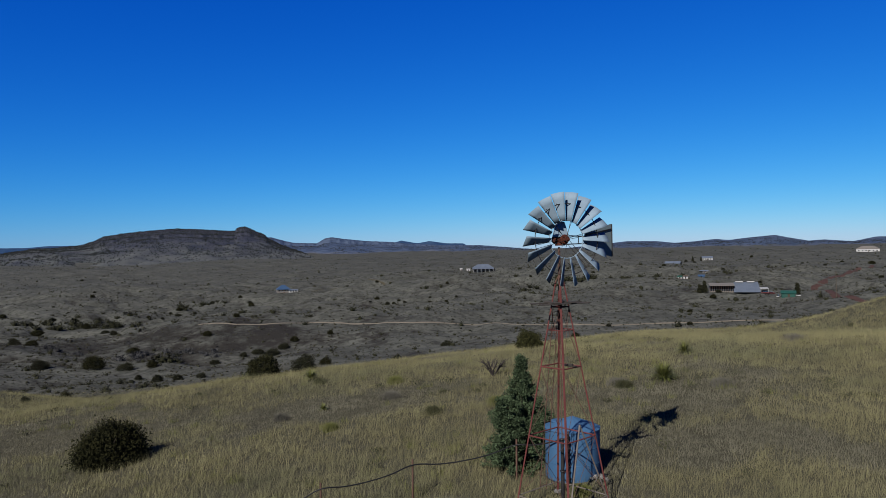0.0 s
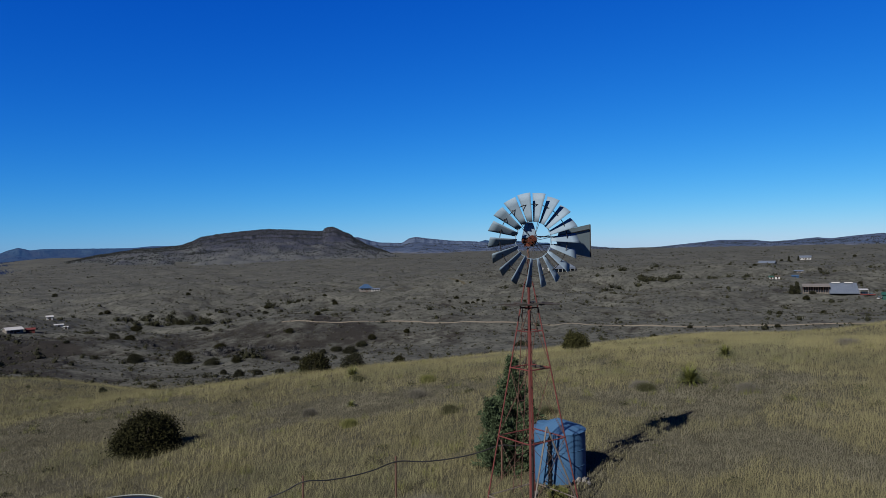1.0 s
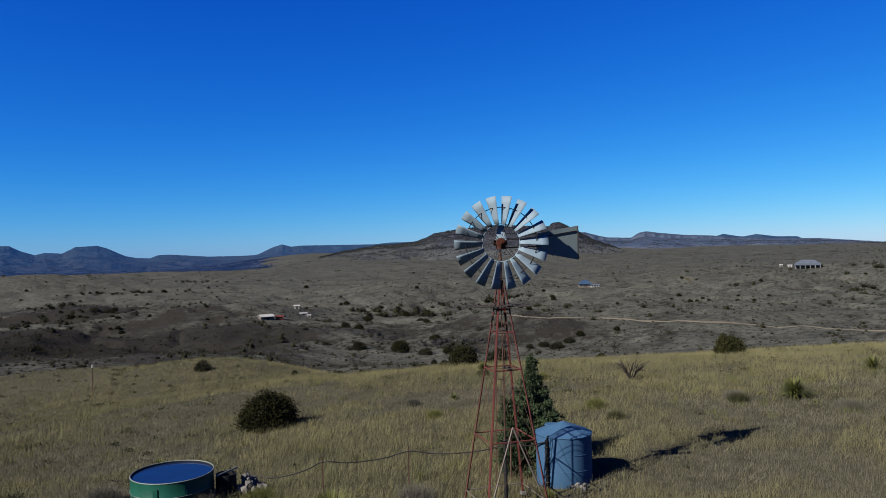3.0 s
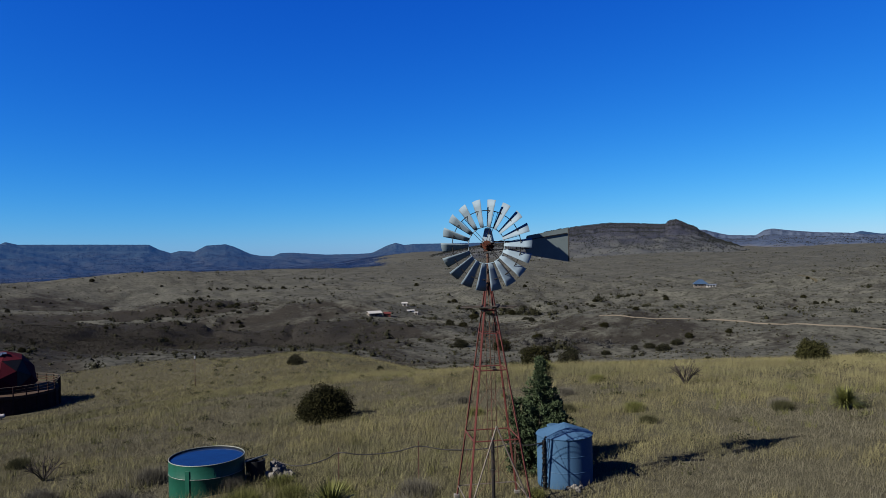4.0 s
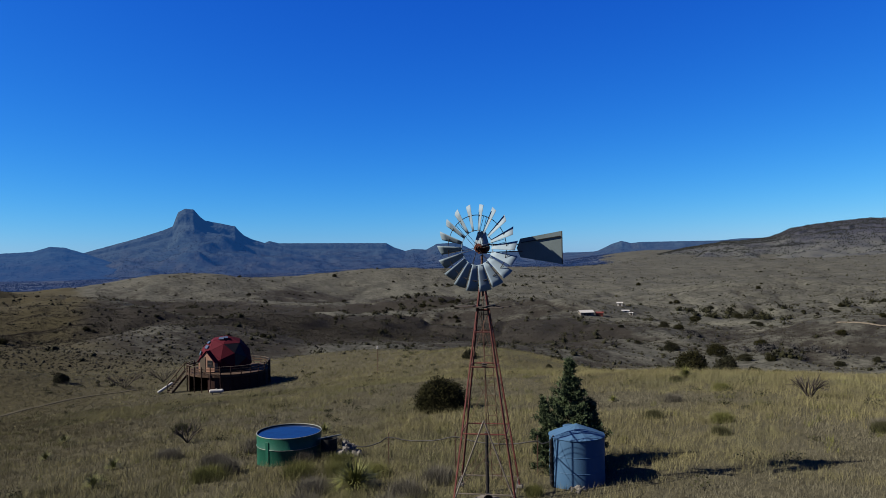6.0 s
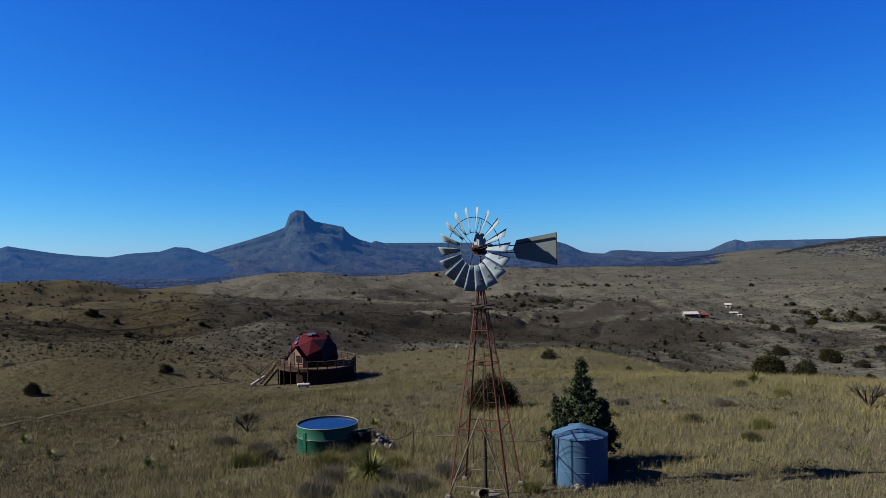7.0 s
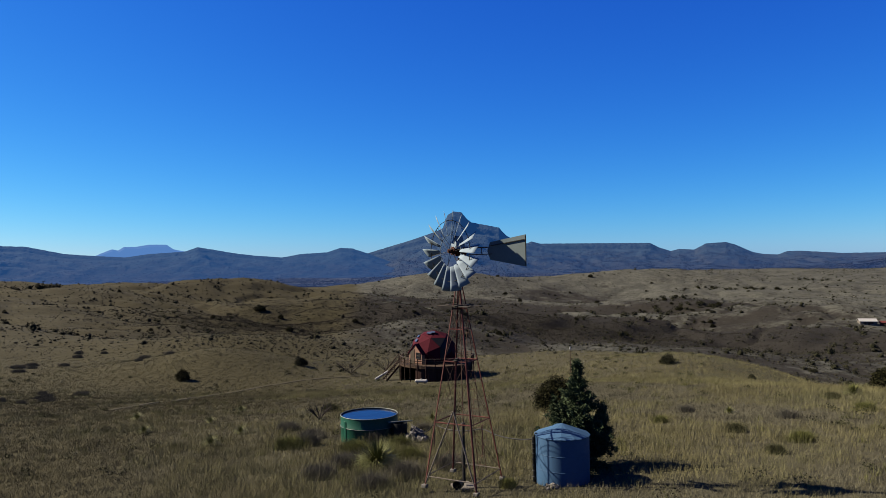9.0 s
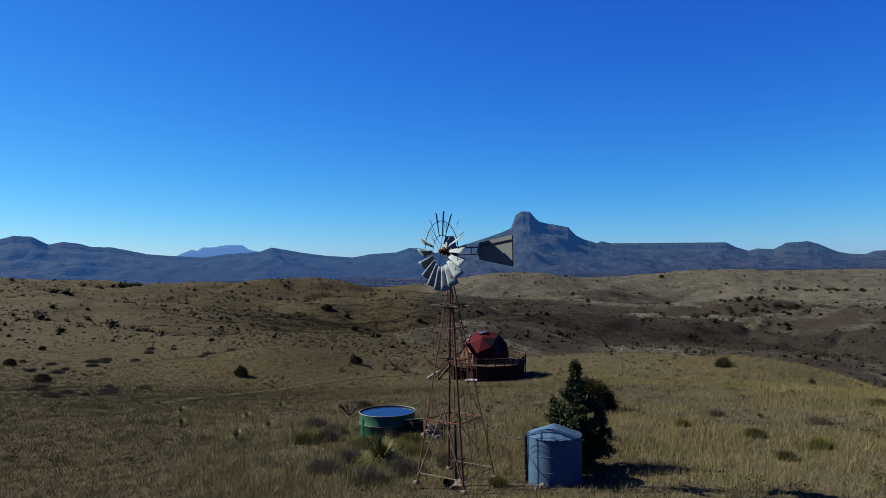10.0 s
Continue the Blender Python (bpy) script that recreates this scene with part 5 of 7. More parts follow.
# side window panel towards the drive and skylights high on the shell
for az, el, sz in ((-75, 38, 0.5), (-95, 22, 0.5), (-85, 50, 0.45), (-35, 66, 0.55), (-15, 70, 0.5)):
    a, e = radians(az), radians(el)
    n = Vector((math.cos(a) * math.cos(e), math.sin(a) * math.cos(e), math.sin(e)))
    t1 = Vector((-math.sin(a), math.cos(a), 0))
    t2 = n.cross(t1)
    c = n * (R * 1.0) + Vector((0, 0, CZ)) + n * 0.02
    bm = bmesh.new()
    plate(bm, [c + t1 * i * sz * 0.6 + t2 * j * sz * 0.45 for i, j in ((-1, -1), (1, -1), (1, 1), (-1, 1))], 0.08, n)
    part("skylight", bm, M_SKYLIGHT if el > 20 else M_GLASS, dome, "framed skylight" if el > 20 else "small dark window")
# deck
deck = thing("round_deck", "round timber deck with railing and dark boarded underside", "deck", (DX + 0.25, DY + 0.35, DECK))
DR = 5.0
for i in range(36):
    y = -DR + DR * 2 * (i + 0.5) / 36
    w = math.sqrt(DR * DR - y * y)
    bm = bmesh.new()
    box(bm, (0, y, -0.02), (2 * w, DR * 2 / 36 - 0.015, 0.045))
    part("deck_board", bm, M_DECK, deck)
bm = bmesh.new()
lathe(bm, [(DR + 0.02, -0.3), (DR + 0.06, -0.3), (DR + 0.06, 0.0), (DR + 0.02, 0.0), (DR + 0.02, -0.3)], 40)
part("fascia", bm, M_DECK, deck, "timber rim board")
low = min(gz(DX + DR * math.cos(a), DY + DR * math.sin(a)) for a in (0, 1, 2, 3, 4, 5)) - DECK - 0.3
NB = 96
for i in range(NB):
    a = 2 * math.pi * i / NB
    deg = math.degrees(a) % 360
    x, y = (DR - 0.15) * math.cos(a), (DR - 0.15) * math.sin(a)
    if 268 < deg < 312:
        continue
    bm = bmesh.new()
    zb = gz(DX + 0.25 + x, DY + 0.35 + y) - DECK - 0.2
    box(bm, (x, y, (zb - 0.28) / 2 - 0.02), (0.03, 2 * math.pi * DR / NB - 0.015, -0.26 - zb), math.degrees(a))
    part("skirt_board", bm, M_SKIRT, deck)
NP = 26
for i in range(NP):
    a = 2 * math.pi * i / NP
    b = 2 * math.pi * (i + 1) / NP
    p, q = (Vector((DR * math.cos(t), DR * math.sin(t), 0)) for t in (a, b))
    bm = bmesh.new()
    zb = gz(DX + 0.25 + p.x, DY + 0.35 + p.y) - DECK - 0.25
    bar(bm, (p.x * 1.012, p.y * 1.012, zb), (p.x * 1.012, p.y * 1.012, 0.95), 0.1, 0.1)
    part("deck_post", bm, M_DECK if 262 < math.degrees(a) < 318 else M_SKIRT, deck)
    if 240 < math.degrees(a) < 258:
        continue
    for z, w, d in ((0.95, 0.14, 0.05), (0.62, 0.04, 0.11), (0.32, 0.04, 0.11)):
        bm = bmesh.new()
        bar(bm, p + Vector((0, 0, z)), q + Vector((0, 0, z)), w, d)
        part("rail", bm, M_DECK if z < 0.9 else M_RAIL, deck)
# stair leading down from the deck
SA = math.radians(249)
s_out = Vector((math.cos(SA), math.sin(SA), 0))
s_dir = Vector((0.35, -0.94, 0)).normalized()
s_side = Vector((-s_dir.y, s_dir.x, 0))
s_top = s_out * DR
run = 2.6
g_end = gz(DX + s_top.x + s_dir.x * run, DY + s_top.y + s_dir.y * run) - DECK
stair = thing("deck_stair", "straight open timber stair up to the deck", "stairs", (DX + 0.25, DY + 0.35, DECK))
for s in (-0.5, 0.5):
    bm = bmesh.new()
    bar(bm, s_top + s_side * s + Vector((0, 0, -0.05)), s_top + s_dir * run + s_side * s + Vector((0, 0, g_end)), 0.05, 0.26)
    part("stringer", bm, M_DECK, stair)
    bm = bmesh.new()
    bar(bm, s_top + s_side * s + Vector((0, 0, 0.95)), s_top + s_dir * run + s_side * s + Vector((0, 0, g_end + 0.9)), 0.09, 0.09)
    part("handrail", bm, M_DECK, stair)
    for t in (0.05, 0.5, 0.97):
        bm = bmesh.new()
        p = s_top + s_dir * run * t + s_side * s + Vector((0, 0, g_end * t))
        bar(bm, p + Vector((0, 0, -0.1 if t < 0.9 else -0.3)), p + Vector((0, 0, 0.95)), 0.08, 0.08)
        part("newel", bm, M_DECK, stair)
for i in range(11):
    t = (i + 0.5) / 11
    p = s_top + s_dir * run * t + Vector((0, 0, g_end * t + 0.05))
    bm = bmesh.new()
    plate(bm, [p + s_side * a * 0.52 + s_dir * b * 0.13 for a, b in ((-1, -1), (1, -1), (1, 1), (-1, 1))], 0.04, (0, 0, 1))
    part("tread", bm, M_RAIL, stair)
# white propane tank and white tube by the stair
gx, gy = -68.8, 11.2
gas = thing("propane_tank", "white horizontal propane tank on short feet", "tank", (gx, gy, gz(gx, gy) + 0.02), 70)
gas.matrix_basis = gas.matrix_basis @ Matrix.Diagonal((0.85, 0.85, 0.8, 1))
bm = bmesh.new()
tube(bm, (-0.8, 0, 0.45), (0.8, 0, 0.45), 0.27, None, 20)
for s in (-1, 1):
    bmesh.ops.create_uvsphere(bm, u_segments=16, v_segments=8, radius=0.27, matrix=pose(s * 0.8, 0, 0.45) @ Matrix.Diagonal((0.6, 1, 1, 1)))
part("vessel", bm, M_WHITE, gas)
for s in (-0.55, 0.55):
    bm = bmesh.new()
    box(bm, (s, 0, 0.08), (0.12, 0.36, 0.34))
    part("foot", bm, M_WALL, gas)
bm = bmesh.new()
tube(bm, (0, 0, 0.70), (0, 0, 0.81), 0.11, 0.09, 12)
part("valve_cover", bm, M_WHITE, gas)
sx, sy = DX + 0.25 + s_top.x + s_dir.x * 2.9 - 1.0, DY + 0.35 + s_top.y + s_dir.y * 2.9
tubeob = thing("white_pipe", "length of white pipe leaning beside the stair", "pipe", (sx, sy, gz(sx, sy)), 20)
bm = bmesh.new()
tube(bm, (-0.1, -0.9, 0.16), (0.2, 0.9, 1.1), 0.16, None, 14)
tube(bm, (0.2, 0.9, 0.0), (0.2, 0.9, 1.1), 0.06, None, 8)
part("barrel", bm, M_WHITE, tubeob)
# thin signal pole on the slope
qx, qy = -59.5, 27.6
pole = thing("weather_pole", "thin pole with a small white cap in the grass", "pole", (qx, qy, gz(qx, qy)))
bm = bmesh.new()
tube(bm, (0, 0, -0.2), (0, 0, 3.0), 0.04, 0.035, 8)
part("shaft", bm, M_ROD, pole)
bm = bmesh.new()
tube(bm, (0, 0, 2.95), (0, 0, 3.25), 0.11, 0.08, 10)
part("cap", bm, M_WHITE, pole)


# ---- houses across the valley ----
def gabled(name, label, at, turn, size, eave, ridge, wall, roof, hip=False, windows=3, porch=0.0, group=""):
    """A small house: walls, pitched roof with overhang, door, windows, optional porch on posts."""
    L, W = size
    base = min(gz(at[0] + dx, at[1] + dy) for dx in (-L / 2, L / 2) for dy in (-W / 2, W / 2))
    h = thing(name, label, "house", (at[0], at[1], base), turn, group)
    h.matrix_basis = h.matrix_basis @ Matrix.Diagonal((at[2], at[2], at[2], 1))
    bm = bmesh.new()
    prof = [(-W / 2, -1.0), (W / 2, -1.0), (W / 2, eave), (0, eave if hip else ridge), (-W / 2, eave)]
    f0, f1 = [[bm.verts.new((x, y, z)) for y, z in prof] for x in (-L / 2, L / 2)]
    bm.faces.new(f0)
    bm.faces.new(f1[::-1])
    for i in range(5):
        bm.faces.new((f0[i], f1[i], f1[(i + 1) % 5], f0[(i + 1) % 5]))
    part("wall", bm, wall, h)
    o_ = 0.4
    ins = W / 2 if hip else 0
    for s in (-1, 1):
        bm = bmesh.new()
        plate(bm, [(-L / 2 - o_, s * (W / 2 + o_), eave - 0.15), (L / 2 + o_, s * (W / 2 + o_), eave - 0.15), (L / 2 + o_ - ins, 0, ridge + 0.1), (-L / 2 - o_ + ins, 0, ridge + 0.1)], 0.15,
              (0, s * (ridge - eave), W / 2))
        part("roof", bm, roof, h)
        if hip:
            bm = bmesh.new()
            plate(bm, [(s * (L / 2 + o_), -W / 2 - o_, eave - 0.15), (s * (L / 2 + o_), W / 2 + o_, eave - 0.15), (s * (L / 2 + o_ - ins), 0, ridge + 0.1)], 0.15, (s * (ridge - eave), 0, W / 2))
            part("roof", bm, roof, h)
    for i in range(windows):
        x = -L / 2 + L * (i + 0.75) / (windows + 0.5)
        bm = bmesh.new()
        box(bm, (x, -W / 2 - 0.02, 1.55), (1.3, 0.12, 1.1))
        win = part("window", bm, M_GLASS, h)
        bm = bmesh.new()
        box(bm, (x, -W / 2 - 0.09, 0.95), (1.6, 0.14, 0.12))
        part("sill", bm, M_WHITE, win)
    bm = bmesh.new()
    box(bm, (L * 0.03, -W / 2 - 0.02, 1.0), (1.0, 0.1, 2.05))
    part("door", bm, M_DECK, h)
    if porch:
        bm = bmesh.new()
        plate(bm, [(-L / 2 - o_, -W / 2, eave - 0.2), (L / 2 + o_, -W / 2, eave - 0.2), (L / 2 + o_, -W / 2 - porch, eave - 0.7), (-L / 2 - o_, -W / 2 - porch, eave - 0.7)], 0.12, (0, -0.2, 1))
        part("porch_roof", bm, roof, h)
        for i in range(6):
            bm = bmesh.new()
            box(bm, (-L / 2 + L * i / 5, -W / 2 - porch + 0.2, eave / 2 - 0.6), (0.18, 0.18, eave - 0.1))
            part("porch_post", bm, M_WHITE, h)
    return h


def facing(x, y, _):
    """Turn that sets a house's front towards the windmill hill."""
    return math.degrees(math.atan2(-12 - y, 8 - x)) + 90


PLACE = {
    "white_house": (-223.1, 219.6, 0.78), "red_shed": (-220.3, 225.3, 0.75), "white_hut": (-253.3, 273.5, 0.85), "white_trailer": (-236.3, 259.4, 0.78),
    "white_shed": (-233.0, 259.8, 0.7), "blue_house": (-160.0, 464.0, 0.98), "white_wing": (-152.7, 463.3, 0.75), "porch_house": (-23.4, 498.1, 1.30),
    "outbuilding": (-34.9, 512.8, 0.63), "far_shed": (-40.4, 514.1, 0.64), "grey_house": (174.4, 799.6, 0.97), "hill_house": (238.1, 904.7, 1.12),
    "grey_cabin": (111.9, 424.5, 0.52), "blue_shed": (99.1, 379.8, 0.54), "cream_shed": (87.9, 367.2, 0.60), "pale_shed": (84.9, 367.1, 0.72),
    "ridge_house": (481.4, 1017.6, 1.21), "green_shed": (107.3, 279.2, 0.89), "lodge": (93.0, 301.6, 0.84), "utility_pole": (119.9, 266.0, 0.46),
    "pickup_truck": (104.4, 296.5, 0.66), "farm_truck": (106.0, 294.5, 0.56), "white_car": (104.0, 280.4, 0.55), "pale_car": (110.3, 277.0, 0.40),
}
gabled("white_house", "small white-roofed house with tan walls", PLACE["white_house"], facing(*PLACE["white_house"]) + 18, (7.6, 5.4), 2.5, 3.5, M_WALL, M_WHITE, windows=2)
gabled("red_shed", "low red shed beside the white-roofed house", PLACE["red_shed"], facing(*PLACE["red_shed"]), (4.2, 3.2), 2.2, 2.8, M_BARN, M_BARN, windows=0)
gabled("white_hut", "tiny white hut on the slope", PLACE["white_hut"], facing(*PLACE["white_hut"]), (3.2, 2.4), 2.1, 2.6, M_WHITE, M_WHITE, windows=1)
gabled("white_trailer", "small white trailer on the slope", PLACE["white_trailer"], facing(*PLACE["white_trailer"]) + 8, (4.4, 2.4), 2.2, 2.5, M_WHITE, M_WHITE, windows=1)
gabled("white_shed", "low white shed beside the trailer", PLACE["white_shed"], facing(*PLACE["white_shed"]), (2.4, 2.0), 1.8, 2.1, M_WHITE, M_WHITE, windows=0)
gabled("blue_house", "blue-roofed ranch house with white gables", PLACE["blue_house"], facing(*PLACE["blue_house"]) + 5, (9, 7.5), 2.5, 5.2, M_WALL, M_BLUE_ROOF, hip=True, windows=4)
gabled("white_wing", "white wing beside the blue-roofed house", PLACE["white_wing"], facing(*PLACE["white_wing"]), (8, 5), 2.3, 3.0, M_WHITE, M_GREY_ROOF, windows=3)
gabled("porch_house", "grey-roofed ranch house with a white-posted porch", PLACE["porch_house"], facing(*PLACE["porch_house"]), (11, 6), 2.6, 4.3, M_WALL, M_GREY_ROOF, hip=True, windows=5, porch=2.5)
gabled("outbuilding", "small white outbuilding near the porch house", PLACE["outbuilding"], facing(*PLACE["outbuilding"]), (4, 3), 2.2, 2.8, M_WHITE, M_WHITE, windows=1)
gabled("far_shed", "tiny white shed in open grass", PLACE["far_shed"], facing(*PLACE["far_shed"]), (2.6, 2), 1.9, 2.3, M_WHITE, M_WHITE, windows=0)
gabled("grey_house", "grey-roofed house among trees", PLACE["grey_house"], facing(*PLACE["grey_house"]) - 15, (17, 8), 2.8, 5.2, M_WALL, M_GREY_ROOF, windows=4)
gabled("hill_house", "white-walled house on the rise", PLACE["hill_house"], facing(*PLACE["hill_house"]), (12, 7), 2.8, 4.6, M_WHITE, M_GREY_ROOF, windows=4)
gabled("grey_cabin", "low grey cabin behind the lodge", PLACE["grey_cabin"], facing(*PLACE["grey_cabin"]), (9, 5), 2.5, 3.6, M_WALL, M_GREY_ROOF, windows=2)
gabled("blue_shed", "small bright blue shed on bare ground", PLACE["blue_shed"], facing(*PLACE["blue_shed"]), (6, 4), 2.6, 3.6, M_BLUE_ROOF, M_BLUE_ROOF, windows=1)
gabled("cream_shed", "small cream shed with tan roof", PLACE["cream_shed"], facing(*PLACE["cream_shed"]), (3.6, 3), 2.4, 3.2, M_WHITE, M_RAIL, windows=1)
gabled("pale_shed", "small pale shed with green roof", PLACE["pale_shed"], facing(*PLACE["pale_shed"]), (2.6, 2.4), 2.0, 2.6, M_WHITE, M_TEAL, windows=0)
gabled("ridge_house", "white hip-roofed house on the far ridge", PLACE["ridge_house"], facing(*PLACE["ridge_house"]), (23, 12), 3.4, 6.4, M_WHITE, M_WALL, hip=True, windows=6)
gabled("green_shed", "green metal shed with a green roof", PLACE["green_shed"], facing(*PLACE["green_shed"]), (5.6, 4.2), 2.4, 3.3, M_TEAL, M_TEAL, windows=0)

# long low house with a glazed front and a big sloping metal roof
lx, ly, lk = PLACE["lodge"]
lodge = thing("lodge", "long low house with glazed gallery and sloping grey roof", "house", (lx, ly, gz(lx, ly) - 0.4), facing(lx, ly, lk) + 4)
lodge.matrix_basis = lodge.matrix_basis @ Matrix.Diagonal((lk, lk, lk, 1))
bm = bmesh.new()
box(bm, (-5.9, 3, 1.8), (11.6, 6, 4.4))
box(bm, (6, 3.6, 1.2), (11.6, 4.0, 3.6))
part("wall", bm, M_WALL, lodge)
bm = bmesh.new()
plate(bm, [(-0.5, -4.2, 0.9), (12.2, -4.2, 0.9), (12.0, 5.8, 5.5), (0.4, 5.8, 5.5)], 0.25, (0, -4.6, 10))
main_roof = part("roof", bm, M_GREY_ROOF, lodge, "broad sloping grey metal roof")
for i in range(12):
    x = 0.6 + i * 0.98
    bm = bmesh.new()
    bar(bm, (x, -4.1, 1.12), (x, 5.7, 5.63), 0.08, 0.08)
    part("seam", bm, M_GREY_ROOF, main_roof)
bm = bmesh.new()
plate(bm, [(-12, -2.5, 4.1), (0.2, -2.5, 4.1), (0.2, 6.2, 5.0), (-12, 6.2, 5.0)], 0.25, (0, -0.1, 1))
part("flat_roof", bm, M_WALL, lodge)
for i in range(11):
    x = -11.5 + i * 1.08
    bm = bmesh.new()
    box(bm, (x + 0.5, -0.15, 2.5), (0.9, 0.1, 2.4))
    part("window", bm, M_GLASS, lodge)
    bm = bmesh.new()
    box(bm, (x, -2.2, 2.2), (0.10, 0.10, 3.8))
    part("gallery_post", bm, M_SKIRT, lodge)
for x in (3, 8.5):
    bm = bmesh.new()
    box(bm, (x, 5.2, 5.75), (3.6, 1.0, 0.5))
    part("roof_vent", bm, M_WHITE, lodge)
bm = bmesh.new()
plate(bm, [(12.3, -1.5, 2.6), (16.2, -1.5, 2.6), (16.2, 3, 2.9), (12.3, 3, 2.9)], 0.12, (0, 0, 1))
part("carport_roof", bm, M_WHITE, lodge)
for x, y in ((12.6, -1.3), (16, -1.3), (12.6, 2.8), (16, 2.8)):
    bm = bmesh.new()
    box(bm, (x, y, 1.2), (0.15, 0.15, 3.0))
    part("carport_post", bm, M_WHITE, lodge)


def parked(name, label, at, turn, body_mat, length=4.6):
    v = thing(name, label, "car", (at[0], at[1], gz(at[0], at[1])), turn, "parked vehicles")
    v.matrix_basis = v.matrix_basis @ Matrix.Diagonal((at[2], at[2], at[2], 1))
    bm = bmesh.new()
    box(bm, (0, 0, 0.72), (length, 1.8, 0.62), 0, 0.12)
    part("body", bm, body_mat, v)
    bm = bmesh.new()
    box(bm, (-0.25, 0, 1.3), (length * 0.5, 1.6, 0.62), 0, 0.2)
    part("cabin", bm, M_GLASS, v)
    for x in (-length * 0.32, length * 0.32):
        for y in (-0.82, 0.82):
            bm = bmesh.new()
            tube(bm, (x, y - 0.12, 0.34), (x, y + 0.12, 0.34), 0.34, None, 14)
            part("wheel", bm, M_BLACK, v)


parked("pickup_truck", "red pickup truck beside the lodge", PLACE["pickup_truck"], facing(*PLACE["pickup_truck"]) + 10, M_BARN, 5.2)
parked("farm_truck", "red farm truck by the sheds", PLACE["farm_truck"], facing(*PLACE["farm_truck"]) - 30, M_BARN, 5.6)
parked("white_car", "white car parked by the green shed", PLACE["white_car"], facing(*PLACE["white_car"]) + 70, M_WHITE, 4.6)
parked("pale_car", "white car beyond the green shed", PLACE["pale_car"], facing(*PLACE["pale_car"]), M_WHITE, 4.4)
ux, uy, _ = PLACE["utility_pole"]
upole = thing("utility_pole", "wooden utility pole beside the red road", "pole", (ux, uy, gz(ux, uy)))
bm = bmesh.new()
tube(bm, (0, 0, -0.3), (0, 0, 10.5), 0.17, 0.12, 8)
part("shaft", bm, M_BARK, upole)
bm = bmesh.new()
box(bm, (0, 0, 9.8), (2.2, 0.12, 0.14), 30)
part("cross_arm", bm, M_BARK, upole)

# ---- plants ----
def cedar(at, height, wide, seed):
    """A dense cedar: trunk, upswept limbs ending in flat sprays, a slim leader and two lesser side leaders."""
    rng = np.random.default_rng(seed)
    t = thing("cedar_tree", "dense dark green cedar tree with upswept sprays and a slim leader", "tree", (at[0], at[1], gz(*at)))
    bm = bmesh.new()
    slips = []

    def stem(foot, tip, half, count):
        """One leader with limbs all round it."""
        foot, tip = np.array(foot), np.array(tip)
        tube(bm, foot, foot + (tip - foot) * 0.5, 0.08 * half, 0.05 * half, 8)
        tube(bm, foot + (tip - foot) * 0.5, tip, 0.05 * half, 0.008, 6)
        tall = np.linalg.norm(tip - foot)
        for i in range(count):
            f = rng.uniform(0.04, 1.0)
            env = half * np.interp(f, (0, 0.12, 0.3, 0.5, 0.68, 0.8, 0.88, 1.0), (0.72, 0.98, 1.0, 0.74, 0.44, 0.22, 0.11, 0.03)) * rng.uniform(0.55, 1.12)
            a = rng.uniform(0, 2 * math.pi)
            start = foot + (tip - foot) * f - np.array([0, 0, 0.3 * env])
            along = np.array([math.cos(a), math.sin(a), rng.uniform(0.05, 0.45)])
            if i % 4 == 0:
                tube(bm, start, start + along * env * 0.8, 0.016, 0.004, 4)
            k = 3 + int(env * 9)
            for j in range(k):
                s = 0.3 + 0.7 * (j + rng.uniform()) / k
                c = start + along * env * s + rng.normal(0, 0.035 + 0.05 * env * (1.1 - s), 3)
                n = 26
                d = along / np.linalg.norm(along) * 0.55 + np.array([0, 0, 0.35]) + rng.normal(0, 0.5, (n, 3))
                d /= np.linalg.norm(d, axis=1)[:, None]
                w = np.cross(d, rng.normal(0, 1, (n, 3)))
                w /= np.linalg.norm(w, axis=1)[:, None]
                o_ = c + rng.normal(0, 0.045, (n, 3))
                ln = rng.uniform(0.05, 0.12, (n, 1))
                slips.append(np.stack([o_ - w * ln * 0.24, o_ + w * ln * 0.24, o_ + d * ln], 1).reshape(-1, 3))

    stem((0, 0, -0.1), (0.02, 0.03, height), wide / 2, 200)
    stem((-0.35, -0.35, 0.2), (-0.70, -0.52, height * 0.62), wide * 0.19, 60)
    stem((0.25, 0.45, 0.5), (0.2, 0.80, height * 0.58), wide * 0.21, 60)
    part("trunk", bm, M_BARK, t)
    v = np.concatenate(slips)
    v[:, 2] = np.maximum(v[:, 2], 0.04)
    sheet("crown", v, np.arange(len(v)).reshape(-1, 3), M_CEDAR, t)
    return t


cedar((-1.02, 4.1), 3.45, 2.6, 11)


def shrub(name, label, wide, high, seed, mat, clumps=260, per=12, leaf=0.13, group="", at=(0, 0), category="shrub"):
    rng = np.random.default_rng(seed)
    t = thing(name, label, category, (at[0], at[1], gz(*at)), rng.uniform(0, 360), group)
    bm = limbs(bmesh.new(), high, wide / 2, 6, wide * 0.035, rng)
    part("trunk", bm, M_BARK, t)
    c = lumpy(rng, clumps, wide * 0.92, high * 0.93)
    c[:, 2] += high * 0.02
    v, f = leaves(c, per, wide * 0.11, leaf, rng, 0.9, 0.5)
    v[:, 2] = np.maximum(v[:, 2], 0.01)
    sheet("crown", v, f, mat, t)
    return t


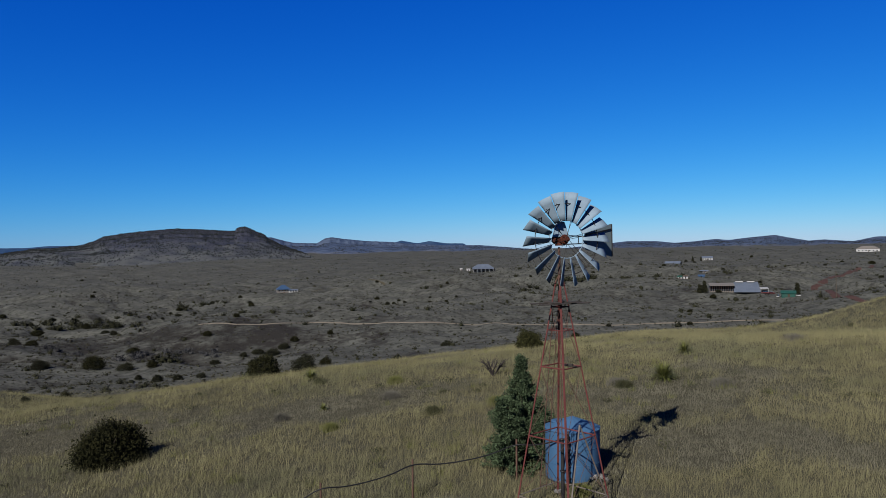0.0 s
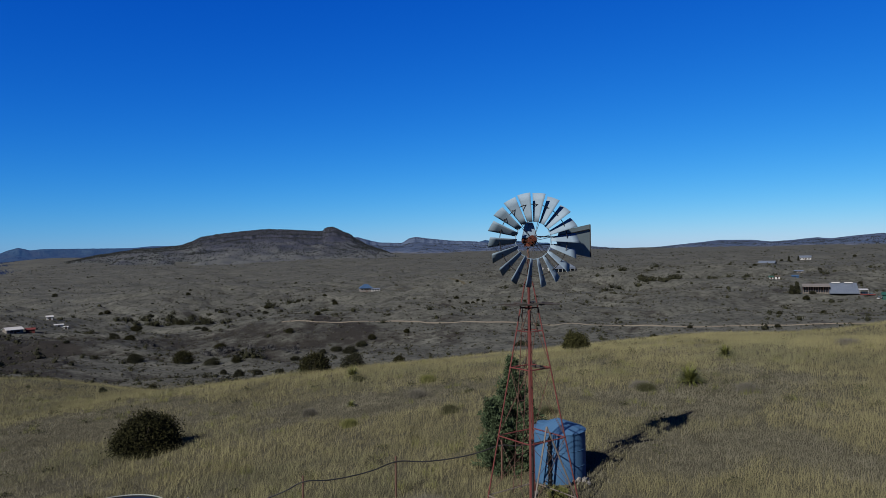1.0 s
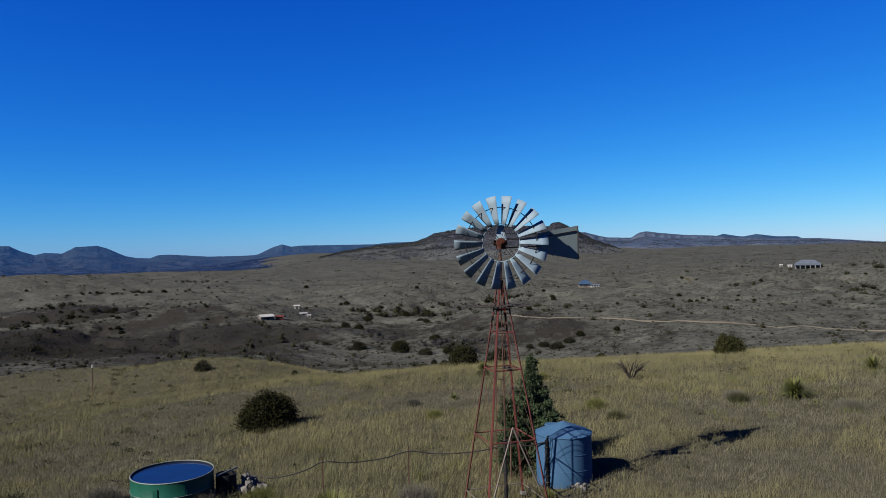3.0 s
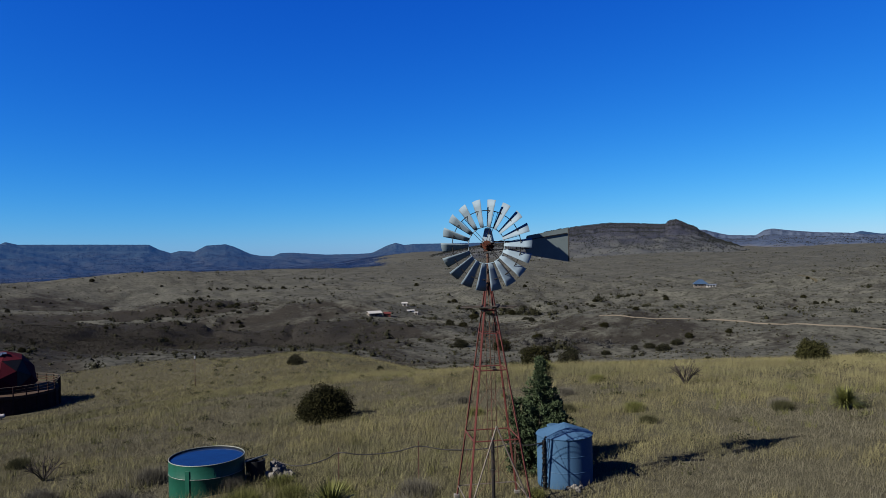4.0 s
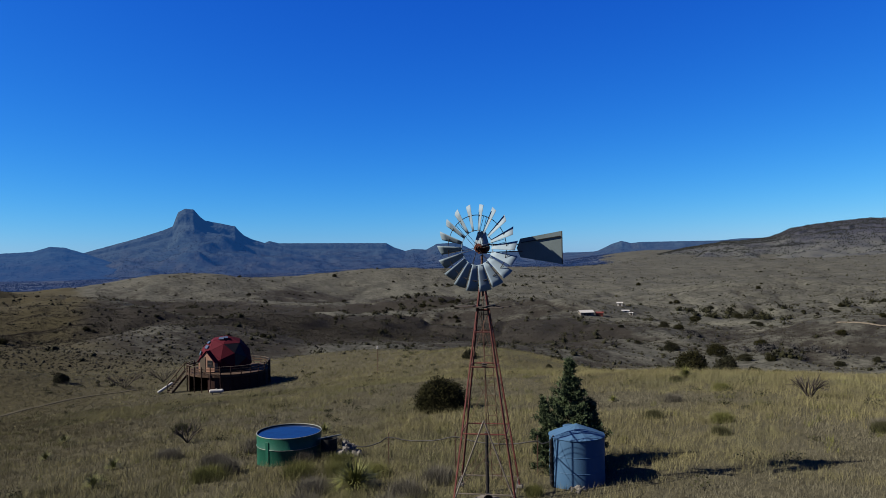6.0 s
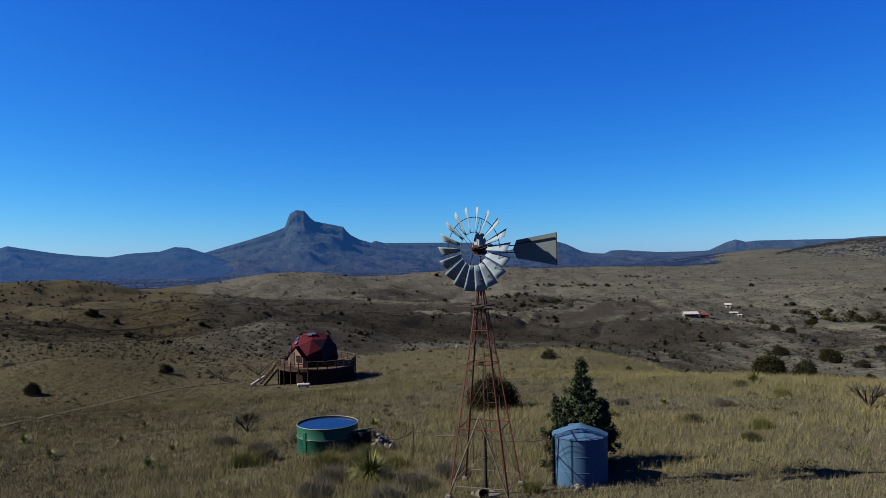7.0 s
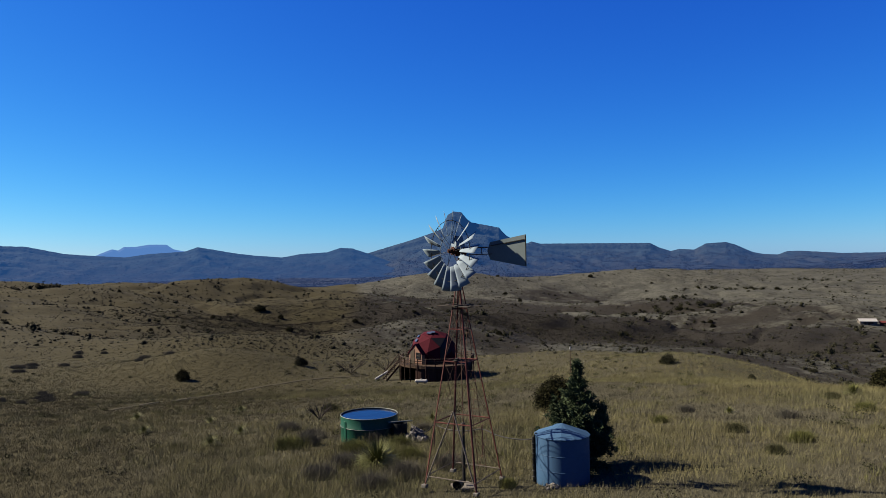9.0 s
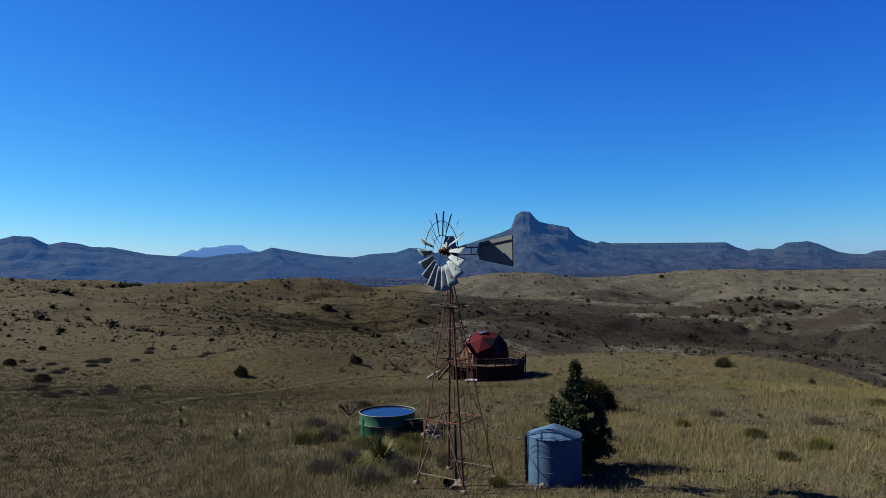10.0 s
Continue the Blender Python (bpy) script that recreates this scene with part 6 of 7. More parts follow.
# the round bushes nearest the windmill
shrub("round_bush", "large rounded dark green bush in dry grass", 3.3, 2.25, 31, M_OLIVE, 1100, 20, 0.085, at=(-18.5, 10.25))
shrub("yellow_green_bush", "yellow-green leafy bush on the crest of the hill", 2.4, 1.45, 37, M_LIME, 500, 16, 0.10, at=(-0.1, 36.9))
kinds = [shrub("juniper_bush", "rounded dark juniper bush on the open slope", 3.0, 2.4, 40 + i, (M_SCRUB, M_OLIVE, M_SCRUB)[i % 3], 260, 13, 0.155, "valley bushes", at=(-57 + 3 * i, 39)) for i in range(5)]
NEAR_BUSHES = [
    (-17.4, 35, 2.2), (-20.6, 35.1, 2.7), (-66.8, -39.6, 2.1), (-55.1, 37.7, 2.1), (-74, -18.2, 2), (-85.7, -3.5, 3.0),
    (-91, -54.1, 2.2), (-96.1, -54.5, 1.2), (-15.5, 123.7, 4.2), (-76.9, 95.6, 2.8), (-45.3, 41.9, 1.3), (-118.6, -61, 1.7), (-82.3, 94.8, 3.7),
    (-138.1, -54.9, 1.6), (-194.3, -62.2, 1.7), (-79.8, 132.4, 4.6), (-173.6, -82.4, 1.7), (-70.7, 134.6, 3.2), (-75.6, 133.6, 4.1), (-46.9, 150.9, 4.7),
    (-97.6, 156.9, 3.2), (52.3, 208.2, 2.2), (27.6, 207.3, 2.9), (-107.8, 169.1, 6.5), (-101.5, 171.4, 4.8), (-130.3, 165.2, 6.8), (-117.9, 170, 8.1),
    (-87.5, 180.7, 4.2), (-144.3, 165.8, 3.4), (-217.5, -47.2, 2.3), (-82.1, 189, 3.5), (-119.8, 194.9, 5),
]
MID_BUSHES = [
    (-79.4, 193.4, 5.1), (-73.3, 199.3, 5.5), (61.2, 246, 3.5), (-233.4, -39.8, 2.8), (-71.9, 206.2, 3.3), (83.9, 257.9, 2.3), (-274.1, -20.3, 3.3),
    (80.6, 266.2, 3.2), (-173.1, 213, 5.5), (-102.4, 209.8, 3.6), (-240.6, -96.5, 2.2), (-236.7, -0.2, 2.5), (-241.8, -97, 1.8), (-75.2, 237.2, 2.1),
    (-248, 23.1, 2.1), (-301.7, -3.8, 2.3), (-313.7, 13.8, 2.7), (-167.6, 25, 1.2), (-263.4, -87.3, 1.4), (-177.5, 53.7, 2.3), (-306, 26.6, 3.1),
    (-315.4, 4.5, 2.4), (-307.7, 24.4, 4.2), (-308.6, -12.2, 3.1), (-211.6, 110, 3.2), (-191.3, 56.9, 1.8), (-328.4, 18.7, 2.2), (81.2, 290.3, 4.5),
    (-174.7, 277.5, 4.4), (-103.2, 236.8, 3), (86.3, 300.6, 4.1), (-311.6, 52.3, 3.2), (-207.8, 67.9, 1.9),
]
FAR_BUSHES = [
    (-319.7, 46.7, 2.7), (-310.8, 68.7, 2.1), (-97.5, 278.9, 2.5), (-325.5, -31.1, 3.8), (-322.1, -38.7, 4.9), (-297.8, -81.3, 2.6), (-335.9, -8.9, 3.4),
    (-186.1, 290.4, 6.2), (-102.9, 284.4, 3), (-64.5, 305.2, 2.6), (-172.9, 314.1, 2.9), (-33.1, 317.2, 2.1), (-188, 306.2, 4.1), (-342.2, -33.3, 4),
    (-204.7, 305.8, 7.2), (-281.7, 188.9, 4), (-345.1, -18.8, 6.3), (-291.4, 190, 2.9), (-310.2, 134, 3.4), (-453.9, -16, 4.5), (-31.6, 358.4, 3),
    (-331.5, 131.1, 2.4), (-501.3, 18.8, 4), (-319.3, 173.5, 3.6), (-349.7, 108.3, 4.2), (-60.3, 365.3, 3.1), (-390.1, -93.2, 2.6), (-462.5, 119.7, 3.9),
    (-374.3, -137.1, 3.9), (-67, 370, 3.7), (-409.9, -138.3, 5.6), (127.3, 373.2, 2.6), (-81.3, 375.7, 2.6),
]
REMOTE_BUSHES = [
    (-448.8, -78.1, 3), (-78.9, 383.3, 4.9), (-213.9, 315.3, 6.2), (-221.4, 294, 6.6), (190.9, 413.4, 3.4), (32.9, 413.5, 2.4), (-218.7, 306, 5.6),
    (-457, 246.5, 4.3), (-360, 227.5, 4.2), (-357.1, 231.6, 4.9), (-399.9, 315.2, 4.1), (86.3, 424.6, 2.5), (-454.8, 253.7, 5.1), (-434.4, 261.5, 4.9),
    (108.9, 420.1, 2.9), (-315.2, 207.7, 3.8), (64.9, 433.3, 2.5), (196.8, 391.8, 4), (89.7, 430, 2.9), (125.3, 432.4, 3.3), (-185.6, 360.2, 5.3),
    (-194.4, 345.1, 3.9), (-188.7, 387.8, 3.5), (-171.8, 434.7, 4.6), (170.6, 451.5, 3.1), (-232, 320.5, 5.2), (-533.1, 173.7, 3.7), (-453.8, 266.2, 4.3),
    (-185.8, 451.1, 3.6), (-422, 276, 6.6), (-202.2, 443.2, 5.6), (-419.9, 282.3, 6.6), (-276.4, 401.3, 3.1),
]
RIDGE_BUSHES = [
    (-470.9, 270.5, 4.5), (-474.4, 349, 4.3), (-684.9, 265.7, 4.8), (-699.5, 288, 4.8), (-689.1, 371.1, 4.4), (-308.2, 478.7, 4.6), (278.6, 661.3, 5.2),
    (-606.9, 436.8, 4.9), (-671.6, 423.3, 5.1), (-557.3, 504, 4.3), (343.2, 713.2, 8.3), (290.2, 743.1, 5.1), (200.4, 811.6, 6), (339.5, 768.4, 6.1),
    (196.9, 836.5, 6.2), (308.7, 957.9, 5.6), (-585.5, 904.4, 6.9),
]
DRAW_BUSHES = [
    (-20.6, 181.5, 5.4), (15.7, 186.2, 3.9), (-70.5, 370.7, 4.4), (-46.6, 364.8, 2.7), (-114.2, 269.9, 3.4), (-74.4, 191.4, 7.1), (-61.8, 213, 3.8),
    (-225.7, 55.7, 2.7), (-170, 217.9, 4.7), (-172.9, 188.6, 3.5), (-117.3, 108.1, 2.9), (-326.9, -79.5, 2), (-220.4, -42.6, 2.3), (-289.1, -5, 3.9),
]
SLOPE_BUSHES = [
    (-22.9, 231.2, 1.2), (-11.5, 234, 2), (-233.9, 101.1, 2.6), (-240.4, 94.9, 1.7), (-252.1, 67.1, 1.8), (-245.4, 217, 2.2), (-252.2, 211.8, 2.8),
    (-289.2, 192.5, 4.1), (-270.6, 227.6, 2.9), (-192.5, 307.1, 4.2), (-201.5, 307, 4.3), (-308.2, 205.9, 4.3), (-105.1, 357.1, 3.1), (-47, 370, 2.5),
    (-64.7, 372.8, 2.5), (-184.7, 340.9, 2.6), (-222.2, 325.2, 3.9), (-2.2, 396.3, 2), (-240.2, 315.6, 5.3), (24.1, 399.3, 4.6), (41.8, 402.3, 2.7),
    (-208.7, 346.7, 2.7), (8.6, 409.8, 2.7), (45, 410.2, 3.4), (-42, 419, 2.8), (-58.2, 417.8, 2.1), (-203.5, 387.6, 3.6), (-199.9, 390.9, 5.1),
    (-199.8, 406, 3), (-92.2, 452.5, 3), (-175.3, 441.1, 4.7), (-417.9, 261.3, 4.8), (-313.6, 386.8, 4.1),
]
OUTER_BUSHES = [
    (-419.4, 277.3, 5.7), (-314, 393.5, 4.9), (-436.7, 254.3, 3.3), (-298.8, 420.2, 3), (-458.8, 243.9, 3.4), (-435, 366.8, 3.2), (-503.1, 298.4, 4.8),
    (-532.2, 243.6, 6.7), (-516.1, 280.5, 5.7), (-319.2, 499.6, 3.8), (-596.4, 198.3, 7), (-653.8, 149.2, 3.2), (-507.8, 448.9, 3.3), (-535.3, 421, 3.3),
    (-671, 139.4, 3.3), (-663.9, 205.3, 7), (-484.1, 544.7, 5.9), (-687.4, 254.4, 3.5), (-632.2, 384.5, 4.8), (-629.2, 392.9, 4.8), (-586.1, 478.4, 4.3),
    (-610.8, 472, 6.2), (-584.2, 506.6, 5), (-626.5, 468.3, 5), (-618.2, 495, 3.8), (-669.9, 429.9, 5.1), (-667.6, 435.9, 5.1), (-646, 467.8, 6.4),
    (-661.4, 462.5, 5.2), (-729.5, 399.4, 5.4), (-798.3, 237.5, 6.7), (-788.2, 350.9, 6.9), (-593.2, 694, 4.4),
]
brng = np.random.default_rng(9)
for i, (x, y, w) in enumerate(NEAR_BUSHES + MID_BUSHES + FAR_BUSHES + REMOTE_BUSHES + RIDGE_BUSHES + DRAW_BUSHES + SLOPE_BUSHES + OUTER_BUSHES):
    w = min(max(w, 1.4), 7.5)
    m = pose(x, y, gz(x, y), 0, 0, brng.uniform(0, 360)) @ Matrix.Diagonal((w / 2.9, w / 2.9 * brng.uniform(0.85, 1.1), w / 2.8 * brng.uniform(0.68, 0.9), 1))
    if i < 5:
        kinds[i].matrix_basis = m
    else:
        copy_thing(kinds[i % 5], m)

# upright dark conifers by the lodge
for x, y, h in ((77.6, 297.4, 3.1), (80.2, 299.8, 4.6), (113.0, 285.2, 4.1), (207.6, 849.1, 6.3), (229.4, 897.4, 5.9)):
    rng = np.random.default_rng(int(x * 10))
    t = thing("conifer", "slim dark conifer near the houses", "tree", (x, y, gz(x, y)), 0, "conifers by the houses")
    part("trunk", tube(bmesh.new(), (0, 0, -0.2), (0, 0, h * 0.8), 0.15, 0.05, 6), M_BARK, t)
    f_ = rng.uniform(0.05, 1, 160)
    a_ = rng.uniform(0, 2 * np.pi, 160)
    r_ = h * 0.22 * (1 - f_) ** 0.7 * rng.uniform(0.5, 1.1, 160)
    v, f = leaves(np.stack([np.cos(a_) * r_, np.sin(a_) * r_, f_ * h], 1), 9, 0.5, 0.5, rng, 1, 0.6)
    sheet("crown", v, f, M_SCRUB, t)


def yucca(at, size, seed, label="spiky yellow-green yucca clump in dry grass", leafs=260):
    rng = np.random.default_rng(seed)
    t = thing("yucca", label, "yucca", (at[0], at[1], gz(*at)), 0, "yucca clumps")
    part("stem", tube(bmesh.new(), (0, 0, -0.1), (0, 0, size * 0.2), size * 0.12, size * 0.08, 8), M_BARK, t)
    a = rng.uniform(0, 2 * np.pi, leafs)
    e = np.arcsin(rng.uniform(0.05, 0.98, leafs) ** 0.8)
    d = np.stack([np.cos(a) * np.cos(e), np.sin(a) * np.cos(e), np.sin(e)], 1)
    s = np.stack([-np.sin(a), np.cos(a), np.zeros(leafs)], 1) * size * 0.013
    o_ = np.array([0, 0, size * 0.12]) + d * size * 0.05
    ln = size * rng.uniform(0.65, 1.05, (leafs, 1))
    mid = o_ + d * ln * 0.55
    tip = o_ + d * ln - np.array([0, 0, 1]) * (size * rng.uniform(0.05, 0.35, (leafs, 1)) * np.cos(e)[:, None])
    v = np.stack([o_ - s, o_ + s, mid + s, o_ - s, mid + s, mid - s, mid - s, mid + s, tip], 1).reshape(-1, 3)
    v[:, 2] = np.maximum(v[:, 2], 0.0)
    sheet("leaf_rosette", v, np.arange(len(v)).reshape(-1, 3), M_YUCCA, t)


for i, (x, y, s) in enumerate([(-14.4, 26.6, 0.85), (5.7, 15.4, 0.95), (-4.1, -2.15, 1.05), (-17, 2.4, 0.55), (-25.6, -14.2, 0.55), (-21.5, -9.5, 0.45), (-10.8, 16.2, 0.4),
                               (-15.5, -7.5, 0.5), (-27.5, -8.2, 0.5), (-18.5, -12.5, 0.5), (8.5, 23.5, 0.8), (-22.5, 37, 0.8), (-12.5, -8.6, 0.55)]):
    yucca((x, y), s, 70 + i, leafs=520 if s > 0.9 else 260)


def bare_shrub(at, wide, high, seed, label="leafless grey shrub with forking twigs", forks=9):
    rng = np.random.default_rng(seed)
    t = thing("bare_shrub", label, "shrub", (at[0], at[1], gz(*at)), 0, "bare shrubs")
    bm = bmesh.new()
    for i in range(forks):
        a = 2 * math.pi * i / forks + rng.uniform(-0.3, 0.3)
        p = Vector((0, 0, 0))
        d = Vector((math.cos(a) * wide * 0.22, math.sin(a) * wide * 0.22, high * 0.42))
        q = p + d * rng.uniform(0.7, 1.1)
        tube(bm, p, q, 0.034, 0.024, 6)
        for k in range(3):
            e = q + Vector((math.cos(a + rng.uniform(-0.9, 0.9)) * wide * 0.25, math.sin(a + rng.uniform(-0.9, 0.9)) * wide * 0.25, high * rng.uniform(0.2, 0.55)))
            tube(bm, q, e, 0.022, 0.013, 5)
            for _ in range(2):
                tube(bm, q.lerp(e, rng.uniform(0.4, 0.9)), e + Vector(rng.normal(0, 0.14, 3)), 0.012, 0.007, 4)
    part("branchwork", bm, M_WOOD, t)


for i, (x, y, w, h) in enumerate([(-2.4, 20.3, 1.5, 1.15), (-20.1, -3.5, 1.4, 0.85), (-83, 3.5, 5.0, 2.2), (-87, 9, 4.5, 2.0)]):
    bare_shrub((x, y), w, h, 90 + i, forks=9 if w < 3 else 16)


def brush(at, wide, high, seed, mat, name="grey_brush", label="low grey-brown twiggy brush in the grass"):
    rng = np.random.default_rng(seed)
    t = thing(name, label, "shrub", (at[0], at[1], gz(*at)), 0, "low brush")
    bm = bmesh.new()
    for i in range(7):
        a = 2 * math.pi * i / 7
        tube(bm, (0, 0, -0.03), (math.cos(a) * wide * 0.3, math.sin(a) * wide * 0.3, high * 0.6), 0.012, 0.005, 4)
    part("stems", bm, M_BARK, t)
    k = int(120 + 150 * wide)
    p = np.column_stack([rng.normal(0, wide * 0.16, (k, 2)), np.zeros(k)])
    v, f = tufts(p, 10, high * 0.8, wide * 0.2, 0.012, rng, 0.5)
    sheet("foliage", v, f, mat, t)


# clumps: x, y, width, height, 0 grey, 1 green, 2 olive
PUMP_BRUSH = [(-2.2, -1.4, 1.3, 0.6, 0), (-2.9, 0.2, 1.2, 0.6, 0), (-4.9, -3.2, 1.2, 0.6, 0), (-1.2, -2.6, 1.2, 0.55, 0), (-3.4, -4.2, 1.3, 0.55, 0), (-6.5, -1.6, 1.1, 0.6, 1),
               (-7.6, -2.6, 1.3, 0.65, 1), (-5.4, -0.8, 1.1, 0.5, 1), (-8.2, -0.7, 1.0, 0.55, 1), (-14.5, -1.8, 1.4, 0.7, 0), (-13.2, 1.2, 0.9, 0.45, 0), (-12.9, -4.1, 1.3, 0.6, 0),
               (-10.0, -5.2, 1.5, 0.6, 1), (-16.2, -5.2, 1.2, 0.5, 0), (-2.0, 13.3, 0.9, 0.5, 1)]
SLOPE_BRUSH = [(7.7, 13.3, 0.9, 0.45, 0), (3.5, 14.9, 0.9, 0.45, 0), (15.5, 26, 1.2, 0.55, 0), (21, 21, 2.2, 0.7, 0), (22.5, 20, 1.6, 0.6, 0), (-12.5, 14.9, 0.8, 0.45, 0),
               (-9.2, 11.6, 0.7, 0.4, 1), (-7.5, 17, 0.9, 0.5, 0), (-8, 21.5, 1.0, 0.5, 1), (0.6, 1.2, 0.5, 0.35, 1), (-0.4, 11, 0.7, 0.4, 2), (3.7, 14.4, 0.85, 0.42, 2), (-4.8, 12.5, 0.8, 0.45, 2), (-25.1, -2.6, 1.1, 0.6, 2), (-13.2, 24.2, 0.9, 0.45, 2)]
DOME_BRUSH = [(-46.4, -29.5, 3.1, 0.47, 0), (-51.5, -28.6, 3.8, 0.48, 0), (-60.2, -28.7, 3.8, 0.51, 0), (-94.9, -45.9, 6.1, 0.62, 0), (-101.6, -42.6, 4.8, 0.64, 0), (-55.6, -36.9, 4.2, 0.51, 0),
              (-123.4, -41.8, 4.8, 0.7, 0), (-83.0, -45.2, 4.2, 0.59, 0), (-9.9, -1.6, 0.8, 0.7, 0), (-10.5, -4.3, 0.9, 0.7, 0), (-92.7, -25.2, 4.3, 0.6, 0)]
# the wide patches are several loose plants
LOOSE_BRUSH = []
for i, (x, y, w, h, g) in enumerate(DOME_BRUSH):
    LOOSE_BRUSH += [(x, y, w, h, g)] if w < 2 else [(x + w * 0.7 * math.cos(k * 2.1 + i), y + w * 0.6 * math.sin(k * 2.1 + i), w * (0.22 + 0.07 * k), h * (0.7 + 0.12 * k), g) for k in range(4)]
for i, (x, y, w, h, g) in enumerate(PUMP_BRUSH + SLOPE_BRUSH + LOOSE_BRUSH):
    brush((x, y), w, h, 120 + i, (M_BRUSH, M_GRASS_GREEN, M_LOW_BUSH)[g], ("grey_brush", "green_clump", "olive_brush")[g],
          ("low grey-brown twiggy brush in the grass", "green-tinged grass clump among dry grass", "low dark olive brush standing in the grass")[g])

# ---- scatter: low scrub over the hills, and bunch grass near the windmill ----
srng = np.random.default_rng(17)


def spread(count, near, far, az0, az1, power=1.0):
    """Random places in a sector round the walk, thinning outwards."""
    a = np.radians(srng.uniform(az0, az1, count))
    r = (near ** power + srng.uniform(0, 1, count) * (far ** power - near ** power)) ** (1 / power)
    return HUB[0] + r * np.cos(a), HUB[1] + r * np.sin(a), r


def clear(x, y):
    """Away from the houses, tanks, roads' middle and the tower."""
    ok = np.hypot(x - DX, y - DY) > 6.5
    for cx, cy, cr in [(0, 0, 0.4), (TX, TY, 0.95), (GX, GY, 1.35), (-9.8, -0.1, 0.6), (gx, gy, 1.3), (gx + 3, gy - 0.9, 2.2)] + [(hx, hy, 14 * hk if name == "lodge" else 6 * hk) for name, (hx, hy, hk) in PLACE.items()]:
        ok &= np.hypot(x - cx, y - cy) > cr
    for (ax, ay), (bx, by) in zip(TRAIL, TRAIL[1:]):
        f = np.clip(((x - ax) * (bx - ax) + (y - ay) * (by - ay)) / ((bx - ax) ** 2 + (by - ay) ** 2), 0, 1)
        ok &= np.hypot(x - ax - f * (bx - ax), y - ay - f * (by - ay)) > 0.4
    return ok


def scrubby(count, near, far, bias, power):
    """Scrub places: thicker in the draws, and on north-facing slopes to deepen their shade."""
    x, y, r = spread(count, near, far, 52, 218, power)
    # positive where the slope falls away from the sun
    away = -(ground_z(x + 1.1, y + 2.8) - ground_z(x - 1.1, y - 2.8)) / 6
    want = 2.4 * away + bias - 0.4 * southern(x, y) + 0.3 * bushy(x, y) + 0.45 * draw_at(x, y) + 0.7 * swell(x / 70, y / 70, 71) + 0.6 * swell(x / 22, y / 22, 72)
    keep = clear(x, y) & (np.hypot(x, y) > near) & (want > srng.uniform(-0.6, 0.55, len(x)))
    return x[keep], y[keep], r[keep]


def bushes(name, label, x, y, size, mat, slips=0, flat=0.62):
    """Shrubs as lumpy domes, the nearer ones hidden in leaf slips."""
    at = np.column_stack([x, y, ground_z(x, y)])
    core = 0.72 if slips else 1.0
    v, f = mounds(at, size * core, size * core * flat * srng.uniform(0.75, 1.2, len(x)), srng, 6 if slips else 4)
    if slips:
        v2, f2 = leaves(at + np.stack([0 * size, 0 * size, size * flat * 0.42], 1), slips, size * 0.62, size * 0.19, srng, 0.5, 0.7)
        v, f = np.concatenate([v, v2]), np.concatenate([f, f2 + len(v)])
    tagged(sheet(name, v, f, mat, smooth=True), label, "shrubs", kind="stuff")


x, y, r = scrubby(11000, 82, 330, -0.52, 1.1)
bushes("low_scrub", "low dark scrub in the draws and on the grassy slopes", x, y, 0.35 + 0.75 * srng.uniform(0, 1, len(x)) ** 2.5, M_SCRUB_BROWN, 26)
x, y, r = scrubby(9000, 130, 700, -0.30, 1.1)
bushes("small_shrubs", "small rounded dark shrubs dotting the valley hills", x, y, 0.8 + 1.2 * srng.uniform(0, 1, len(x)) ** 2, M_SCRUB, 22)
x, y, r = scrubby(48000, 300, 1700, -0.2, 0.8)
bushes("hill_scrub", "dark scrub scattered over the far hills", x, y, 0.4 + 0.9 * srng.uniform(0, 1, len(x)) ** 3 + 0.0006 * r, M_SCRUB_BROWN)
x, y, r = spread(42000, 130, 620, 52, 218, 1.0)
keep = clear(x, y) & (swell(x / 40, y / 40, 86) + 0.6 * swell(x / 9, y / 9, 87) > srng.uniform(-0.7, 0.6, len(x))) & (ramp01(r, 120, 190) > srng.uniform(0, 1, len(x)))
x, y, r = x[keep], y[keep], r[keep]
bushes("grass_scrub", "ankle-high brown scrub all through the hill grass", x, y, 0.3 + 0.5 * srng.uniform(0, 1, len(x)) ** 2 + 0.0007 * r, M_SCRUB_BROWN, 0, 0.5)
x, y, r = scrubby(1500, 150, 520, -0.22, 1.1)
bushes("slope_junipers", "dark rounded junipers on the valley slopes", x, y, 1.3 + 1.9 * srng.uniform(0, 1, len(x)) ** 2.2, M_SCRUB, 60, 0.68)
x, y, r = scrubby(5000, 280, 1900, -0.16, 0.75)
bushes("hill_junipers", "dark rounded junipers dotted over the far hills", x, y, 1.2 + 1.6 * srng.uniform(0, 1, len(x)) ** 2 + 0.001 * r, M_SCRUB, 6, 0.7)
# junipers gathered along the draws: x, y, radius, number
WOODS = [
    (-432, 265, 12, 16), (-428, 278, 6, 8), (-484, 287, 9, 8), (-658, 437, 16, 10), (-636, 455, 11, 6), (-668, 568, 21, 10),
    (-334, 175, 8, 6), (-610, 481, 13, 6), (-226, 320, 8, 10), (-208, 309, 8, 10), (-190, 305, 5, 8), (-211, 331, 5, 5),
    (-201, 392, 4, 3), (-203, 443, 7, 6), (-100, 176, 3, 3), (18, 390, 8, 10), (28, 392, 6, 8), (42, 391, 6, 6),
    (18, 426, 7, 6), (62, 406, 7, 6), (-498, 108, 10, 8), (-519, 130, 9, 7), (-410, -146, 11, 10), (-317, -139, 4, 4),
]
wx, wy = [], []
for a, b, c, n in WOODS:
    # drawn out along the contour, thin across it
    along, across, d = srng.normal(0, c * 1.3, n), srng.normal(0, c * 0.45, n), math.hypot(a, b)
    wx += list(a - b / d * along + a / d * across)
    wy += list(b + a / d * along + b / d * across)
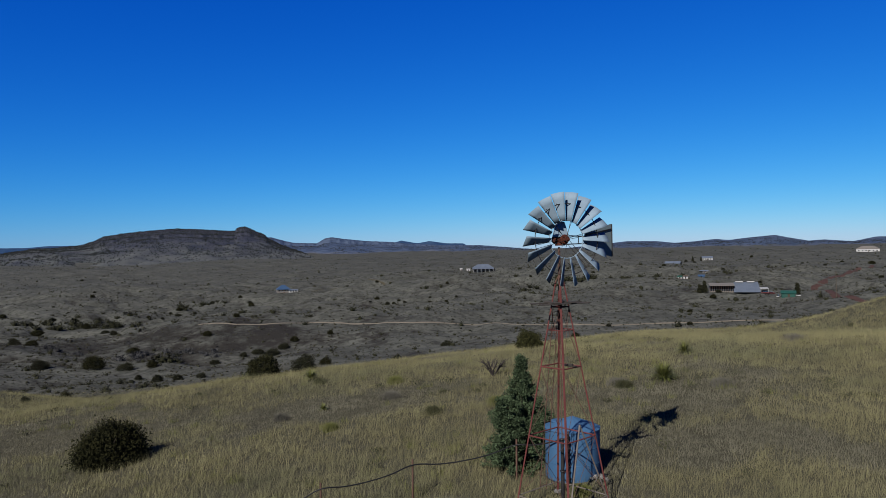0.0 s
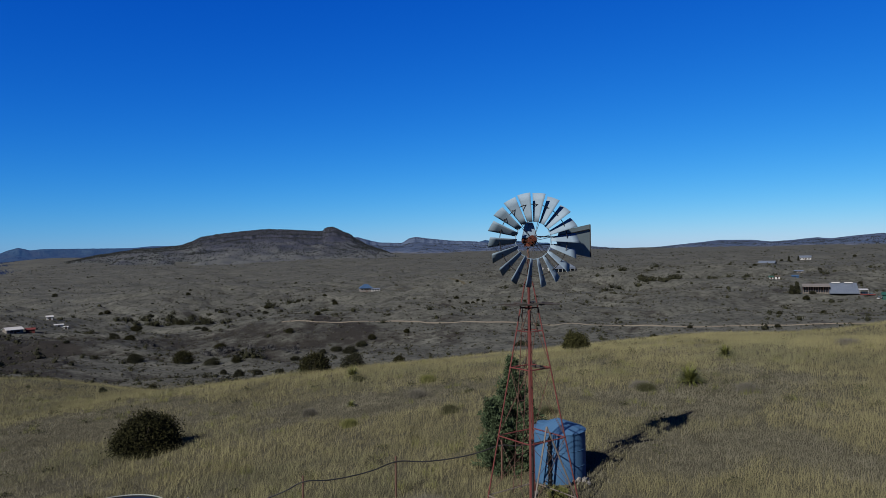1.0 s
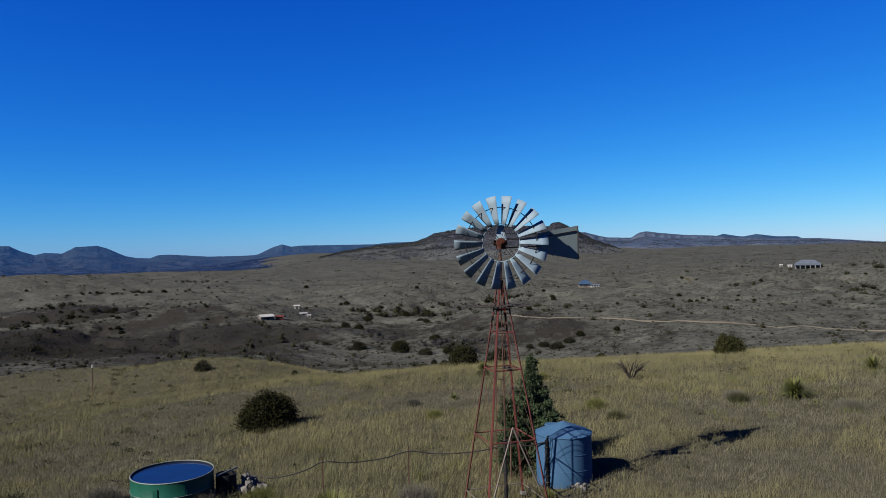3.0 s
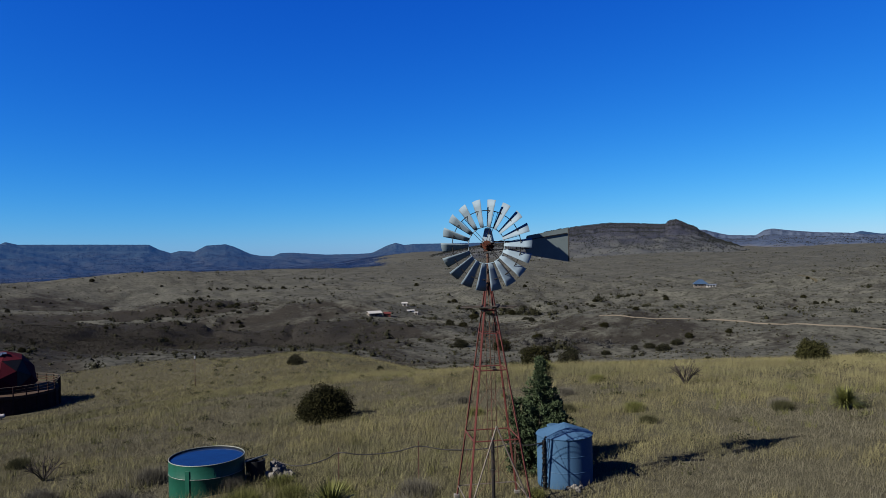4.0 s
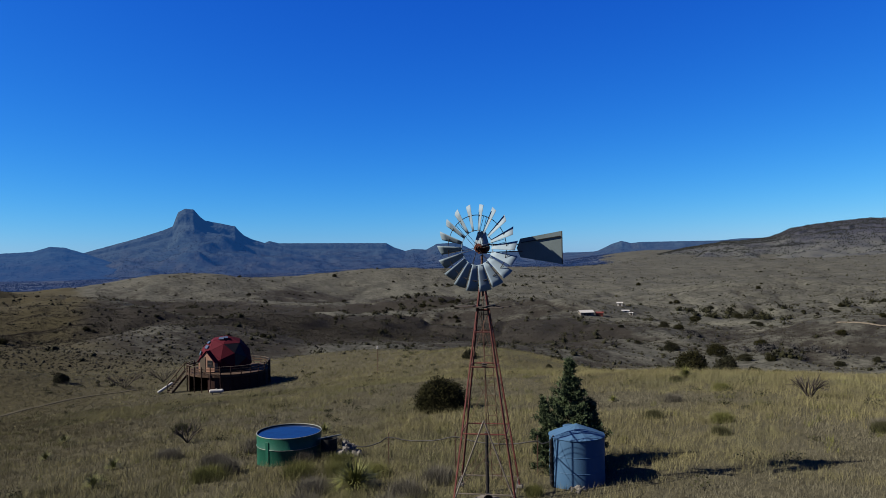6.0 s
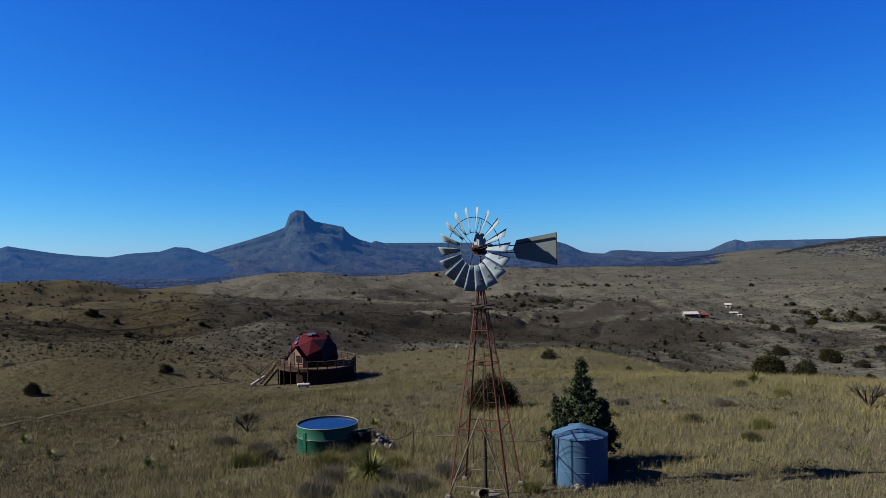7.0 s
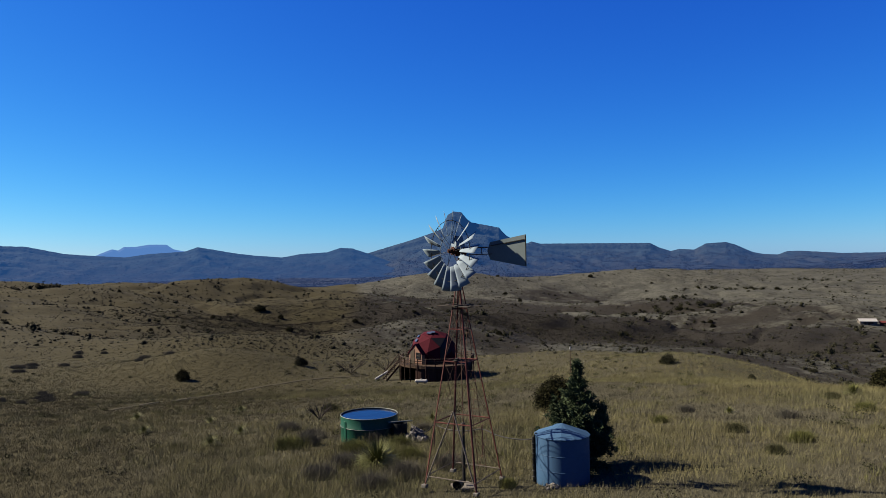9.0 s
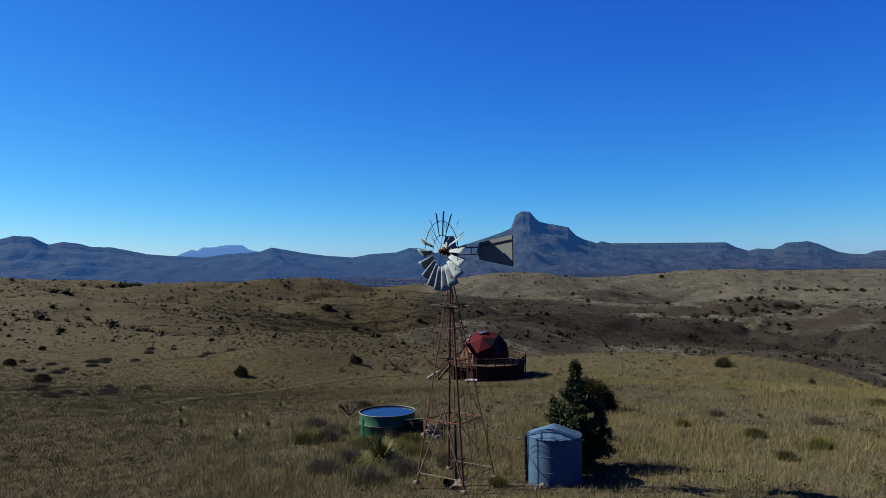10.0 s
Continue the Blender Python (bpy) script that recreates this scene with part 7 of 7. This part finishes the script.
wx, wy = np.array(wx), np.array(wy)
bushes("draw_junipers", "dark junipers standing close along the draws", wx, wy, 2.6 + 2.2 * srng.uniform(0, 1, len(wx)), M_SCRUB, 60, 0.6)
# grey leafless shrubs crowding the draw below the crest
gx_, gy_ = np.concatenate([srng.normal(0, 1, (2, 26)) * [[9], [4]] + [[-106], [190]], srng.normal(0, 1, (2, 14)) * [[8], [5]] + [[-152], [213]]], 1)
bushes("grey_thicket", "grey leafless shrubs crowding the draw", gx_, gy_, 1.3 + 1.6 * srng.uniform(0, 1, len(gx_)) ** 1.5, M_GREY_TWIG, 90, 0.7)
# grey twiggy brush filling the draws
DRAWS = [
    (-176.7, 220.5, 14.3), (-121.9, 213.4, 11.6), (-103.4, 195.6, 11.2), (-150.9, 246.7, 13.1), (-83, 130.1, 7.9), (-69.1, 142, 7.9), (-125.8, 167.8, 10.4), (-54.6, 136, 7.3),
]
bx, by = (np.concatenate(q) for q in zip(*[(a + srng.normal(0, c, 420), b + srng.normal(0, c, 420)) for a, b, c in BRUSH + FLANK_BRUSH + DRAWS]))
ok = clear(bx, by) & (np.hypot(bx, by) > 215) & (np.hypot(bx, by) < 420)
bx, by = bx[ok], by[ok]
v, f = tufts(np.column_stack([bx, by, ground_z(bx, by)]), 8, 0.5, 1.5, 0.11, srng, 0.8)
tagged(sheet("draw_brush", v, f, M_BRUSH_DARK), "dark grey-brown twiggy brush filling the draws", "brush", kind="stuff")

nx, ny = (np.concatenate(q) for q in zip(*[(a + srng.normal(0, c * 1.5, 210), b + srng.normal(0, c * 1.5, 210)) for a, b, c in FLANK_BRUSH + THIN_BRUSH if math.hypot(a, b) < 300]))
ok = clear(nx, ny) & (np.hypot(nx, ny) > 105)
bushes("flank_scrub", "dense low grey-brown scrub on the near flanks", nx[ok], ny[ok], 0.25 + 0.4 * srng.uniform(0, 1, ok.sum()) ** 2, M_SCRUB_BROWN, 9, 0.55)
# bunch grass tussocks of the valley hills
x, y, r = spread(110000, 70, 520, 52, 218, 0.9)
keep = clear(x, y) & (ramp01(r, 70, 150) > srng.uniform(0, 1, len(x))) & (swell(x / 25, y / 25, 75) + 0.5 * swell(x / 7, y / 7, 74) > srng.uniform(-0.7, 0.5, len(x)))
x, y, r = x[keep], y[keep], r[keep]
v, f = tufts(np.column_stack([x, y, ground_z(x, y)]), 5, 0.22, 0.5, 0.05 + 0.0003 * r, srng, 0.7)
tagged(sheet("hill_grass", v, f, M_HILLGRASS), "grey-tan bunch grass on the valley hills", "grass", kind="stuff")


def growth(x, y):
    """Which growth holds a place: above 0 low grey weed, below it standing grass."""
    return swell(x / 11, y / 11, 84) + 0.55 * swell(x / 3.5, y / 3.5, 85) - 0.13 - 0.24 * ramp01(x * 0.2 + y, 14, 26) + 0.30 * southern(x, y)


def lean_tufts(x, y, count, tall, wide_at, width, droop):
    """Tufts that all lean a little with the wind."""
    v, f = tufts(np.column_stack([x, y, ground_z(x, y)]), count, tall, wide_at, width, srng, droop)
    tip = v[2::3]
    tip[:, 0] += 0.09 * np.repeat(np.broadcast_to(tall, len(x)), count)
    tip[:, 1] += 0.05 * np.repeat(np.broadcast_to(tall, len(x)), count)
    return v, f


x, y, r = spread(360000, 9, 125, 50, 222, 0.95)
# and thinner on the rest of the hilltop
x2, y2, r2 = spread(14000, 0.3, 30, 0, 360, 2.0)
out = (r2 < 9) | (np.degrees(np.arctan2(y2 - HUB[1], x2 - HUB[0])) % 360 > 222) | (np.degrees(np.arctan2(y2 - HUB[1], x2 - HUB[0])) % 360 < 50)
x, y, r = np.concatenate([x, x2[out]]), np.concatenate([y, y2[out]]), np.concatenate([r, r2[out] + 9])
kind_at = growth(x, y) + srng.normal(0, 0.08, len(x))
keep = clear(x, y) & (1 - ramp01(r, 55, 125) > srng.uniform(0, 1, len(x)))
x, y, r, kind_at = x[keep], y[keep], r[keep], kind_at[keep]
g = (kind_at < 0) & (swell(x / 1.6, y / 1.6, 78) > srng.uniform(-1.2, 0.55, len(x)))
tall = (0.19 + 0.24 * np.clip(0.25 - kind_at[g], 0, 1)) * srng.uniform(0.65, 1.3, g.sum())
v, f = lean_tufts(x[g], y[g], 7, tall, 0.30, 0.005 + 0.0002 * r[g], 0.62)
tagged(sheet("bunch_grass", v, f, M_GRASS), "thick dry straw-coloured bunch grass round the windmill", "grass", kind="stuff")
weed = (kind_at >= 0) & (srng.uniform(0, 1, len(x)) < 0.85)
brown = southern(x, y) > srng.uniform(0.1, 0.9, len(x))
for g, mat, name, label in ((weed & ~brown, M_WEED, "low_weed", "low grey dead weed between the stands of grass"), (weed & brown, M_WEED_BROWN, "brown_weed", "low grey-brown dead weed on the shoulder of the hill")):
    v, f = lean_tufts(x[g], y[g], 8, 0.12 * srng.uniform(0.5, 1.6, g.sum()), 0.34, 0.007 + 0.00028 * r[g], 0.8)
    tagged(sheet(name, v, f, mat), label, "weeds", kind="stuff")
x, y, r = spread(95000, 58, 185, 95, 222, 1.3)
keep = clear(x, y) & (ramp01(r, 58, 84) * (1 - ramp01(r, 125, 182)) > srng.uniform(0, 1, len(x))) & (swell(x / 12, y / 12, 76) > srng.uniform(-1.1, 0.5, len(x)))
x, y, r = x[keep], y[keep], r[keep]
v, f = lean_tufts(x, y, 6, 0.22, 0.45, 0.026, 0.7)
tagged(sheet("crest_grass", v, f, M_GRASS), "dry olive-yellow grass out to the crest of the hill", "grass", kind="stuff")
x, y, r = spread(2600, 13, 75, 50, 222, 1.2)
keep = clear(x, y) & (swell(x / 8, y / 8, 81) > srng.uniform(-0.25, 0.6, len(x)))
x, y, r = x[keep], y[keep], r[keep]
v, f = lean_tufts(x, y, 30, 0.30, 0.34, 0.009 + 0.00025 * r, 0.45)
tagged(sheet("green_grass", v, f, M_GRASS_GREEN), "scattered green-tinged grass tussocks", "grass", kind="stuff")
# low dark shrubs and dead stalks among the grass
x, y, r = spread(2000, 13, 110, 50, 222, 1.3)
keep = clear(x, y) & (swell(x / 9, y / 9, 83) > srng.uniform(-0.2, 0.6, len(x)))
x, y, r = x[keep], y[keep], r[keep]
size = 0.35 + 0.65 * srng.uniform(0, 1, len(x)) ** 2
v, f = leaves(np.column_stack([x, y, ground_z(x, y) + size * 0.22]), 70, size * 0.62, 0.05 + 0.0007 * r, srng, 0.42, 0.6)
tagged(sheet("low_bushes", v, f, M_LOW_BUSH), "low olive-grey bushes among the dry grass", "shrubs", kind="stuff")
